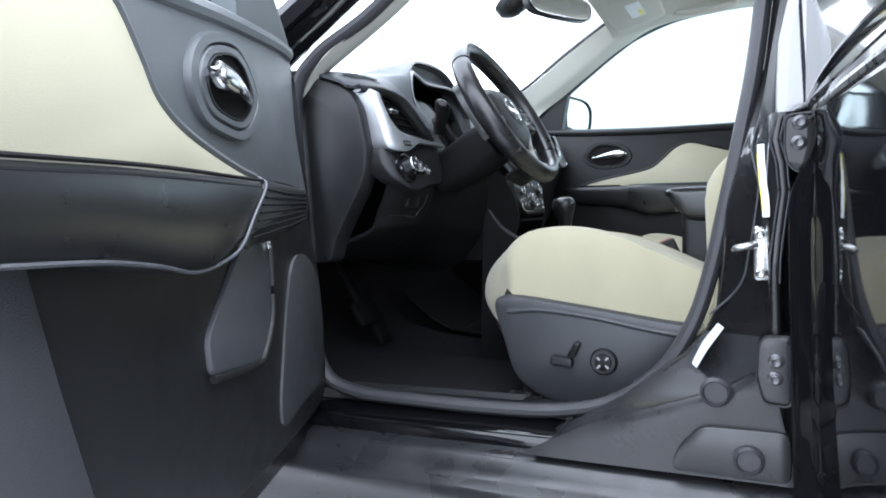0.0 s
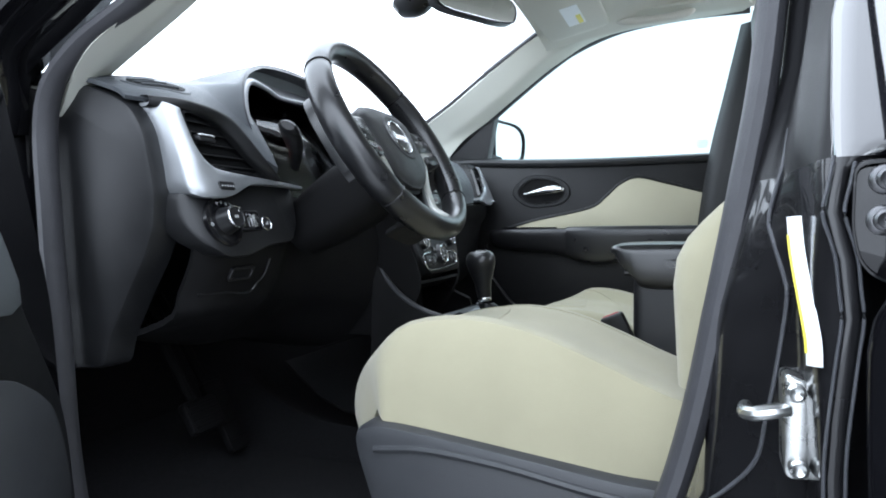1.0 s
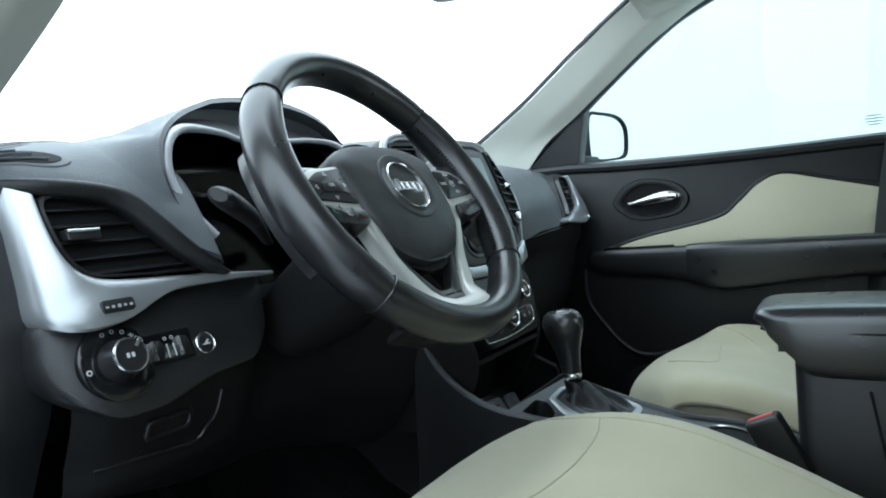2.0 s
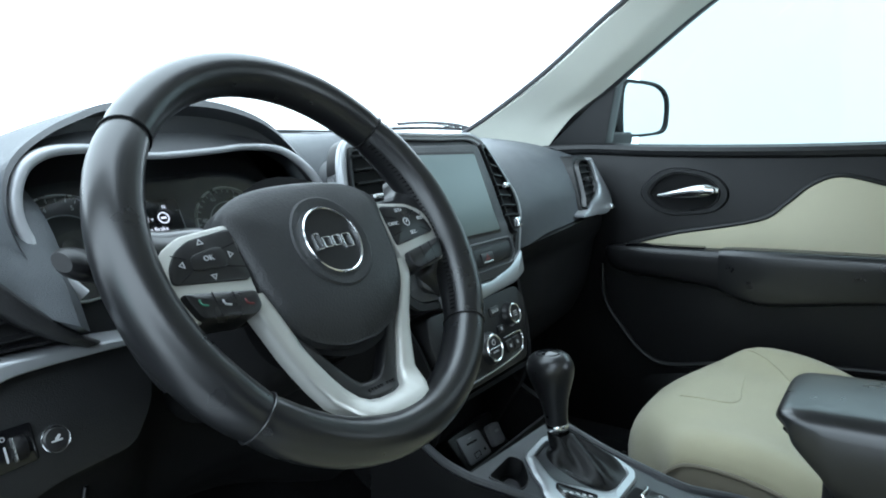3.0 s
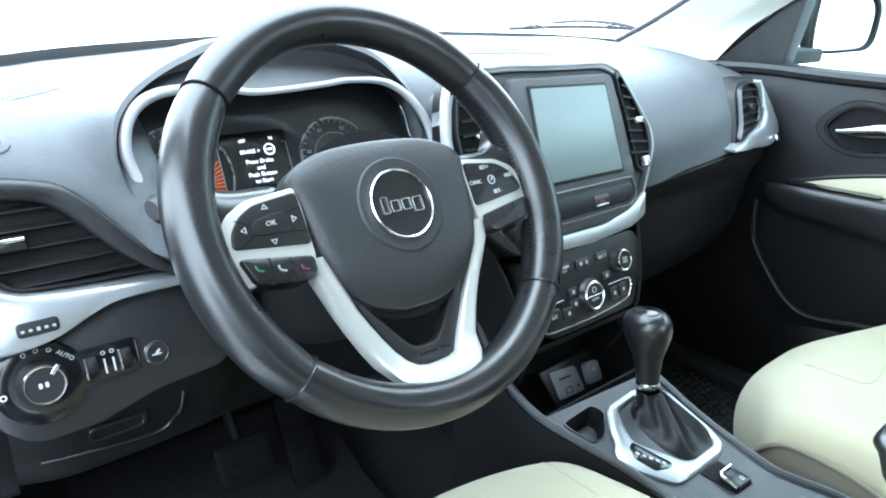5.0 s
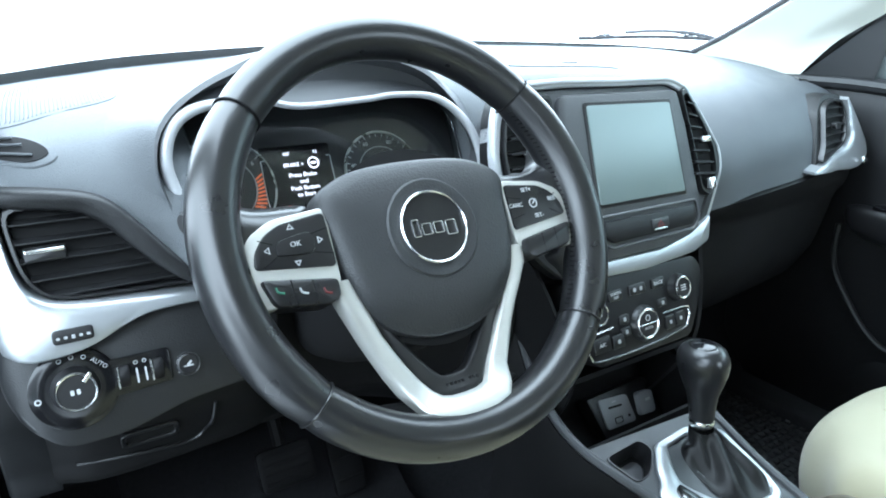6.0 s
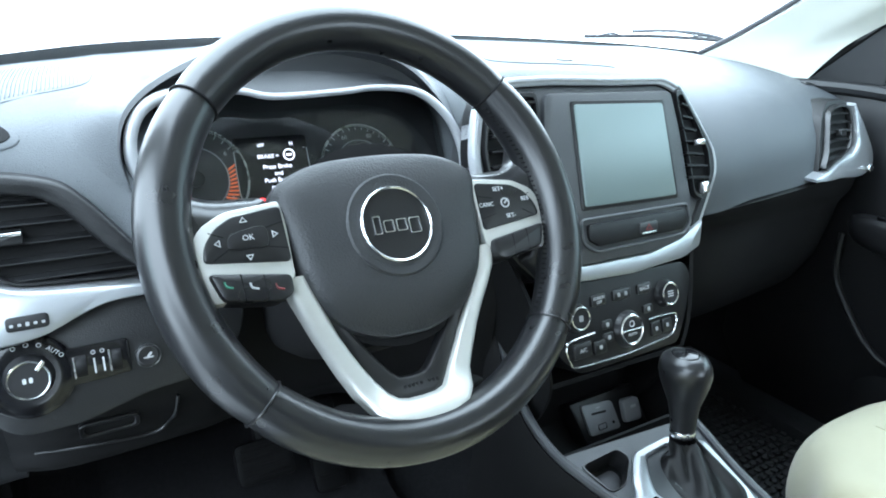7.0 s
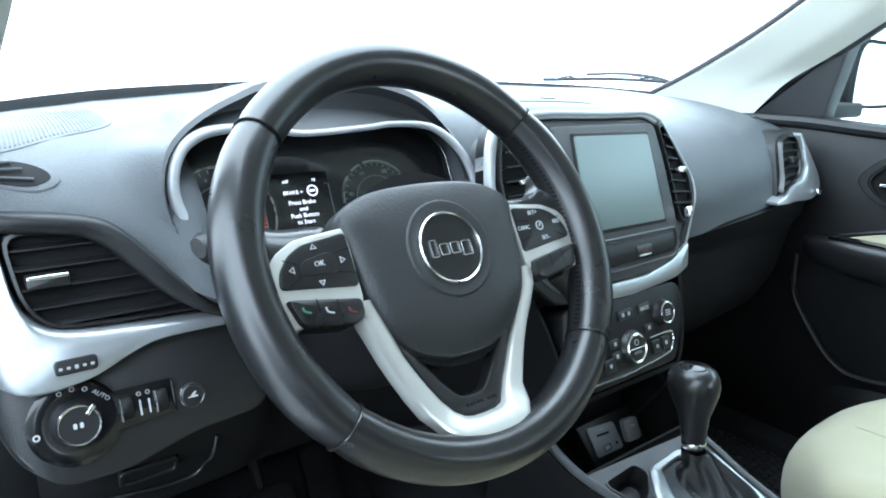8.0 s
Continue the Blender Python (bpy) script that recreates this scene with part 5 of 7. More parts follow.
hz = part("storage_flap", prism(rounded([(-0.070, 0.016), (0.100, 0.016), (0.103, 0.0), (0.092, -0.010), (-0.055, -0.012), (-0.070, -0.002)], 0.005), 0.0150, SM, 0.002, base=0.006), HARD, stack, "black strip with the hazard switch")
part("flap_rim", tube([SM @ Vector((*p, 0.0118)) for p in rounded([(-0.078, 0.022), (0.107, 0.022), (0.111, -0.002), (0.097, -0.016), (-0.058, -0.018), (-0.078, -0.006)], 0.007)], 0.0022, 8, closed=True), DOORSOFT, hz)
part("hazard_switch", prism(rounded([(0.012, 0.008), (0.044, 0.008), (0.044, -0.006), (0.012, -0.006)], 0.002), 0.0165, SM, 0.001, base=0.01), SATIN, hz)
part("hazard_sign", band([Vector(p) for p in ((0.021, -0.003), (0.035, -0.003), (0.028, 0.006))], [Vector(p) for p in ((0.0245, -0.001), (0.0315, -0.001), (0.028, 0.003))], 0.017, SM, base=0.016, bev=0.0001), REDPRINT, hz)
part("hazard_edge", prism(rect(0.024, 0.0022, 0.0008), 0.0172, at(SM, 0.028, -0.0055), 0.0005, base=0.015), STEEL, hz)
part("lower_strip", prism(rounded([(-0.095, -0.029), (-0.077, -0.032), (0.03, -0.033), (0.090, -0.022), (0.136, -0.002), (0.126, -0.036), (0.094, -0.047), (0.0, -0.053), (-0.077, -0.050), (-0.095, -0.048)], 0.006), 0.012, SM, 0.003, base=-0.01), SILVER, stack, "satin silver strip under the screen")


def stack_vent(outline, slats, tabs):
    v = part("vent", prism(rounded(outline, 0.008), 0.0055, SM, 0.0, base=-0.02), DEEP, stack, "tall black air vent beside the screen")
    pts = rounded(outline, 0.008)
    cen = sum(pts, Vector((0, 0))) / len(pts)
    part("vent_rim", band(pts, [cen + (p - cen) * 0.90 for p in pts], 0.0125, SM, base=0.002, bev=0.003), SATIN, v)
    for x0, x1, y0, y1 in slats:
        rows = [[SM @ Vector((x, y + dy, h)) for dy, h in ((0.003, 0.004), (0.0008, 0.0145), (-0.0012, 0.0145), (-0.002, 0.004))] for x, y in ((x0, y0), ((x0 + x1) / 2, (y0 + y1) / 2), (x1, y1))]
        part("slat", loft(rows, closed=True, cap=True), HARD, v)
    for x, y, w, h in tabs:
        part("vent_tab", prism(rect(w, h, 0.003), 0.021, at(SM, x, y), 0.003, base=0.012), CHROME, v)


stack_vent([(-0.190, 0.172), (-0.124, 0.174), (-0.122, 0.10), (-0.135, 0.060), (-0.165, 0.035), (-0.200, 0.075), (-0.203, 0.115)], [(-0.188 - 0.010 * i / 5, -0.127, 0.160 - 0.0165 * i, 0.162 - 0.0165 * i) for i in range(7)], [(-0.168, 0.108, 0.020, 0.007)])
stack_vent([(0.104, 0.168), (0.114, 0.171), (0.140, 0.128), (0.160, 0.088), (0.161, 0.055), (0.142, 0.022), (0.124, 0.030), (0.116, 0.10)], [(0.112, 0.124 + 0.0055 * i, 0.152 - 0.016 * i, 0.148 - 0.016 * i) for i in range(7)], [(0.136, 0.100, 0.016, 0.009), (0.138, 0.040, 0.013, 0.016)])

CP = rounded([(-0.130, -0.050), (0.098, -0.052), (0.110, -0.072), (0.097, -0.116), (0.074, -0.158), (-0.098, -0.160), (-0.128, -0.132), (-0.138, -0.085)], 0.012)
cp = part("climate_panel", prism(CP, 0.006, SM, 0.003, base=-0.06), HARD, stack, "black climate control panel")
part("chrome_line", tube([SM @ Vector((p.x, p.y, 0.0065)) for p in spline([(-0.070, -0.114, 0), (-0.108, -0.117, 0), (-0.1155, -0.125, 0), (-0.111, -0.143, 0), (-0.098, -0.150, 0), (-0.020, -0.151, 0), (0.054, -0.145, 0), (0.068, -0.138, 0), (0.073, -0.124, 0), (0.067, -0.1165, 0), (0.022, -0.116, 0)], 4)], 0.0014, 6), CHROME, cp)


def dial_knob(x, y, r, h, chrome):
    k = part("knob", lathe([(r * 1.12, 0.004), (r * 1.10, 0.007), (r * 0.98, 0.010), (r * 0.94, h), (r * 0.80, h + 0.0015), (r * 0.4, h + 0.001)], at(SM, x, y), 40), SATIN, cp, "round black control knob")
    part("chrome_ring", lathe([(r * 0.90, h - 0.001), (r * 0.90, h + 0.0016), (r * 0.83, h + 0.0024), (r * 0.76, h + 0.0016), (r * 0.76, h - 0.001)], at(SM, x, y), 40, cap=False), chrome, k)
    return k


k1 = dial_knob(-0.096, -0.091, 0.0160, 0.014, CHROME)
k2 = dial_knob(0.055, -0.088, 0.0165, 0.016, CHROME)
k3 = dial_knob(-0.015, -0.121, 0.0215, 0.013, CHROME)
part("knob_bar", prism(rect(0.033, 0.0016, 0.0006), 0.0155, at(SM, -0.015, -0.121), 0.0005, base=0.012), CHROME, k3)
lettering("AUTO", 0.0052, at(SM, -0.015, -0.1265, 0.0144), PRINT, k3)
part("fan_sign", band(circle(0.0042, 14), circle(0.0032, 14), 0.0148, at(SM, -0.015, -0.1135), base=0.013, bev=0.0002), PRINT, k3)
for dy in (-0.003, 0.0, 0.003):
    part("knob_print", prism(rect(0.010, 0.0013, 0.0004), 0.0176, at(SM, 0.055, -0.088 + dy), 0.0, base=0.016), PRINT, k2)
part("knob_print", prism(rect(0.006, 0.007, 0.001), 0.0156, at(SM, -0.096, -0.091), 0.0, base=0.014), GREYPRINT, k1)
for x, y, w, h, s in ((-0.060, -0.076, 0.026, 0.014, "SCREEN\nOFF"), (-0.021, -0.0755, 0.032, 0.014, ""), (0.018, -0.075, 0.026, 0.014, "BACK"), (-0.092, -0.131, 0.030, 0.020, "A/C"), (-0.064, -0.133, 0.022, 0.018, ""), (0.033, -0.130, 0.019, 0.019, ""), (0.053, -0.129, 0.019, 0.019, ""), (-0.050, -0.108, 0.018, 0.012, ""), (-0.049, -0.124, 0.018, 0.012, ""), (0.022, -0.102, 0.018, 0.011, "")):
    b = part("button", prism(rect(w * 0.94, h * 0.94, 0.003), 0.0090, at(SM, x, y, 0, 1.5), 0.0015, base=0.004), SATIN, cp)
    if s:
        lettering(s, 0.0052 if "\n" in s else 0.0068, at(SM, x, y, 0.0093, 1.5), PRINT, b)
    else:
        for dx in ((-0.006, 0.006) if w > 0.03 else (0.0,)):
            part("button_mark", prism(rect(0.0045, 0.005, 0.0012), 0.0094, at(SM, x + dx, y), 0.0, base=0.0088), GREYPRINT, b)
part("stack_flank", loft(grid([[(0.150, -0.060, 1.03), (0.130, -0.085, 0.975), (0.112, -0.108, 0.92), (0.095, -0.118, 0.87), (0.085, -0.10, 0.82), (0.085, -0.06, 0.76)],
                               [(0.165, -0.03, 1.03), (0.150, -0.05, 0.975), (0.135, -0.072, 0.92), (0.118, -0.085, 0.87), (0.105, -0.07, 0.82), (0.10, -0.03, 0.76)],
                               [(0.175, 0.06, 1.03), (0.165, 0.06, 0.975), (0.155, 0.06, 0.92), (0.145, 0.06, 0.87), (0.13, 0.06, 0.82), (0.12, 0.06, 0.76)]], 3, 3), thick=-0.005), MATT, stack)
part("stack_flank", loft(grid([[(-0.165, -0.050, 1.03), (-0.150, -0.085, 0.975), (-0.140, -0.108, 0.92), (-0.132, -0.118, 0.87), (-0.13, -0.10, 0.82), (-0.13, -0.06, 0.76)],
                               [(-0.19, 0.06, 1.03), (-0.18, 0.06, 0.975), (-0.17, 0.06, 0.92), (-0.16, 0.06, 0.87), (-0.15, 0.06, 0.82), (-0.14, 0.06, 0.76)]], 3, 3), thick=0.005), MATT, stack)
part("stack_underside", loft([[(-0.132, -0.112, 0.872), (0.095, -0.112, 0.872)], [(-0.132, -0.06, 0.850), (0.10, -0.06, 0.850)], [(-0.132, 0.0, 0.84), (0.11, 0.0, 0.84)]], thick=0.006), DEEP, stack)

# ---- floor console ----
con = thing("floor_console", (0, -0.3, 0.52), "charcoal floor console with gear selector surround and storage bins", "centre console")
CM = axes((-0.02, -0.27, 0.781), (1, 0, 0), (0, 0.971, 0.238))
TOP = rounded([(-0.130, 0.113), (-0.120, 0.072), (-0.104, 0.021), (-0.093, -0.031), (-0.086, -0.134), (-0.08, -0.26), (0.122, -0.26), (0.105, -0.17), (0.078, -0.118), (0.066, -0.085), (0.066, 0.005), (0.074, 0.062), (0.080, 0.100)], 0.012)
BIN = rounded([(-0.114, 0.093), (-0.054, 0.097), (-0.049, 0.080), (-0.080, 0.054), (-0.104, 0.051)], 0.009)
part("console_top", holed(TOP, BIN, 0.0, CM, -0.05), CONSOLE, con, "charcoal console top")
CON_L = [(-0.100, -0.52, 0.722), (-0.106, -0.40, 0.749), (-0.113, -0.30, 0.774), (-0.124, -0.25, 0.786), (-0.140, -0.20, 0.798), (-0.150, -0.16, 0.807), (-0.153, -0.12, 0.821), (-0.151, -0.08, 0.845), (-0.149, -0.05, 0.875), (-0.149, -0.025, 0.92)]
CON_R = [(0.102, -0.522, 0.719), (0.085, -0.435, 0.741), (0.058, -0.385, 0.753), (0.046, -0.353, 0.761), (0.046, -0.265, 0.782), (0.054, -0.21, 0.796), (0.060, -0.172, 0.805)]
for side, line_ in ((-1, CON_L), (1, CON_R)):
    es = spline(line_, 5)
    part("edge_rail", tube(es, 0.006, 10), CONSOLE, con)
    part("console_side", loft([[p + Vector((side * 0.004, 0, -0.003)) for p in es], [p + Vector((side * 0.008, 0, -0.018)) for p in es], [p + Vector((side * 0.014, 0, -0.06)) for p in es], [Vector((p.x + side * 0.03, p.y, 0.62)) for p in es], [Vector((p.x + side * 0.035, p.y, 0.46)) for p in es]], thick=-0.004), MATT, con, "matt black console side", angle=60)
# wing that sweeps up to the stack on the passenger's side
part("console_wing", loft(grid([[(0.085, -0.145, 0.815), (0.090, -0.10, 0.835), (0.095, -0.065, 0.87)], [(0.10, -0.145, 0.79), (0.105, -0.09, 0.80), (0.110, -0.03, 0.83)], [(0.11, -0.145, 0.66), (0.115, -0.08, 0.66), (0.12, 0.0, 0.66)], [(0.12, -0.145, 0.48), (0.12, -0.08, 0.48), (0.12, 0.05, 0.48)]], 3, 3), thick=-0.006), MATT, con)
part("pocket_back", loft([[(-0.15, -0.02, 0.84), (0.10, -0.02, 0.84)], [(-0.15, -0.03, 0.74), (0.10, -0.03, 0.74)], [(-0.15, -0.075, 0.705), (0.10, -0.075, 0.705)], [(-0.15, -0.145, 0.72), (0.10, -0.145, 0.72)], [(-0.15, -0.150, 0.80), (0.10, -0.150, 0.80)]], thick=0.004), DEEP, con, "dark open storage pocket")
BZ_O = rounded([(-0.044, 0.082), (0.018, 0.086), (0.060, 0.062), (0.052, -0.012), (0.044, -0.037), (0.026, -0.045), (-0.050, -0.045), (-0.066, -0.042), (-0.102, 0.008), (-0.096, 0.026), (-0.080, 0.038), (-0.071, 0.053)], 0.007)
BZ_I = rounded([(-0.032, 0.072), (0.008, 0.076), (0.048, 0.050), (0.041, -0.010), (0.037, -0.025), (0.030, -0.031), (-0.014, -0.032), (-0.029, -0.026), (-0.056, 0.018), (-0.059, 0.028), (-0.055, 0.038), (-0.048, 0.050)], 0.005)
part("shift_surround", band(BZ_O, BZ_I, 0.006, CM, base=-0.01, bev=0.002), SILVER, con, "satin silver gear selector surround")
gi = part("gear_indicator", prism(rounded([(-0.075, 0.022), (-0.064, 0.026), (-0.046, -0.022), (-0.057, -0.025), (-0.076, -0.018), (-0.083, 0.006)], 0.004), 0.0068, CM, 0.001, base=0.0), GLOSSY, con, "black gear position window")
for i in range(5):
    part("gear_mark", prism(rect(0.0035, 0.0045, 0.001), 0.0072, at(CM, -0.0735 + i * 0.0042, 0.010 - i * 0.0066, 0, 20), 0.0, base=0.006), PRINT, gi)
_bc = sum(BIN, Vector((0, 0))) / len(BIN)
bi = part("coin_bin", band([_bc + (p - _bc) * 1.06 for p in BIN], [_bc + (p - _bc) * 0.97 for p in BIN], 0.0016, CM, base=-0.030, bev=0.0015), SATIN, con, "small open bin")
part("bin_floor", prism(BIN, -0.026, CM, 0.0, base=-0.029), DEEP, bi)
part("bin_mat", prism([_bc + (p - _bc) * 0.78 + Vector((-0.002, -0.003)) for p in BIN], -0.0235, CM, 0.001, base=-0.026), RUBBER, bi)
ep = part("brake_switch", prism(rounded([(-0.024, -0.047), (0.015, -0.048), (0.023, -0.091), (-0.012, -0.089)], 0.003), 0.0012, CM, 0.0, base=-0.002), DEEP, con, "electric parking brake switch in a recess")
part("brake_lever", prism(rounded([(-0.010, -0.064), (0.015, -0.064), (0.021, -0.089), (-0.008, -0.088)], 0.004), 0.008, CM, 0.003, base=0.0), SATIN, ep)
part("brake_edge", tube([CM @ Vector(p) for p in ((-0.010, -0.086, 0.0070), (-0.0115, -0.066, 0.0080), (-0.007, -0.0625, 0.0085), (0.014, -0.0625, 0.0085))], 0.0022, 8), CHROME, ep)
part("brake_sign", band(circle(0.0028, 14), circle(0.0019, 14), 0.0084, at(CM, 0.009, -0.081), base=0.0078, bev=0.0001), PRINT, ep)
for x, y in ((0.035, -0.178), (0.035, -0.262)):
    c = part("cup_holder", lathe([(0.044, 0.002), (0.044, 0.004), (0.041, 0.004), (0.040, -0.045), (0.0, -0.046)], at(CM, x, y), 36, cap=False), DEEP, con, "round cup holder with a chrome rim")
    part("cup_rim", lathe([(0.0455, 0.001), (0.0455, 0.004), (0.0435, 0.005), (0.0415, 0.004), (0.0415, 0.001)], at(CM, x, y), 40, cap=False), CHROME, c)
    part("cup_floor", lathe([(0.041, 0.0012), (0.0, 0.0013)], at(CM, x, y), 32), DEEP, c)
UM = tilted((0.02, -0.060, 0.747), 30)
us = part("media_panel", prism(rounded([(-0.052, 0.032), (0.070, 0.034), (0.084, -0.030), (-0.034, -0.034)], 0.005), 0.004, UM, 0.002, base=-0.02), HARD, con, "charcoal panel with media sockets")
part("socket_plate", prism(rounded([(-0.035, 0.026), (0.022, 0.021), (0.028, -0.020), (-0.029, -0.018)], 0.006), 0.007, UM, 0.001, base=0.002), SOCKETGREY, us)
part("card_slot", prism(rect(0.026, 0.003, 0.001), 0.0076, at(UM, -0.006, 0.010, 0, -4), 0.0, base=0.006), DEEP, us)
part("usb_port", band(rect(0.016, 0.009, 0.002), rect(0.0125, 0.006, 0.001), 0.0085, at(UM, -0.006, -0.0095), base=0.006, bev=0.0005), CHROME, us)
part("jack", lathe([(0.0022, 0.006), (0.0022, 0.0077), (0.001, 0.0077)], at(UM, 0.016, -0.009), 14), DEEP, us)
part("media_print", prism(rect(0.008, 0.0015, 0.0004), 0.0075, at(UM, -0.006, 0.017), 0.0, base=0.006), GREYPRINT, us)
lid = part("power_outlet", prism(rect(0.032, 0.034, 0.007), 0.013, at(UM, 0.052, 0.000, 0, -4), 0.004, base=0.0), SOCKETGREY, us)
part("outlet_print", prism(rect(0.010, 0.004, 0.001), 0.0134, at(UM, 0.054, 0.004), 0.0, base=0.012), GREYPRINT, us)
part("pocket_step", prism(rect(0.100, 0.012, 0.004), 0.010, at(UM, 0.026, -0.042), 0.003, base=-0.02), HARD, con)

lever = thing("gear_lever", (-0.005, -0.21, 0.78), "black leather gear lever with chrome collar and gaiter", "gear lever")
GM = axes((-0.004, -0.211, 0.818), (1, 0, 0.09), (0, 0.995, -0.08))
KN = [(r, 0.014 + (z - 0.010) * 0.86) for r, z in [(0.0135, 0.010), (0.0150, 0.030), (0.0175, 0.050), (0.0225, 0.068), (0.0270, 0.085), (0.0288, 0.098), (0.0280, 0.108), (0.0250, 0.117), (0.0195, 0.1225), (0.011, 0.1255), (0.0, 0.1262)]]
part("knob", lathe([(r * 1.0, z) for r, z in KN], GM @ Matrix.Diagonal((0.92, 1.12, 1, 1)), 32), LEATHER, lever, "black leather gear knob")
part("knob_cap", lathe([(0.0152, 0.1085), (0.0154, 0.1120), (0.0146, 0.1128), (0.0125, 0.1135), (0.0, 0.1146)], GM @ Matrix.Diagonal((0.92, 1.12, 1, 1)), 32), GLOSSY, lever, "flat glossy cap of the knob")
part("collar", lathe([(0.0140, 0.0055), (0.0150, 0.008), (0.0150, 0.0125), (0.0140, 0.014)], GM, 32), CHROME, lever)
rows = []
for k, (t, w, d, dy) in enumerate(((0.0, 0.014, 0.014, 0.0), (0.18, 0.016, 0.016, -0.002), (0.40, 0.0195, 0.021, -0.008), (0.60, 0.024, 0.028, -0.016), (0.80, 0.032, 0.040, -0.024), (0.95, 0.041, 0.050, -0.028), (1.0, 0.043, 0.052, -0.028))):
    base = Vector((-0.004, -0.211, 0.818)).lerp(CM @ Vector((0.012, 0.046, 0.0)), t)
    rows.append([base + Vector((w * math.copysign(abs(math.cos(a)) ** 0.75, math.cos(a)), dy + d * math.copysign(abs(math.sin(a)) ** 0.75, math.sin(a)), 0.238 * (dy + d * math.sin(a)) * t + 0.006 * math.sin(4 * a + k * 1.1) * (1 if 0 < t < 0.9 else 0))) for a in [2 * math.pi * j / 48 for j in range(48)]])
rows = [list(r) for r in zip(*[spline(c, 4) for c in zip(*rows)])]
part("gaiter", loft(rows, closed=True), GAITER, lever, "creased black leather gaiter", angle=90)

box_ = thing("armrest_box", (0, -0.68, 0.55), "black centre armrest storage box with stitched lid", "armrest")
LID = [(-0.493, 0.938, 0.926, 0.058), (-0.497, 0.947, 0.914, 0.067), (-0.506, 0.952, 0.902, 0.071), (-0.520, 0.954, 0.886, 0.073), (-0.536, 0.955, 0.870, 0.074), (-0.612, 0.957, 0.868, 0.075), (-0.732, 0.957, 0.868, 0.075), (-0.872, 0.957, 0.868, 0.072), (-0.907, 0.945, 0.885, 0.066)]
_ang = [2 * math.pi * j / 32 for j in range(32)]
part("lid", loft(grid([[Vector((w * math.copysign(abs(math.cos(a)) ** 0.30, math.cos(a)), y + 0.012 * math.sin(a), (zt + zb) / 2 + (zt - zb) / 2 * math.copysign(abs(math.sin(a)) ** 0.40, math.sin(a)))) for a in _ang] for y, zt, zb, w in LID], 3, 1), closed=True, cap=True), LEATHER, box_, "padded black leather lid", angle=60)
part("lid_seam", tube([Vector((x * 0.785, y + 0.008, 0.926)) for x, y in ((-0.0935, -0.8920), (-0.0955, -0.7320), (-0.0945, -0.6120), (-0.0905, -0.5370), (-0.082, -0.5100), (-0.06, -0.4985), (0.06, -0.4985), (0.082, -0.5100), (0.0905, -0.5370), (0.0945, -0.6120), (0.0955, -0.7320))], 0.0014, 6), DEEP, box_)
part("lid_latch", prism(rect(0.05, 0.012, 0.004), 0.012, axes((0.0, -0.512, 0.898), (1, 0, 0), (0, 0, 1)), 0.003, base=-0.006), SATIN, box_)
part("box", prism(rounded([(-0.064, 0.190), (-0.067, -0.14), (0.067, -0.14), (0.064, 0.190)], 0.02), 0.380, pose(0, -0.715, 0.51), 0.006), HARD, box_, "matt black console box")
part("box_panel_gap", tube([(-0.0675, -0.60, 0.86), (-0.068, -0.625, 0.70), (-0.068, -0.64, 0.56)], 0.0018, 6), DEEP, box_)
raked(box_, Matrix.Translation((-0.045, 0, -0.004)))


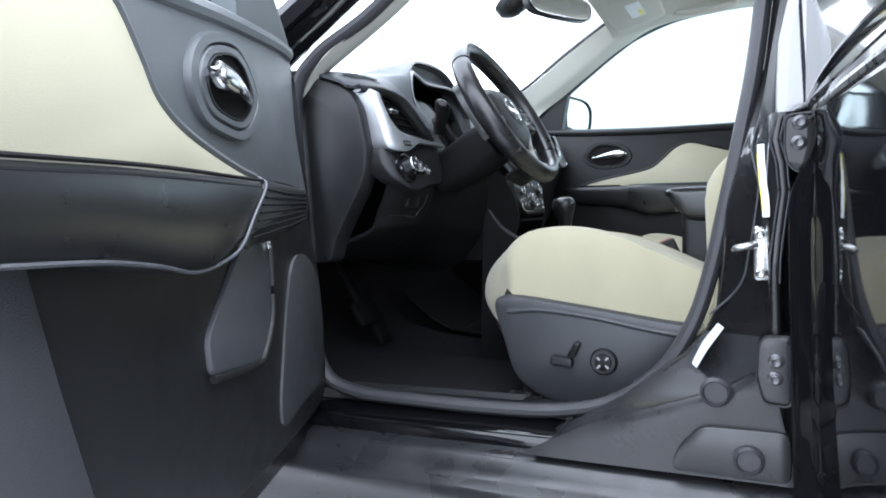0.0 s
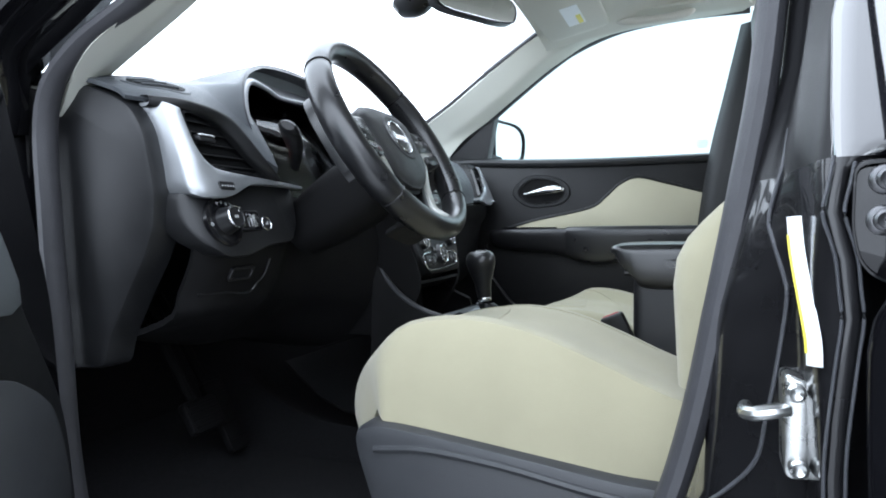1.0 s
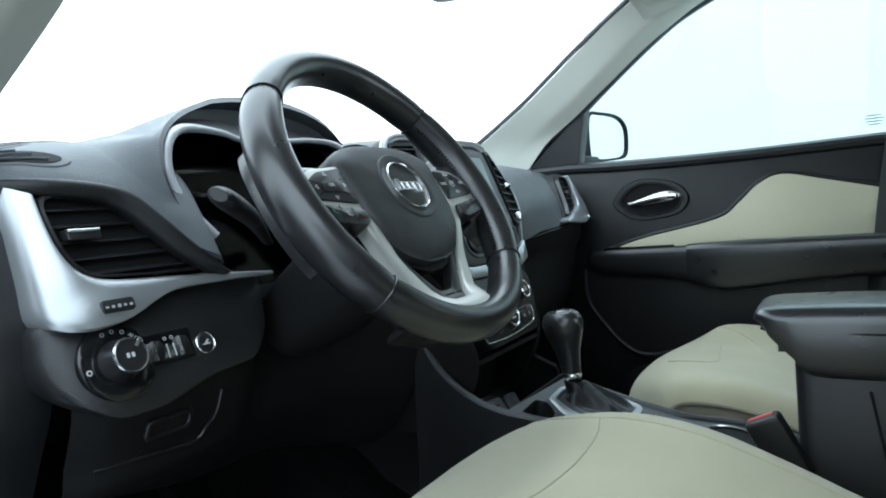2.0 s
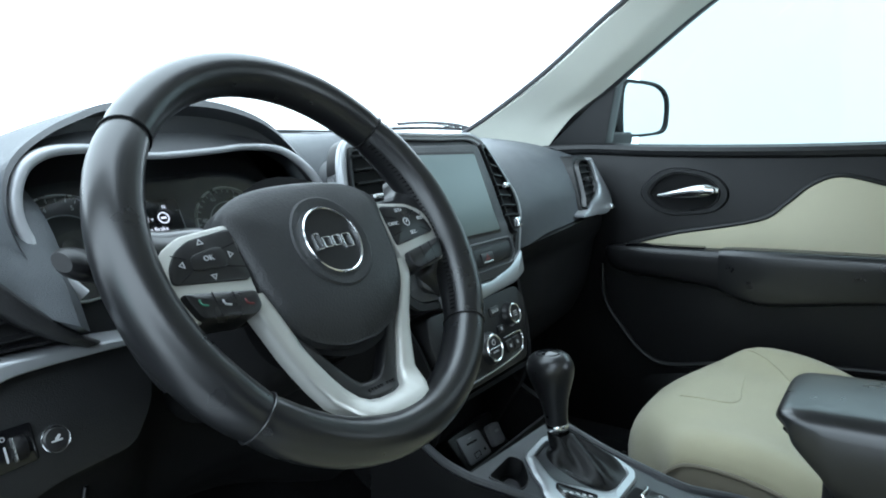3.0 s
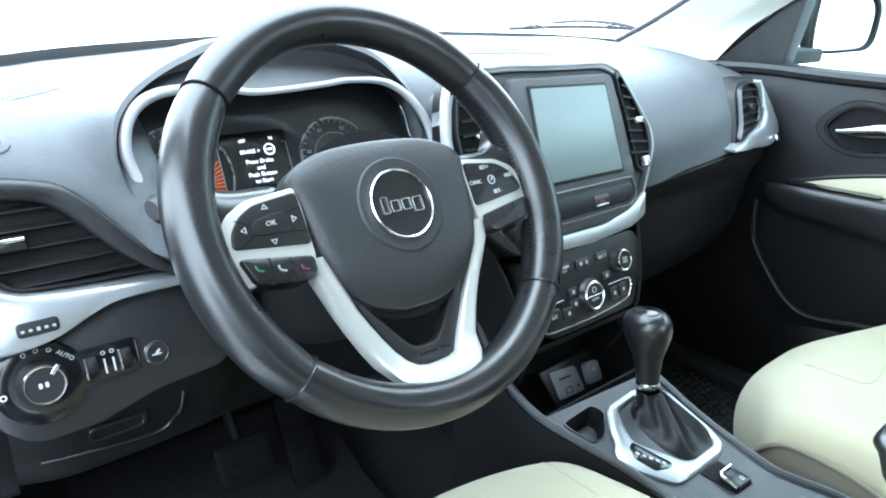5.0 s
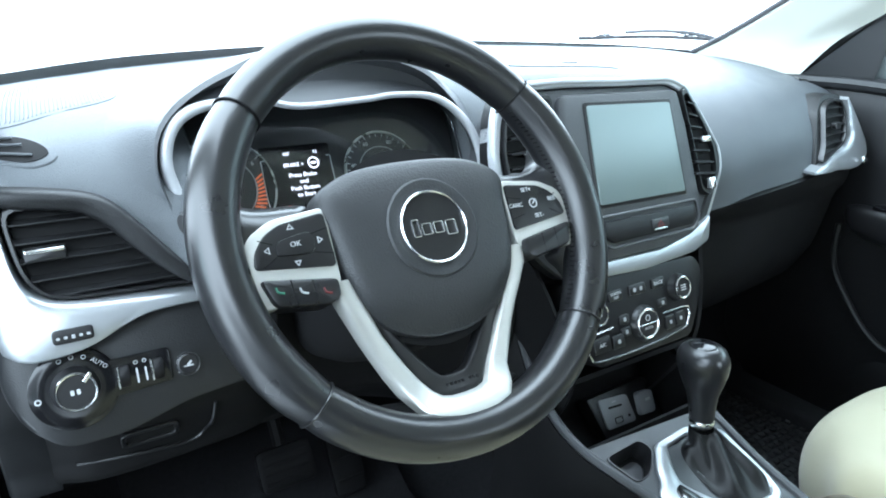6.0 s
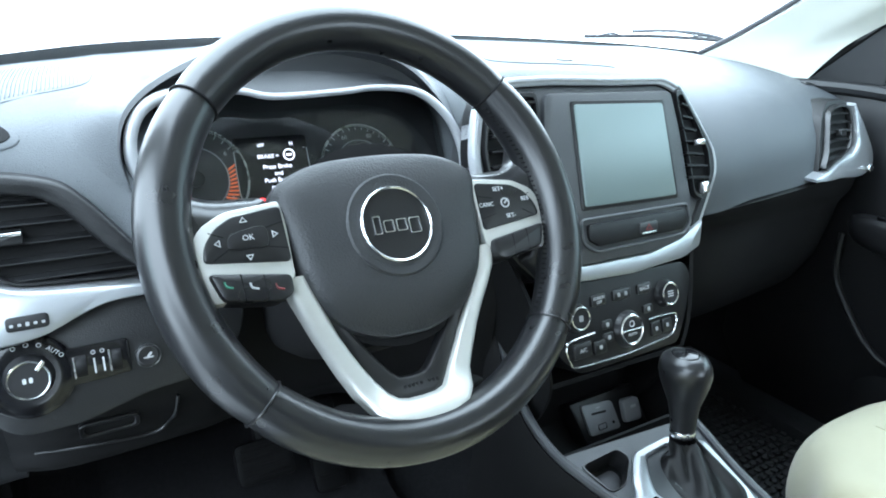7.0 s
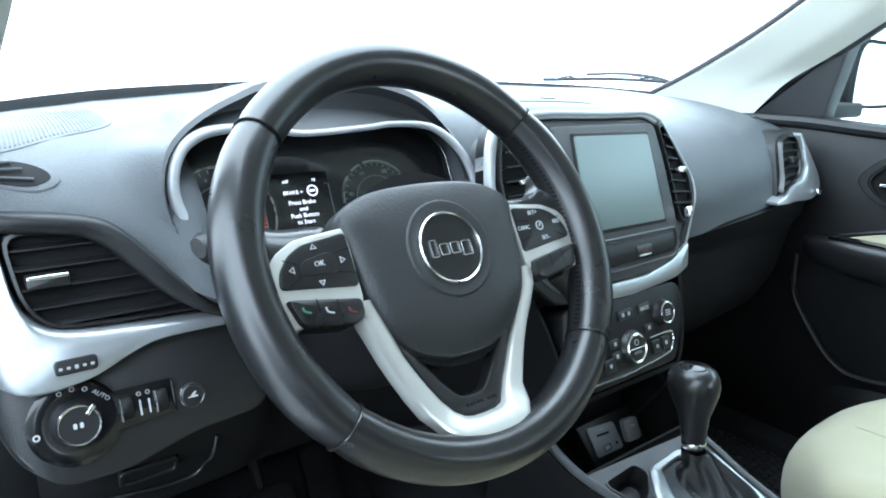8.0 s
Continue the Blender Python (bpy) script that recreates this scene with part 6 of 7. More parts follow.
# ---- seats ----
def seat(cx, dy, dz, w, name, label, driver):
    s = thing(name, (cx, -0.42 + dy, 0.50), label, "car seat")
    prof = [(-0.150, 0.672), (-0.136, 0.700), (-0.141, 0.735), (-0.166, 0.770), (-0.212, 0.799), (-0.280, 0.815), (-0.36, 0.822), (-0.44, 0.808), (-0.52, 0.775), (-0.60, 0.737), (-0.68, 0.712), (-0.74, 0.70)]
    keys = []
    for k, (y, z) in enumerate(prof):
        f = smooth_step((-0.13 - y) / 0.17)
        hw = w * (0.80 + 0.20 * smooth_step((-0.12 - y) / 0.11))
        back = 0.085 * (1 - f) * 1.0           # the front corners sweep back
        row = []
        for u in (-1.0, -0.985, -0.95, -0.86, -0.70, -0.5, -0.25, 0, 0.25, 0.5, 0.70, 0.86, 0.95, 0.985, 1.0):
            a = abs(u)
            inner = u > 0 if driver else u < 0
            bol = (0.008 if inner else 0.024) * math.exp(-((a - 0.80) / 0.13) ** 2) * f
            drop = -0.13 * f * (max(0, (a - 0.55) / 0.45) ** 2.2 if inner and driver else max(0, (a - 0.93) / 0.07) ** 1.5 if inner else max(0, (a - 0.90) / 0.10) ** 1.6) - (0.03 * (1 - f)) * a ** 4
            row.append((cx + u * hw, y + dy - back * a ** 3, max(0.63, z + bol + drop - 0.010 * (1 - a) * f) + dz))
        keys.append(row)
    cushion = part("cushion", loft(grid(keys, 3, 3), thick=-0.01), FABRIC, s, "beige cloth seat cushion")
    # front skirt and piping
    edge = [(cx + u * w * (0.80 if abs(u) < 0.9 else 0.84), -0.152 + dy - 0.085 * abs(u) ** 3, 0.676 + dz) for u in (-1, -0.7, -0.35, 0, 0.35, 0.7, 1)]
    es = spline(edge, 5)
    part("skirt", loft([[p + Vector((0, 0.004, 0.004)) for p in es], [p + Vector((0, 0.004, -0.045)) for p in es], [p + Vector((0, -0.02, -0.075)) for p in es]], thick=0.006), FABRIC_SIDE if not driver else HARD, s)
    # curved stitched lines of the cushion's centre panel
    on_top = laid_on(cushion)
    seams = [[(-0.155, -0.20), (-0.13, -0.30), (-0.125, -0.42), (-0.13, -0.58)], [(0.155, -0.20), (0.13, -0.30), (0.125, -0.42), (0.13, -0.58)], [(-0.125, -0.33), (-0.06, -0.345), (0.06, -0.345), (0.125, -0.33)]]
    if not driver:
        seams = [[(-0.047, -0.205), (-0.048, -0.235), (-0.042, -0.279), (-0.014, -0.291), (0.04, -0.284), (0.095, -0.279)], [(0.188, -0.262), (0.160, -0.305), (0.122, -0.342), (0.075, -0.370)]]
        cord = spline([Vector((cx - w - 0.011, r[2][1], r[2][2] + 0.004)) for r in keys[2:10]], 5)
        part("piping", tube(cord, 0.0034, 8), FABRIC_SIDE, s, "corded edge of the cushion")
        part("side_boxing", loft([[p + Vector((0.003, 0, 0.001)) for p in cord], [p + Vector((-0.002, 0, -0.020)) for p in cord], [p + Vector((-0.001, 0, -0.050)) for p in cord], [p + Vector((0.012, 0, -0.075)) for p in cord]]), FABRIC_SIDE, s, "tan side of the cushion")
    for pts in seams:
        part("stitched_seam", tube([on_top(Vector((cx + p.x, p.y + dy, 0.0002))) for p in spline([(a, b, 0) for a, b in pts], 6)], 0.0012, 6), FABRIC, s)
    # backrest with side bolsters
    rows = []
    for h in (0.0, 0.06, 0.14, 0.19, 0.24, 0.34, 0.44, 0.54, 0.62):
        y0, z0 = -0.685 + dy - 0.30 * h - 0.60 * max(0, h - 0.17), 0.775 + h + dz
        hw = w * (0.98 + 0.03 * math.sin(h * 5) - 0.20 * smooth_step((h - 0.40) / 0.25))
        row = []
        for u, fwd in ((-1.0, -0.06), (-1.0, 0.00), (-0.985, 0.040), (-0.92, 0.064), (-0.82, 0.066), (-0.66, 0.038), (-0.45, 0.012), (-0.2, 0.004), (0, 0.0), (0.2, 0.004), (0.45, 0.012), (0.66, 0.038), (0.82, 0.066), (0.92, 0.064), (0.985, 0.040), (1.0, 0.0), (1.0, -0.06)):
            k = float(np.interp(h, [0, 0.06, 0.14, 0.19, 0.24, 0.34, 0.44, 0.62], [0.65, 0.92, 1.22, 1.02, 0.80, 0.62, 0.5, 0.4])) * (0.5 if (u > 0) == driver and abs(u) > 0.3 else 1)
            row.append((cx + u * hw, y0 + (fwd * k if fwd > 0 else fwd) - (0.03 if h > 0.60 else 0), z0))
        rows.append(row)
    b = part("backrest", loft(grid(rows, 3, 3), thick=-0.02), FABRIC, s, "beige cloth backrest with side bolsters")
    part("bolster_seam", tube(spline([Vector((cx - w * 0.70 * (1 if driver else -1), -0.685 + dy - 0.30 * h + 0.062, 0.775 + h + dz)) for h in (0.02, 0.08, 0.14)], 6), 0.0014, 6), FABRIC_SIDE, b)
    part("back_shell", box(cx - w * 0.9, cx + w * 0.9, -0.80 + dy, -0.74 + dy, 0.62, 1.30, 0.03, 0.01), HARD, s)
    part("headrest", dome([Vector(p[:2]) for p in spline([(-0.13, -0.09, 0), (0.13, -0.09, 0), (0.125, 0.08, 0), (0, 0.10, 0), (-0.125, 0.08, 0)], 6, True)], 0.0, 0.06, axes((cx, -0.90 + dy, 1.50 + dz), (1, 0, 0), (0, 0.2, 1)), 6), FABRIC, s)
    for sx in (-0.06, 0.06):
        part("headrest_post", tube([(cx + sx, -0.885 + dy, 1.37 + dz), (cx + sx, -0.905 + dy, 1.46 + dz)], 0.006, 10), CHROME, s)
    part("seat_base", box(cx - w * 0.80, cx + w * 0.80, -0.66 + dy, -0.24 + dy, 0.49, 0.66 + dz, 0.02, 0.004), HARD, s)
    return s


ds = seat(-0.371, 0.0, 0.0, 0.232, "driver_seat", "beige cloth driver's seat with charcoal power-adjust side panel", True)
# side shield with the power switches
SH = [Vector(p[:2]) for p in spline([(0.218, 0.700, 0), (0.236, 0.625, 0), (0.262, 0.552, 0), (0.33, 0.512, 0), (0.43, 0.506, 0), (0.52, 0.550, 0), (0.575, 0.625, 0), (0.62, 0.665, 0), (0.55, 0.676, 0), (0.42, 0.698, 0), (0.30, 0.716, 0), (0.245, 0.719, 0)], 5, True)]
HM = axes((-0.598, 0, 0), (0, -1, 0), (0, 0, 1))
sh = part("side_shield", prism(SH, 0.030, HM, 0.014, base=-0.02), CONSOLE, ds, "charcoal plastic side shield")
part("shield_ridge", tube(spline([HM @ Vector((a, b, 0.028)) for a, b in ((0.250, 0.688), (0.32, 0.692), (0.42, 0.680), (0.52, 0.660), (0.60, 0.648))], 5), 0.006, 8), CONSOLE, sh)
part("shield_lip", tube(spline([HM @ Vector((a, b, 0.024)) for a, b in ((0.285, 0.555), (0.34, 0.532), (0.43, 0.528), (0.50, 0.552), (0.555, 0.61))], 5), 0.005, 8), CONSOLE, sh)
part("slide_switch", prism(rounded([(0.336, 0.588), (0.380, 0.583), (0.380, 0.602), (0.338, 0.606)], 0.006), 0.046, HM, 0.004, base=0.026), SATIN, sh, "seat slide switch")
part("recline_switch", prism(rounded([(0.368, 0.602), (0.384, 0.602), (0.398, 0.632), (0.386, 0.634)], 0.005), 0.046, HM, 0.004, base=0.026), SATIN, sh, "seat recline switch")
lm = part("lumbar_knob", lathe([(0.026, 0.022), (0.026, 0.032), (0.022, 0.038), (0.016, 0.038)], at(HM, 0.438, 0.597), 36), SATIN, sh, "round lumbar switch")
part("knob_face", lathe([(0.0165, 0.036), (0.015, 0.042), (0.010, 0.043)], at(HM, 0.438, 0.597), 24), HARD, lm)
for a in (45, 135, 225, 315):
    part("knob_notch", prism(rect(0.004, 0.008, 0.001), 0.0435, at(HM, 0.438 + 0.011 * math.cos(radians(a)), 0.597 + 0.011 * math.sin(radians(a)), 0, a - 90), 0.0005, base=0.038), GREYPRINT, lm)
part("seat_rail", box(-0.585, -0.545, -0.62, -0.22, 0.475, 0.505, 0.004, 0.002), STEEL, ds)
raked(ds, SEATRAKE)
ps = seat(0.358, -0.078, -0.042, 0.238, "passenger_seat", "beige cloth passenger seat with tan lower skirt", False)
raked(ps, Matrix(((1, 0, 0, 0), (0, 1, 0, 0), (0, 0.17, 1, 0.063), (0, 0, 0, 1))))
bk = thing("belt_buckle", (-0.10, -0.54, 0.60), "black seat belt buckle with a red release button", "seat belt")
BK = axes((-0.120, -0.523, 0.750), (0, -0.88, 0.47), (0, 0.46, 0.89))
part("buckle_body", prism(rounded([(-0.019, 0.0), (0.020, 0.0), (0.022, 0.076), (-0.019, 0.080)], 0.006), 0.012, BK, 0.004, base=-0.012), HARD, bk)
part("release_button", prism(rect(0.030, 0.003, 0.0012), 0.002, BK @ pose(0.001, 0.0785, 0, 0, 0, -4), 0.001, base=-0.003), REDPLASTIC, bk)
part("buckle_stalk", tube([(-0.10, -0.56, 0.60), (-0.119, -0.525, 0.755)], 0.012, 10, flat=0.4), HARD, bk)


# ---- passenger door ----
PM = axes((0.672, 0, 0), (0, -1, 0), (0, 0, 1))     # x backwards, y up, z out of the door skin


_flip = PM @ Vector((0, 0, 1)) - PM @ Vector((0, 0, 0))
CABIN = axes((0.672, 0, 0), (0, 1, 0), (0, 0, 1)) if _flip.x > 0 else PM


def pd(pts):
    """Outline of (y, z) pairs in the frame of the passenger's door."""
    s = 1 if CABIN is not PM else -1
    return [Vector((s * y, z)) for y, z in pts]


pdoor = thing("passenger_door", (0.70, -0.3, 0.5), "closed black passenger door with beige insert and chrome handle", "car door")
part("door_panel", prism(rounded(pd([(0.20, 1.165), (0.05, 1.168), (-0.12, 1.160), (-0.38, 1.156), (-0.72, 1.160), (-0.72, 0.50), (0.12, 0.50), (0.20, 0.60)]), 0.02), 0.006, CABIN, 0.005, base=-0.06), HARD, pdoor, "black moulded door panel")
part("belt_roll", tube(spline([(0.668, 0.18, 1.160), (0.668, 0.03, 1.163), (0.668, -0.12, 1.156), (0.668, -0.38, 1.151), (0.668, -0.72, 1.154)], 5), 0.014, 10), SOFT, pdoor)
BEIGE = [Vector((p.x, p.y)) for p in spline([(-0.03, 0.930, 0), (-0.045, 0.940, 0), (-0.11, 0.962, 0), (-0.18, 0.981, 0), (-0.33, 1.013, 0), (-0.38, 1.048, 0), (-0.42, 1.084, 0), (-0.47, 1.102, 0), (-0.55, 1.083, 0), (-0.66, 1.053, 0)], 5)] + [Vector(p) for p in ((-0.66, 0.93), (-0.25, 0.925), (-0.08, 0.923), (-0.035, 0.920))]
part("beige_insert", prism(pd(BEIGE), 0.013, CABIN, 0.004, base=0.0), VINYL, pdoor, "beige vinyl door insert")
part("insert_edge", tube([CABIN @ Vector((*pd([(p.x, p.y + 0.003)])[0], 0.010)) for p in BEIGE[:46]], 0.0045, 8), SOFT, pdoor)


def arm_row(y, xin, zt, zb):
    """One section of the armrest, from the door panel out and round to its underside."""
    return [Vector(p) for p in ((0.668, y, zt - 0.002), (xin + 0.014, y, zt), (xin + 0.005, y, zt - 0.003), (xin, y, zt - 0.013), (xin + 0.002, y, (zt + zb) / 2), (xin + 0.008, y, zb + 0.012), (xin + 0.024, y, zb + 0.001), (0.668, y, zb))]


ar = part("armrest", loft(grid([arm_row(*r) for r in ((-0.016, 0.656, 0.938, 0.918), (-0.022, 0.638, 0.946, 0.906), (-0.045, 0.621, 0.951, 0.896), (-0.10, 0.612, 0.954, 0.888), (-0.18, 0.610, 0.955, 0.884), (-0.270, 0.609, 0.956, 0.872))], 3, 2), closed=True, cap=True), SATIN, pdoor, "black door armrest with switches", angle=50)
part("arm_pad", loft(grid([arm_row(*r) for r in ((-0.271, 0.610, 0.957, 0.872), (-0.276, 0.606, 0.960, 0.868), (-0.34, 0.603, 0.962, 0.850), (-0.42, 0.603, 0.963, 0.856), (-0.54, 0.603, 0.964, 0.872), (-0.68, 0.603, 0.964, 0.88))], 3, 2), closed=True, cap=True), LEATHER, ar, "padded black armrest", angle=50)
part("switch_plate", prism(rect(0.165, 0.026, 0.008), 0.0022, axes((0.636, -0.155, 0.9548), (0, -1, 0.006), (-1, 0, 0.0)), 0.001, base=-0.004), GLOSSY, ar)
part("window_switch", prism(rect(0.024, 0.011, 0.003), 0.007, axes((0.636, -0.185, 0.9548), (0, -1, 0.0), (-1, 0, 0.0)), 0.002, base=0.0), STEEL, ar)
part("lock_switch", prism(rect(0.014, 0.010, 0.003), 0.005, axes((0.636, -0.212, 0.9548), (0, -1, 0.0), (-1, 0, 0.0)), 0.002, base=0.0), SATIN, ar)
part("pocket_rim", tube(spline([(0.655, -0.010, 0.905), (0.652, -0.018, 0.826), (0.65, -0.058, 0.765), (0.65, -0.107, 0.712), (0.65, -0.162, 0.692), (0.65, -0.28, 0.712), (0.65, -0.45, 0.735), (0.65, -0.66, 0.75)], 6), 0.006, 8), HARD, pdoor)
part("lower_bulge", dome([Vector(p[:2]) for p in spline([(*q, 0) for q in pd([(-0.10, 0.66), (-0.45, 0.70), (-0.66, 0.72), (-0.68, 0.56), (-0.35, 0.55), (-0.10, 0.56)])], 4, True)], 0.0, 0.03, CABIN, 5), HARD, pdoor)


def handle_set(parent, m, flip, rim=SOFT, girth=1.0):
    """Pull handle in its oval bowl, in a frame with x backwards, y up, z into the cabin."""
    def q(pts):
        return [(flip * a, b) for a, b in pts]
    bowl_o = [p.xy for p in spline([(*c, 0) for c in q([(0.092, 1.066), (0.118, 1.102), (0.155, 1.119), (0.200, 1.117), (0.245, 1.104), (0.270, 1.080), (0.272, 1.054), (0.248, 1.030), (0.200, 1.021), (0.155, 1.020), (0.118, 1.034)])], 5, True)]
    cen = sum(bowl_o, Vector((0, 0))) / len(bowl_o)
    bowl_i = [cen + (p - cen) * 0.78 for p in bowl_o]
    b = part("handle_bowl", band(bowl_o, bowl_i, 0.013, m, base=0.0, bev=0.006), rim, parent, "black oval bowl round the handle")
    part("bowl_floor", prism(bowl_i, 0.008, m, 0.0, base=0.004), DEEP, b)
    part("bowl_ring", band([cen + (p - cen) * 0.80 for p in bowl_o], [cen + (p - cen) * 0.755 for p in bowl_o], 0.0145, m, base=0.008, bev=0.002), SATIN, b)
    h = part("pull_handle", tube(spline([m @ Vector((flip * (0.19 + (a - 0.19) * (0.5 + 0.5 * girth)), z, d)) for a, z, d in ((0.122, 1.060, 0.012), (0.150, 1.063, 0.019), (0.185, 1.068, 0.024), (0.215, 1.072, 0.025), (0.242, 1.074, 0.023), (0.264, 1.073, 0.016))], 5),
             [girth * 0.0060 + girth * 0.0115 * smooth_step(i / 15) - girth * 0.0085 * smooth_step((i - 19) / 6) for i in range(26)], 14, flat=0.55, up=(1, 0, 0)), CHROME, b, "chrome pull handle")
    part("lock_knob", prism(rect(0.024, 0.012, 0.005), 0.036, m @ pose(flip * 0.240, 1.073, 0), 0.004, base=0.026), CHROME, b)
    return b


handle_set(pdoor, CABIN, -1 if CABIN is not PM else 1, girth=0.72)
pw = solid("window_2", loft([[(0.69, 0.10, 1.18), (0.69, -0.3, 1.18), (0.69, -0.80, 1.18)], [(0.675, 0.03, 1.29), (0.672, -0.3, 1.36), (0.670, -0.80, 1.36)], [(0.652, -0.16, 1.425), (0.640, -0.40, 1.545), (0.625, -0.80, 1.565)]]), SIDEGLASS, "lightly green-tinted passenger window", "car window", kind="structure")
pw.visible_shadow = False
for i, w in enumerate((0.026, 0.034, 0.030, 0.022)):
    part("window_etching", prism(rect(w, 0.0022, 0.0008), 0.0006, axes((0.680, -0.644, 1.221 - 0.0062 * i), (0, -1, 0), (-0.11, 0, 1)), 0.0), GREYPRINT, pw)
# sail panel and window frame
part("sail_panel", prism(rounded(pd([(0.130, 1.170), (0.078, 1.238), (0.005, 1.290), (-0.040, 1.318), (-0.012, 1.170)]), 0.006), 0.012, CABIN, 0.005, base=-0.03), SOFT, pdoor, "black sail panel at the mirror")
part("window_frame", tube(spline([(0.690, 0.13, 1.163), (0.682, 0.063, 1.245), (0.668, -0.02, 1.302), (0.655, -0.10, 1.360), (0.650, -0.21, 1.440), (0.640, -0.30, 1.490), (0.630, -0.43, 1.531), (0.62, -0.60, 1.546), (0.612, -0.76, 1.545)], 6), 0.016, 10), RUBBER, pdoor)
raked(pdoor, Matrix.Translation((0, 0, 0.017)))
bp = thing("passenger_pillar", (0.66, -0.70, 0.5), "charcoal trimmed door pillar beside the passenger's window", "pillar trim", kind="structure")
part("pillar_cover", loft(grid([[(0.655, -0.612 - 0.12 * max(0, z - 0.8) - 0.10 * max(0, z - 1.13), z), (0.625, -0.650 - 0.12 * max(0, z - 0.8) - 0.10 * max(0, z - 1.13), z), (0.62, -0.78 - 0.1 * max(0, z - 0.8), z), (0.66, -0.86 - 0.1 * max(0, z - 0.8), z)] for z in (0.5, 0.75, 0.95, 1.17, 1.35, 1.53)], 3, 3), thick=-0.01), SOFT, bp)

# ---- driver's door, wide open ----
DD, DN = Vector((-0.941, -0.339, 0)), Vector((0.339, -0.941, 0))
DM = axes((-1.060, -0.036, 0), DD, (0, 0, 1))         # x out along the door, y up
if (DM @ Vector((0, 0, 1)) - DM @ Vector((0, 0, 0))).dot(DN) < 0:
    DM = DM @ Matrix.Diagonal((1, 1, -1, 1))
DM = DM @ Matrix(((0.85, 0.058, 0, -0.016), (0, 0.895, 0, 0.096), (0, 0, 0.9, 0), (0, 0, 0, 1)))
ddoor = thing("driver_door", (-1.1, 0.0, 0.45), "open black driver's door with beige insert, armrest and map pocket", "car door")
part("door_skin", prism(rounded([(-0.40, 0.43), (0.78, 0.42), (0.80, 0.75), (0.78, 1.16), (-0.30, 1.20), (-0.38, 0.9)], 0.05), -0.015, DM, 0.01, base=-0.16), PAINT, ddoor, "glossy black painted outer door")
part("door_panel", prism([Vector(p[:2]) for p in spline([(-0.365, 0.525, 0), (-0.368, 0.65, 0), (-0.350, 0.77, 0), (-0.285, 0.90, 0), (-0.225, 1.05, 0), (-0.205, 1.188, 0), (-0.15, 1.197, 0), (0.1, 1.182, 0), (0.35, 1.160, 0), (0.62, 1.155, 0), (0.655, 1.10, 0), (0.655, 0.80, 0), (0.645, 0.60, 0), (0.58, 0.50, 0), (0.2, 0.485, 0), (-0.25, 0.488, 0)], 4, True)], 0.004, DM, 0.006, base=-0.03), SOFT, ddoor, "black moulded door panel")
# Upper zone of the panel laid over in lighter colour, for light on it.
part("upper_trim", prism([Vector(p[:2]) for p in spline([(-0.278, 0.905, 0), (-0.222, 1.05, 0), (-0.203, 1.185, 0), (-0.15, 1.194, 0), (0.1, 1.180, 0), (0.35, 1.158, 0), (0.62, 1.153, 0), (0.65, 1.10, 0), (0.65, 0.93, 0), (0.3, 0.93, 0), (0.0, 0.925, 0), (-0.15, 0.905, 0)], 4, True)], 0.007, DM, 0.003, base=0.0), DOORSHEEN, ddoor, "charcoal upper door panel lightened for the sheen on it")
part("end_trim", prism(rounded([(0.552, 0.875), (0.524, 0.764), (0.486, 0.636), (0.455, 0.505), (0.648, 0.52), (0.655, 0.875)], 0.006), 0.012, DM, 0.003, base=0.0), GREYPLASTIC, ddoor, "dark grey end of the door trim")
part("door_shut_face", prism(rounded([(0.56, 0.45), (0.79, 0.45), (0.80, 0.75), (0.78, 1.15), (0.60, 1.15), (0.62, 0.85)], 0.04), 0.0, DM, 0.006, base=-0.05), PAINT, ddoor)
part("door_trim_edge", tube(spline([DM @ Vector((a, b, 0.0)) for a, b in ((0.655, 1.12), (0.66, 0.95), (0.655, 0.80), (0.645, 0.62), (0.60, 0.51), (0.50, 0.487))], 6), 0.012, 10), HARD, ddoor)
DBE = [Vector(p[:2]) for p in spline([(0.02, 0.958, 0), (0.11, 0.972, 0), (0.245, 1.004, 0), (0.315, 1.036, 0), (0.350, 1.078, 0), (0.400, 1.127, 0), (0.47, 1.130, 0), (0.62, 1.105, 0)], 5)] + [Vector((0.64, 1.06)), Vector((0.64, 0.92)), Vector((0.2, 0.92)), Vector((0.05, 0.945))]
part("beige_insert", prism(DBE, 0.016, DM, 0.005, base=0.0), VINYL, ddoor, "beige vinyl door insert")
part("insert_edge", tube([DM @ Vector((p.x, p.y + 0.004, 0.011)) for p in DBE[:36]], 0.006, 8), DOORSHEEN, ddoor)
DA = rounded([(-0.045, 0.944), (0.06, 0.950), (0.25, 0.955), (0.50, 0.958), (0.700, 0.955), (0.700, 0.880), (0.52, 0.872), (0.40, 0.850), (0.32, 0.846), (0.24, 0.865), (0.10, 0.872), (-0.02, 0.890), (-0.055, 0.91)], 0.015)
da = part("armrest", prism(DA, 0.072, DM, 0.016, base=0.0), LEATHER, ddoor, "padded black leather armrest")
part("arm_cap", prism(rounded([(-0.050, 0.945), (0.06, 0.951), (0.138, 0.956), (0.20, 0.905), (0.248, 0.864), (0.10, 0.868), (-0.02, 0.886), (-0.058, 0.91)], 0.010), 0.0745, DM, 0.012, base=0.03), SATIN, da, "ribbed black grip end of the armrest")
part("arm_piping", tube(spline([DM @ Vector((a, b, c)) for a, b, c in ((0.138, 0.957, 0.060), (0.145, 0.945, 0.073), (0.20, 0.905, 0.075), (0.248, 0.866, 0.073), (0.30, 0.850, 0.066), (0.36, 0.847, 0.064), (0.45, 0.862, 0.070), (0.55, 0.874, 0.073), (0.690, 0.882, 0.073))], 5), 0.0020, 8), LIGHTGREY, da)
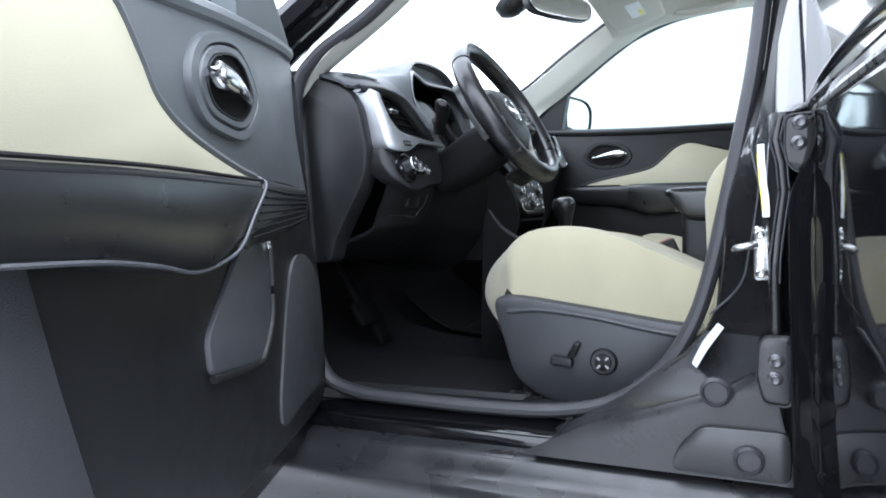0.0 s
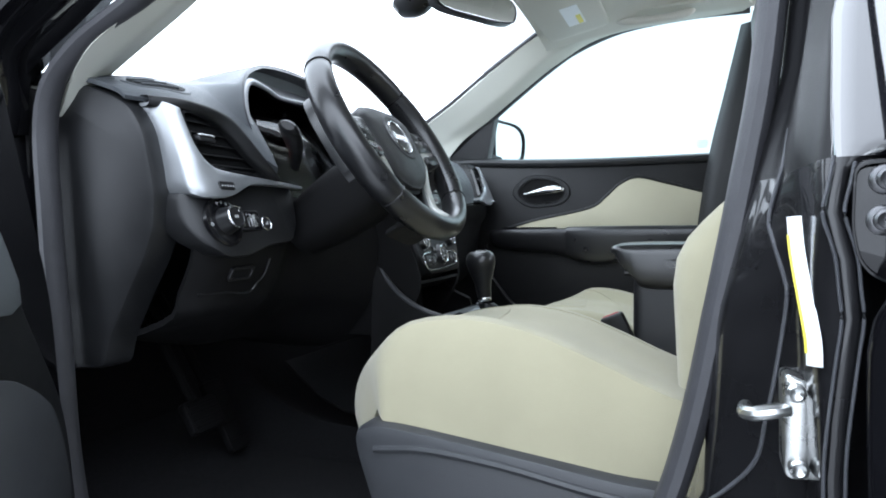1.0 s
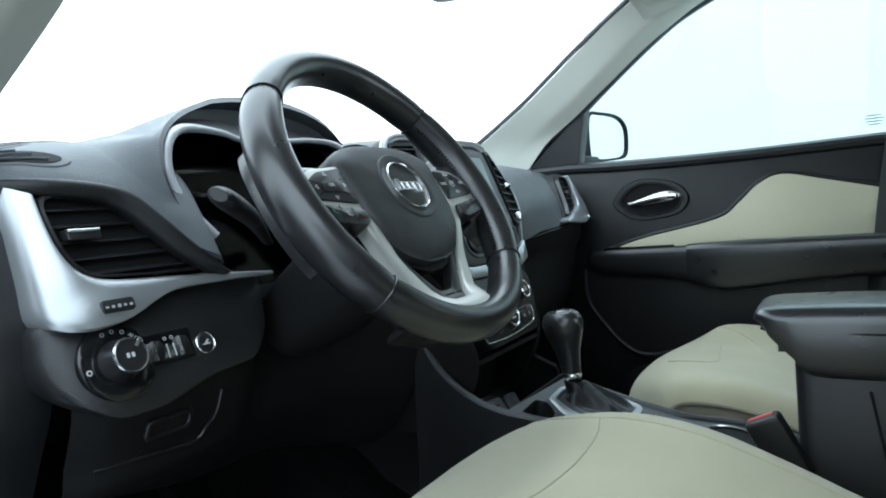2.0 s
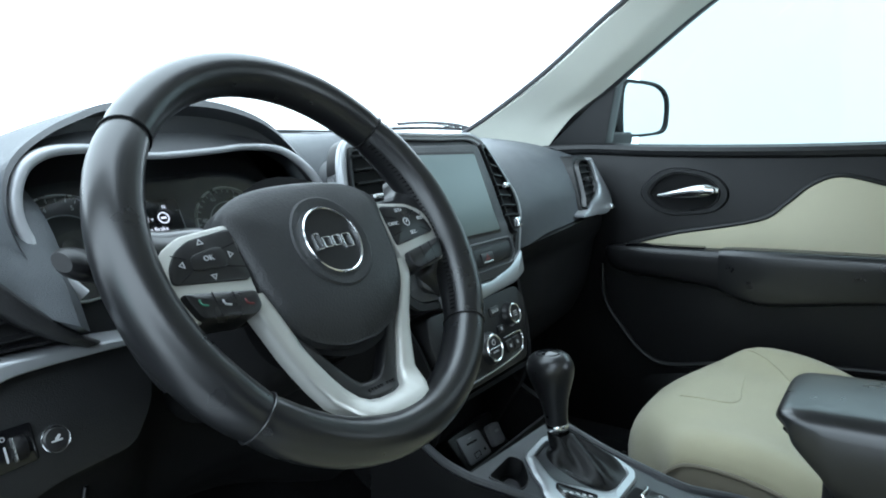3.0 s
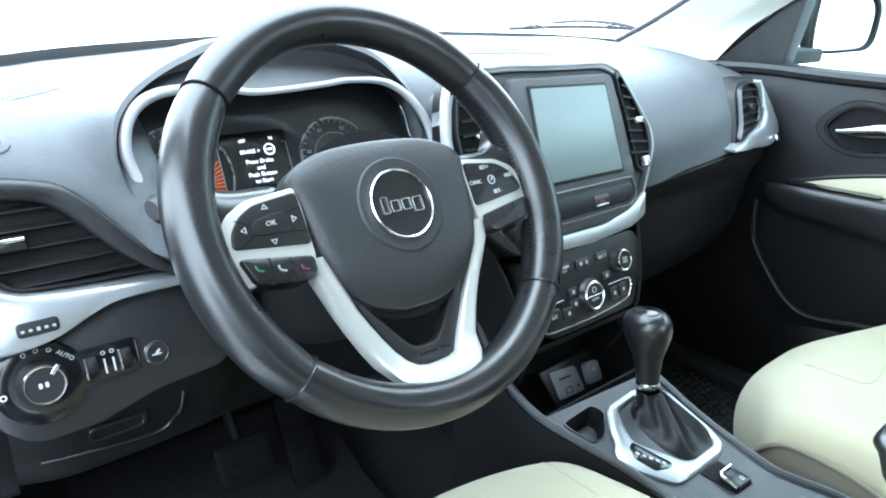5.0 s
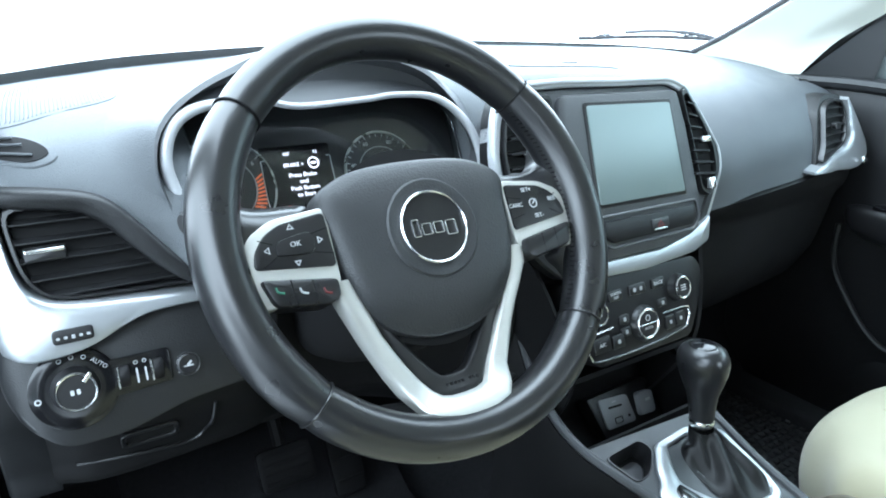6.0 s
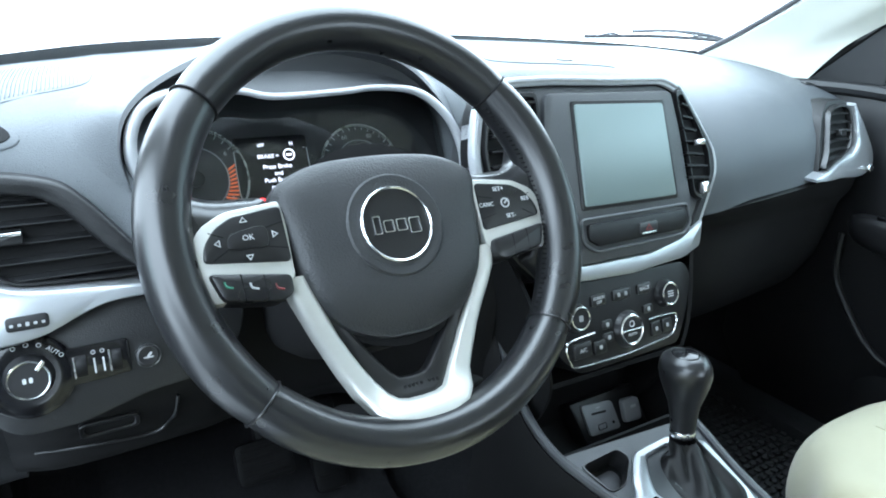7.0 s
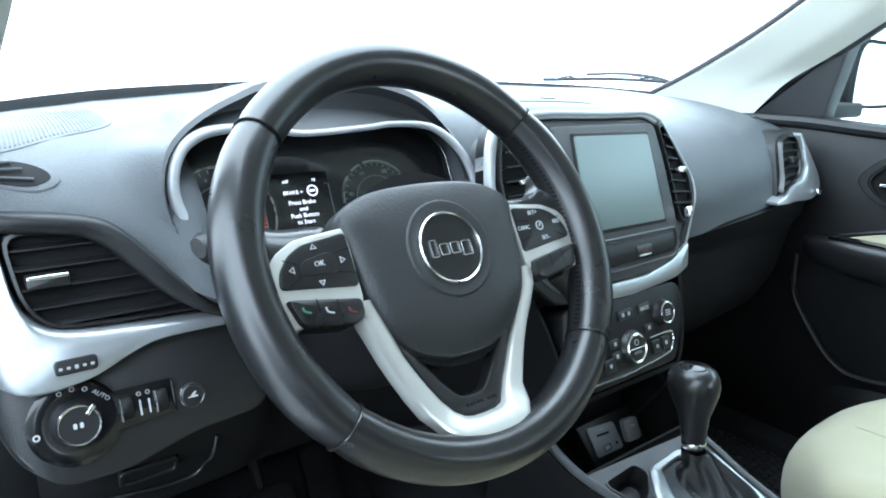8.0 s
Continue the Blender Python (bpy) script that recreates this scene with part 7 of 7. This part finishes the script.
for dz in (0.0, 0.010):
    part("arm_seam", tube(spline([DM @ Vector((a, b - dz, c)) for a, b, c in ((-0.04, 0.944, 0.062), (0.06, 0.950, 0.066), (0.25, 0.954, 0.068), (0.45, 0.957, 0.068), (0.690, 0.954, 0.068))], 5), 0.0022, 6), DEEP, da)
for i in range(7):
    part("grip_rib", tube(spline([DM @ Vector((a, b, 0.0755)) for a, b in ((-0.035, 0.934 - 0.0062 * i), (0.06, 0.936 - 0.008 * i), (0.145 + 0.011 * i, 0.940 - 0.0105 * i))], 4), 0.0014, 6), DEEP, da)
handle_b = handle_set(ddoor, DM @ pose(-0.105, -0.113, 0.004) @ Matrix.Diagonal((1.14, 1.12, 1.0, 1)), 1, DOORSHEEN)
_sh = [p.xy for p in spline([(-0.105 + 1.14 * a, -0.113 + 1.12 * b, 0) for a, b in ((0.088, 1.066), (0.116, 1.104), (0.155, 1.123), (0.200, 1.121), (0.247, 1.107), (0.274, 1.081), (0.276, 1.052), (0.250, 1.026), (0.200, 1.017), (0.155, 1.016), (0.116, 1.031))], 5, True)]
_sc = sum(_sh, Vector((0, 0))) / len(_sh)
part("bowl_shoulder", band([_sc + (p - _sc) * 1.22 for p in _sh], [_sc + (p - _sc) * 0.93 for p in _sh], 0.016, DM, base=0.002, bev=0.010), DOORSHEEN, handle_b)
part("map_pocket", prism(rounded([(-0.030, 0.880), (-0.028, 0.735), (0.030, 0.672), (0.214, 0.690), (0.220, 0.745), (0.105, 0.845), (0.03, 0.885)], 0.02), 0.012, DM, 0.004, base=0.0), LIGHTGREY, ddoor, "grey door pull pocket")
part("pocket_edge", tube(spline([DM @ Vector((a, b, 0.012)) for a, b in ((-0.028, 0.880), (-0.034, 0.80), (-0.026, 0.735), (0.008, 0.69), (0.05, 0.672), (0.214, 0.688))], 5), 0.005, 8), SATIN, ddoor)
part("panel_screw", lathe([(0.011, 0.0), (0.011, 0.004), (0.007, 0.006), (0.004, 0.003)], DM @ pose(0.016, 0.857, 0.021), 20), CHROME, ddoor, "chrome fixing screw")
part("speaker_grille", prism([Vector(p[:2]) for p in spline([(-0.150, 0.800, 0), (-0.225, 0.824, 0), (-0.300, 0.790, 0), (-0.335, 0.740, 0), (-0.350, 0.634, 0), (-0.315, 0.555, 0), (-0.18, 0.537, 0), (-0.066, 0.535, 0), (-0.09, 0.66, 0)], 5, True)], 0.009, DM, 0.002, base=0.0), DOORSOFT, ddoor, "dark grey meshed speaker grille")
part("belt_roll", tube(spline([DM @ Vector((a, b, 0.0)) for a, b in ((-0.20, 1.190), (-0.12, 1.192), (0.10, 1.180), (0.35, 1.158), (0.64, 1.152))], 5), 0.014, 10), DOORSHEEN, ddoor)
part("sail_panel", prism(rounded([(-0.215, 1.195), (0.045, 1.185), (0.050, 1.24), (-0.03, 1.33), (-0.10, 1.30)], 0.01), 0.008, DM, 0.005, base=-0.04), DOORSHEEN, ddoor, "black sail panel")
part("window_frame", tube(spline([DM @ Vector((a, b, -0.05)) for a, b in ((0.04, 1.19), (0.05, 1.30), (0.13, 1.42), (0.28, 1.49), (0.60, 1.51), (0.78, 1.40), (0.80, 1.16))], 6), 0.02, 10), PAINT, ddoor)
dg = solid("window_3", loft([[DM @ Vector((0.05, 1.18, -0.05)), DM @ Vector((0.79, 1.16, -0.05))], [DM @ Vector((0.06, 1.30, -0.05)), DM @ Vector((0.79, 1.35, -0.05))], [DM @ Vector((0.28, 1.48, -0.05)), DM @ Vector((0.62, 1.50, -0.05))]]), SIDEGLASS, "lightly green-tinted window of the open door", "car window", kind="structure")
dg.visible_shadow = False
part("door_check", tube([DM @ Vector((-0.30, 0.80, -0.02)), (-0.80, 0.24, 0.80)], 0.008, 8), STEEL, ddoor)
part("wiring_boot", tube(spline([DM @ Vector((-0.36, 0.90, -0.03)), (-0.80, 0.20, 0.89), (-0.78, 0.235, 0.88)], 5), 0.013, 10), RUBBER, ddoor)

# ---- rear door, open behind the pillar ----
rdoor = thing("rear_door", (-0.95, -0.82, 0.4), "open glossy black rear door with a pale belt moulding", "car door")


def rear_row(z, out=0.0):
    """Plan of the door's skin at height z, from its hinged edge outwards."""
    u = smooth_step((z - 0.88) / 0.08)
    bow = 0.018 * math.sin(math.pi * min(1, max(0, (z - 0.36) / 0.66)))
    pts = ((-0.725, -0.800), (-0.790, -0.774 - 0.020 * u), (-0.818 - 0.030 * u, -0.752 - 0.036 * u), (-0.834 - 0.026 * u, -0.764 - 0.024 * u), (-0.858, -0.783 - 0.006 * u), (-0.90, -0.799), (-1.0, -0.823), (-1.3, -0.882), (-1.55, -0.931), (-1.82, -0.984))
    return [Vector((x, y + bow * min(1, max(0, (-0.86 - x) / 0.1)) - out, z)) for x, y in pts]


part("door_skin", loft(grid([rear_row(z) for z in (0.36, 0.44, 0.52, 0.62, 0.72, 0.82, 0.90, 0.96, 1.005)], 3, 4)), PAINT, rdoor, "glossy black outer door skin", angle=60)
part("inner_panel", loft([rear_row(z, 0.11)[1:] for z in (0.42, 0.6, 0.8, 1.0)], thick=0.02), SOFT, rdoor, "black inner door panel")
part("belt_moulding", tube([p + Vector((0, -0.004, 0)) for p in spline([(-0.792, -0.785, 1.012), (-0.87, -0.800, 1.017), (-1.0, -0.825, 1.022), (-1.3, -0.884, 1.026), (-1.82, -0.986, 1.03)], 5)], 0.006, 8, flat=1.3), STEEL, rdoor, "pale belt moulding")
part("window_frame", tube(spline([(-0.790, -0.786, 1.022), (-0.856, -0.799, 1.042), (-0.917, -0.811, 1.054), (-0.979, -0.823, 1.061), (-1.1, -0.847, 1.065), (-1.4, -0.907, 1.068), (-1.8, -0.987, 1.07)], 6), 0.010, 10), APPLIQUE, rdoor, "dark seal band above the belt line")
part("window_pane", loft([[(-0.800, -0.784, 1.025), (-1.3, -0.895, 1.06), (-1.82, -0.998, 1.06)], [(-0.795, -0.790, 1.25), (-1.3, -0.918, 1.28), (-1.82, -1.02, 1.28)], [(-0.79, -0.825, 1.48), (-1.3, -0.955, 1.52), (-1.6, -1.02, 1.52)]], thick=0.005), APPLIQUE, rdoor, "dark privacy glass reflecting the white studio")
raked(rdoor, REARDOOR)
# hinges in their pressed pockets on the pillar's outer face
HF = axes((-0.889, 0, 0), (0, -1, 0), (0, 0, 1))
if (HF @ Vector((0, 0, 1))).x > -0.889:
    HF = HF @ Matrix.Diagonal((1, 1, -1, 1))
for leaf, bolts, mat_h in (([(0.725, 1.022), (0.724, 0.985), (0.728, 0.964), (0.739, 0.953), (0.765, 0.953), (0.770, 1.025)], ((0.741, 1.014), (0.740, 0.989)), PAINT),
                           ([(0.700, 0.729), (0.706, 0.741), (0.738, 0.743), (0.738, 0.655), (0.708, 0.656), (0.699, 0.687)], ((0.721, 0.711), (0.720, 0.688)), GREYED)):
    out = rounded(leaf, 0.008)
    hc = sum(out, Vector((0, 0))) / len(out)
    h = part("hinge", prism(out, 0.001, HF, 0.001, base=-0.03), mat_h, rdoor, "black painted hinge leaf with two bolts")
    part("recess_lip", band([hc + (p - hc) * 1.09 for p in out], out, 0.0045, HF, base=-0.03, bev=0.003), PAINT, h)
    for bx, bz in bolts:
        part("bolt", lathe([(0.0095, 0.0), (0.0095, 0.003), (0.0085, 0.004), (0.0065, 0.0045), (0.0065, 0.009), (0.005, 0.010), (0.003, 0.009)], at(HF, bx, bz), 18), BOLTSTEEL, h)

# ---- small things on the pillar ----
st = thing("door_striker", (-0.785, -0.705, 0.80), "zinc-plated door striker bolted to the pillar", "striker")
part("striker_plate", prism(rounded([(-0.009, -0.040), (0.011, -0.040), (0.014, 0.032), (-0.007, 0.042)], 0.008), 0.006, axes((-0.800, -0.716, 0.806), (0, -1, 0), (0, 0, 1)), 0.002, base=-0.02), STEEL, st)
part("striker_loop", tube(spline([(-0.803, -0.712, 0.818), (-0.806, -0.700, 0.817), (-0.804, -0.688, 0.814), (-0.796, -0.682, 0.812), (-0.785, -0.684, 0.812)], 5), 0.0055, 10), STEEL, st)
for dz in (-0.028, 0.028):
    part("bolt", lathe([(0.007, 0.0), (0.007, 0.005), (0.005, 0.006), (0.003, 0.005)], axes((-0.806, -0.716, 0.805 + dz), (0, -1, 0), (0, 0, 1)), 16), STEEL, st)
raked(st, BPOST)
lb = thing("pillar_label", (-0.805, -0.725, 0.86), "narrow white and yellow paper label stuck on the pillar", "label")
_lab = spline([(-0.800, -0.724, 0.963), (-0.806, -0.7245, 0.935), (-0.816, -0.727, 0.90), (-0.822, -0.729, 0.875), (-0.823, -0.729, 0.857)], 4)
_lab = [p + Vector((-0.0015, 0.0045, 0)) for p in _lab]
part("paper", loft([[p + Vector((0.003, 0.004, 0)), p, p + Vector((-0.002, -0.005, 0))] for p in _lab], thick=0.0008), WHITE, lb)
part("yellow_edge", loft([[p + Vector((0.0030, 0.0048, 0)), p + Vector((0.0021, 0.0032, 0))] for p in _lab[2:-2]], thick=0.0014), YELLOW, lb)
raked(lb, BPOST)
raked(solid("jamb_label", loft(grid([[(-0.760, -0.606, 0.628), (-0.790, -0.622, 0.628)], [(-0.765, -0.626, 0.66), (-0.795, -0.640, 0.66)], [(-0.77, -0.652, 0.695), (-0.80, -0.664, 0.695)]], 3, 2), thick=0.001), WHITE, "blank white paper label on the door jamb", "label"), BPOST)
for i, (y, z, r) in enumerate(((-0.653, 0.603, 0.022), (-0.695, 0.507, 0.021))):
    g = thing("body_plug", (-0.826, y, z), "round black rubber body plug", "plug", "plugs in the door jamb")
    part("plug_disc", lathe([(r, -0.004), (r, 0.003), (r * 0.8, 0.006), (r * 0.72, 0.003), (0.0, 0.0035)], axes((-0.8165 if z > 0.55 else -0.8195, y, z), (0, -1, 0), (0, 0, 1)), 28), RUBBER, g)
    raked(g, BPOST)


# ---- mirrors, visor, wipers, mat, pedals ----
pm = thing("wing_mirror", (0.83, -0.03, 1.18), "black passenger wing mirror with clear glass", "wing mirror")
MM = axes((0.915, -0.012, 1.270), (1, -0.38, 0), (0, 0, 1))
MO = [Vector((p.x * 0.85 + 0.013, p.y)) for p in spline([(-0.115, 0.060, 0), (-0.05, 0.070, 0), (0.04, 0.062, 0), (0.085, 0.035, 0), (0.092, -0.01, 0), (0.075, -0.055, 0), (0.0, -0.066, 0), (-0.10, -0.066, 0), (-0.122, -0.05, 0)], 5, True)]
cen_ = sum(MO, Vector((0, 0))) / len(MO)
sgn = 1 if (MM @ Vector((0, 0, 1)) - MM @ Vector((0, 0, 0))).y < 0 else -1
part("mirror_shell", dome(MO, 0.0, -0.075 * sgn, MM, 7), PAINT, pm, "glossy black mirror shell")
part("mirror_rim", band(MO, [cen_ + (p - cen_) * 0.90 for p in MO], 0.008, MM @ Matrix.Diagonal((1, 1, sgn, 1)), base=-0.02), DEEP, pm)
part("mirror_glass", prism([cen_ + (p - cen_) * 0.91 for p in MO], 0.002, MM @ Matrix.Diagonal((1, 1, sgn, 1)), 0.0, base=-0.004), MIRROR, pm, "mirror glass")
part("mirror_foot", prism(rect(0.08, 0.03, 0.010), 0.15, axes((0.70, 0.03, 1.200), (0, 1, 0), (0, 0, 1)), 0.01), MATT, pm)
rv = thing("rear_view_mirror", (0.0, -0.16, 1.43), "black rear view mirror with a sensor housing on the windscreen", "mirror")
RM = axes((0.005, -0.190, 1.458), (0.86, -0.50, 0.0), (0.06, 0.10, 1))
RO = [Vector(p[:2]) for p in spline([(-0.115, 0.020, 0), (-0.06, 0.033, 0), (0.06, 0.033, 0), (0.115, 0.022, 0), (0.118, -0.012, 0), (0.09, -0.030, 0), (0.0, -0.033, 0), (-0.09, -0.030, 0), (-0.118, -0.012, 0)], 5, True)]
rs = 1 if (RM @ Vector((0, 0, 1)) - RM @ Vector((0, 0, 0))).y < 0 else -1
part("mirror_shell", dome(RO, 0.0, -0.035 * rs, RM, 6), SATIN, rv)
part("mirror_glass", prism([p * 0.94 for p in RO], 0.003, RM @ Matrix.Diagonal((1, 1, rs, 1)), 0.001, base=-0.004), MIRROR, rv)
part("sensor_housing", dome([Vector(p[:2]) for p in spline([(-0.035, -0.06, 0), (0.035, -0.06, 0), (0.045, 0.04, 0), (0, 0.06, 0), (-0.045, 0.04, 0)], 5, True)], 0.0, 0.035, axes((0.0, -0.070, 1.495), (1, 0, 0), (0, -0.72, 0.69)), 6), SATIN, rv)
part("mirror_stem", tube([(0.0, -0.10, 1.49), (0.01, -0.155, 1.458)], 0.010, 10), SATIN, rv)
for sx in (-1, 1):
    v = thing("sun_visor", (sx * 0.34 + 0.02, -0.30, 1.53), "cream sun visor folded up, with a white label" if sx > 0 else "cream sun visor folded up against the headliner", "sun visor", "sun visors")
    VM = axes((sx * 0.33 + 0.02, -0.315, 1.540 - 0.004), (1, -0.03 * sx, -0.05 * sx), (0, -0.97, 0.20))
    if (VM @ Vector((0, 0, 1)) - VM @ Vector((0, 0, 0))).z > 0:
        VM = VM @ Matrix.Diagonal((1, 1, -1, 1))
    part("visor_board", prism(rect(0.36, 0.17, 0.03), 0.016, VM, 0.007), CREAM, v)
    if sx > 0:
        part("visor_label", prism(rect(0.13, 0.045, 0.002), 0.0168, at(VM, 0.03, 0.01), 0.0, base=0.0155), WHITE, v)
        part("label_head", prism(rect(0.06, 0.012, 0.001), 0.0173, at(VM, 0.06, 0.022), 0.0, base=0.0165), YELLOW, v)
    part("visor_hinge", tube([VM @ Vector((sx * 0.17, -0.06, 0.008)), VM @ Vector((sx * 0.21, -0.07, 0.004))], 0.007, 8), CREAM, v)
oh = thing("overhead_console", (0.0, -0.36, 1.55), "cream overhead console between the visors", "overhead console")
part("console_shell", dome([Vector(p[:2]) for p in rect(0.17, 0.20, 0.04, 5)], 0.0, 0.022, axes((0.02, -0.38, 1.566), (1, 0, 0), (0, -0.98, -0.12)), 6), CREAM, oh)
gh = thing("grab_handle", (0.56, -0.5, 1.50), "cream grab handle above the passenger window", "grab handle")
part("grip", tube(spline([(0.540, -0.42, 1.556), (0.528, -0.44, 1.536), (0.522, -0.52, 1.531), (0.528, -0.60, 1.540), (0.540, -0.62, 1.562)], 6), 0.011, 10), CREAM, gh)

w = thing("wiper", (0.90, 0.46, 1.225), "black windscreen wiper with grey bridges resting at the cowl", "wiper")
part("wiper_arm", tube(spline([(0.90, 0.46, 1.232), (0.82, 0.495, 1.252), (0.70, 0.515, 1.258), (0.60, 0.525, 1.254)], 5), 0.0042, 8), GREYPLASTIC, w)
part("wiper_blade", tube(spline([(0.89, 0.490, 1.238), (0.70, 0.530, 1.244), (0.48, 0.555, 1.240)], 5), 0.0032, 8, flat=1.4), RUBBER, w)
part("wiper_bridge", tube(spline([(0.83, 0.505, 1.243), (0.74, 0.520, 1.256), (0.60, 0.540, 1.256), (0.52, 0.550, 1.243)], 5), 0.0024, 8), STEEL, w)
for x0, x1 in ((0.86, 0.77), (0.58, 0.50)):
    part("wiper_bridge", tube(spline([(x0, 0.50 + 0.10 * (0.86 - x0), 1.241), ((x0 + x1) / 2, 0.505 + 0.10 * (0.86 - x0), 1.249), (x1, 0.51 + 0.10 * (0.86 - x0), 1.241)], 5), 0.0020, 8), GREYPLASTIC, w)
part("wiper_pivot", lathe([(0.016, -0.02), (0.016, 0.004), (0.012, 0.010), (0.0, 0.012)], pose(0.90, 0.46, 1.225), 20), SATIN, w)

mat_ = thing("floor_mat", (0.36, 0.0, 0.5), "ribbed black rubber floor mat in the passenger's footwell", "floor mat")
part("mat_sheet", loft(grid([[(x, y, z) for x in (0.15, 0.36, 0.62)] for y, z in ((-0.42, 0.505), (-0.1, 0.500), (0.22, 0.505), (0.40, 0.62))], 3, 3), thick=0.006), MATRUB, mat_)
_tread = [block(0.012, 0.010, 0.003, pose(0.175 + 0.018 * i + 0.009 * (j % 2), -0.36 + 0.016 * j, 0.505), 0.002, 0.001) for i in range(24) for j in range(34)]
part("mat_tread", joined(*_tread), MATRUB, mat_, "fine moulded tread")
dmat = thing("floor_mat", (-0.36, 0.1, 0.5), "black carpet floor mat in the driver's footwell", "floor mat")
part("mat_sheet", loft(grid([[(x, y, z) for x in (-0.60, -0.38, -0.17)] for y, z in ((-0.25, 0.500), (0.0, 0.498), (0.22, 0.505), (0.38, 0.60))], 3, 3), thick=0.008), CARPET, dmat)
for nm, x, y, z, w, h, lab in (("brake_pedal", -0.385, 0.22, 0.635, 0.085, 0.062, "black rubber brake pedal"), ("accelerator", -0.275, 0.26, 0.600, 0.055, 0.15, "black accelerator pedal")):
    pdl = thing(nm, (x, y, z), lab + " in the driver's footwell", "pedal")
    PPM = axes((x, y, z), (1, 0, 0), (0, 0.5, 0.866))
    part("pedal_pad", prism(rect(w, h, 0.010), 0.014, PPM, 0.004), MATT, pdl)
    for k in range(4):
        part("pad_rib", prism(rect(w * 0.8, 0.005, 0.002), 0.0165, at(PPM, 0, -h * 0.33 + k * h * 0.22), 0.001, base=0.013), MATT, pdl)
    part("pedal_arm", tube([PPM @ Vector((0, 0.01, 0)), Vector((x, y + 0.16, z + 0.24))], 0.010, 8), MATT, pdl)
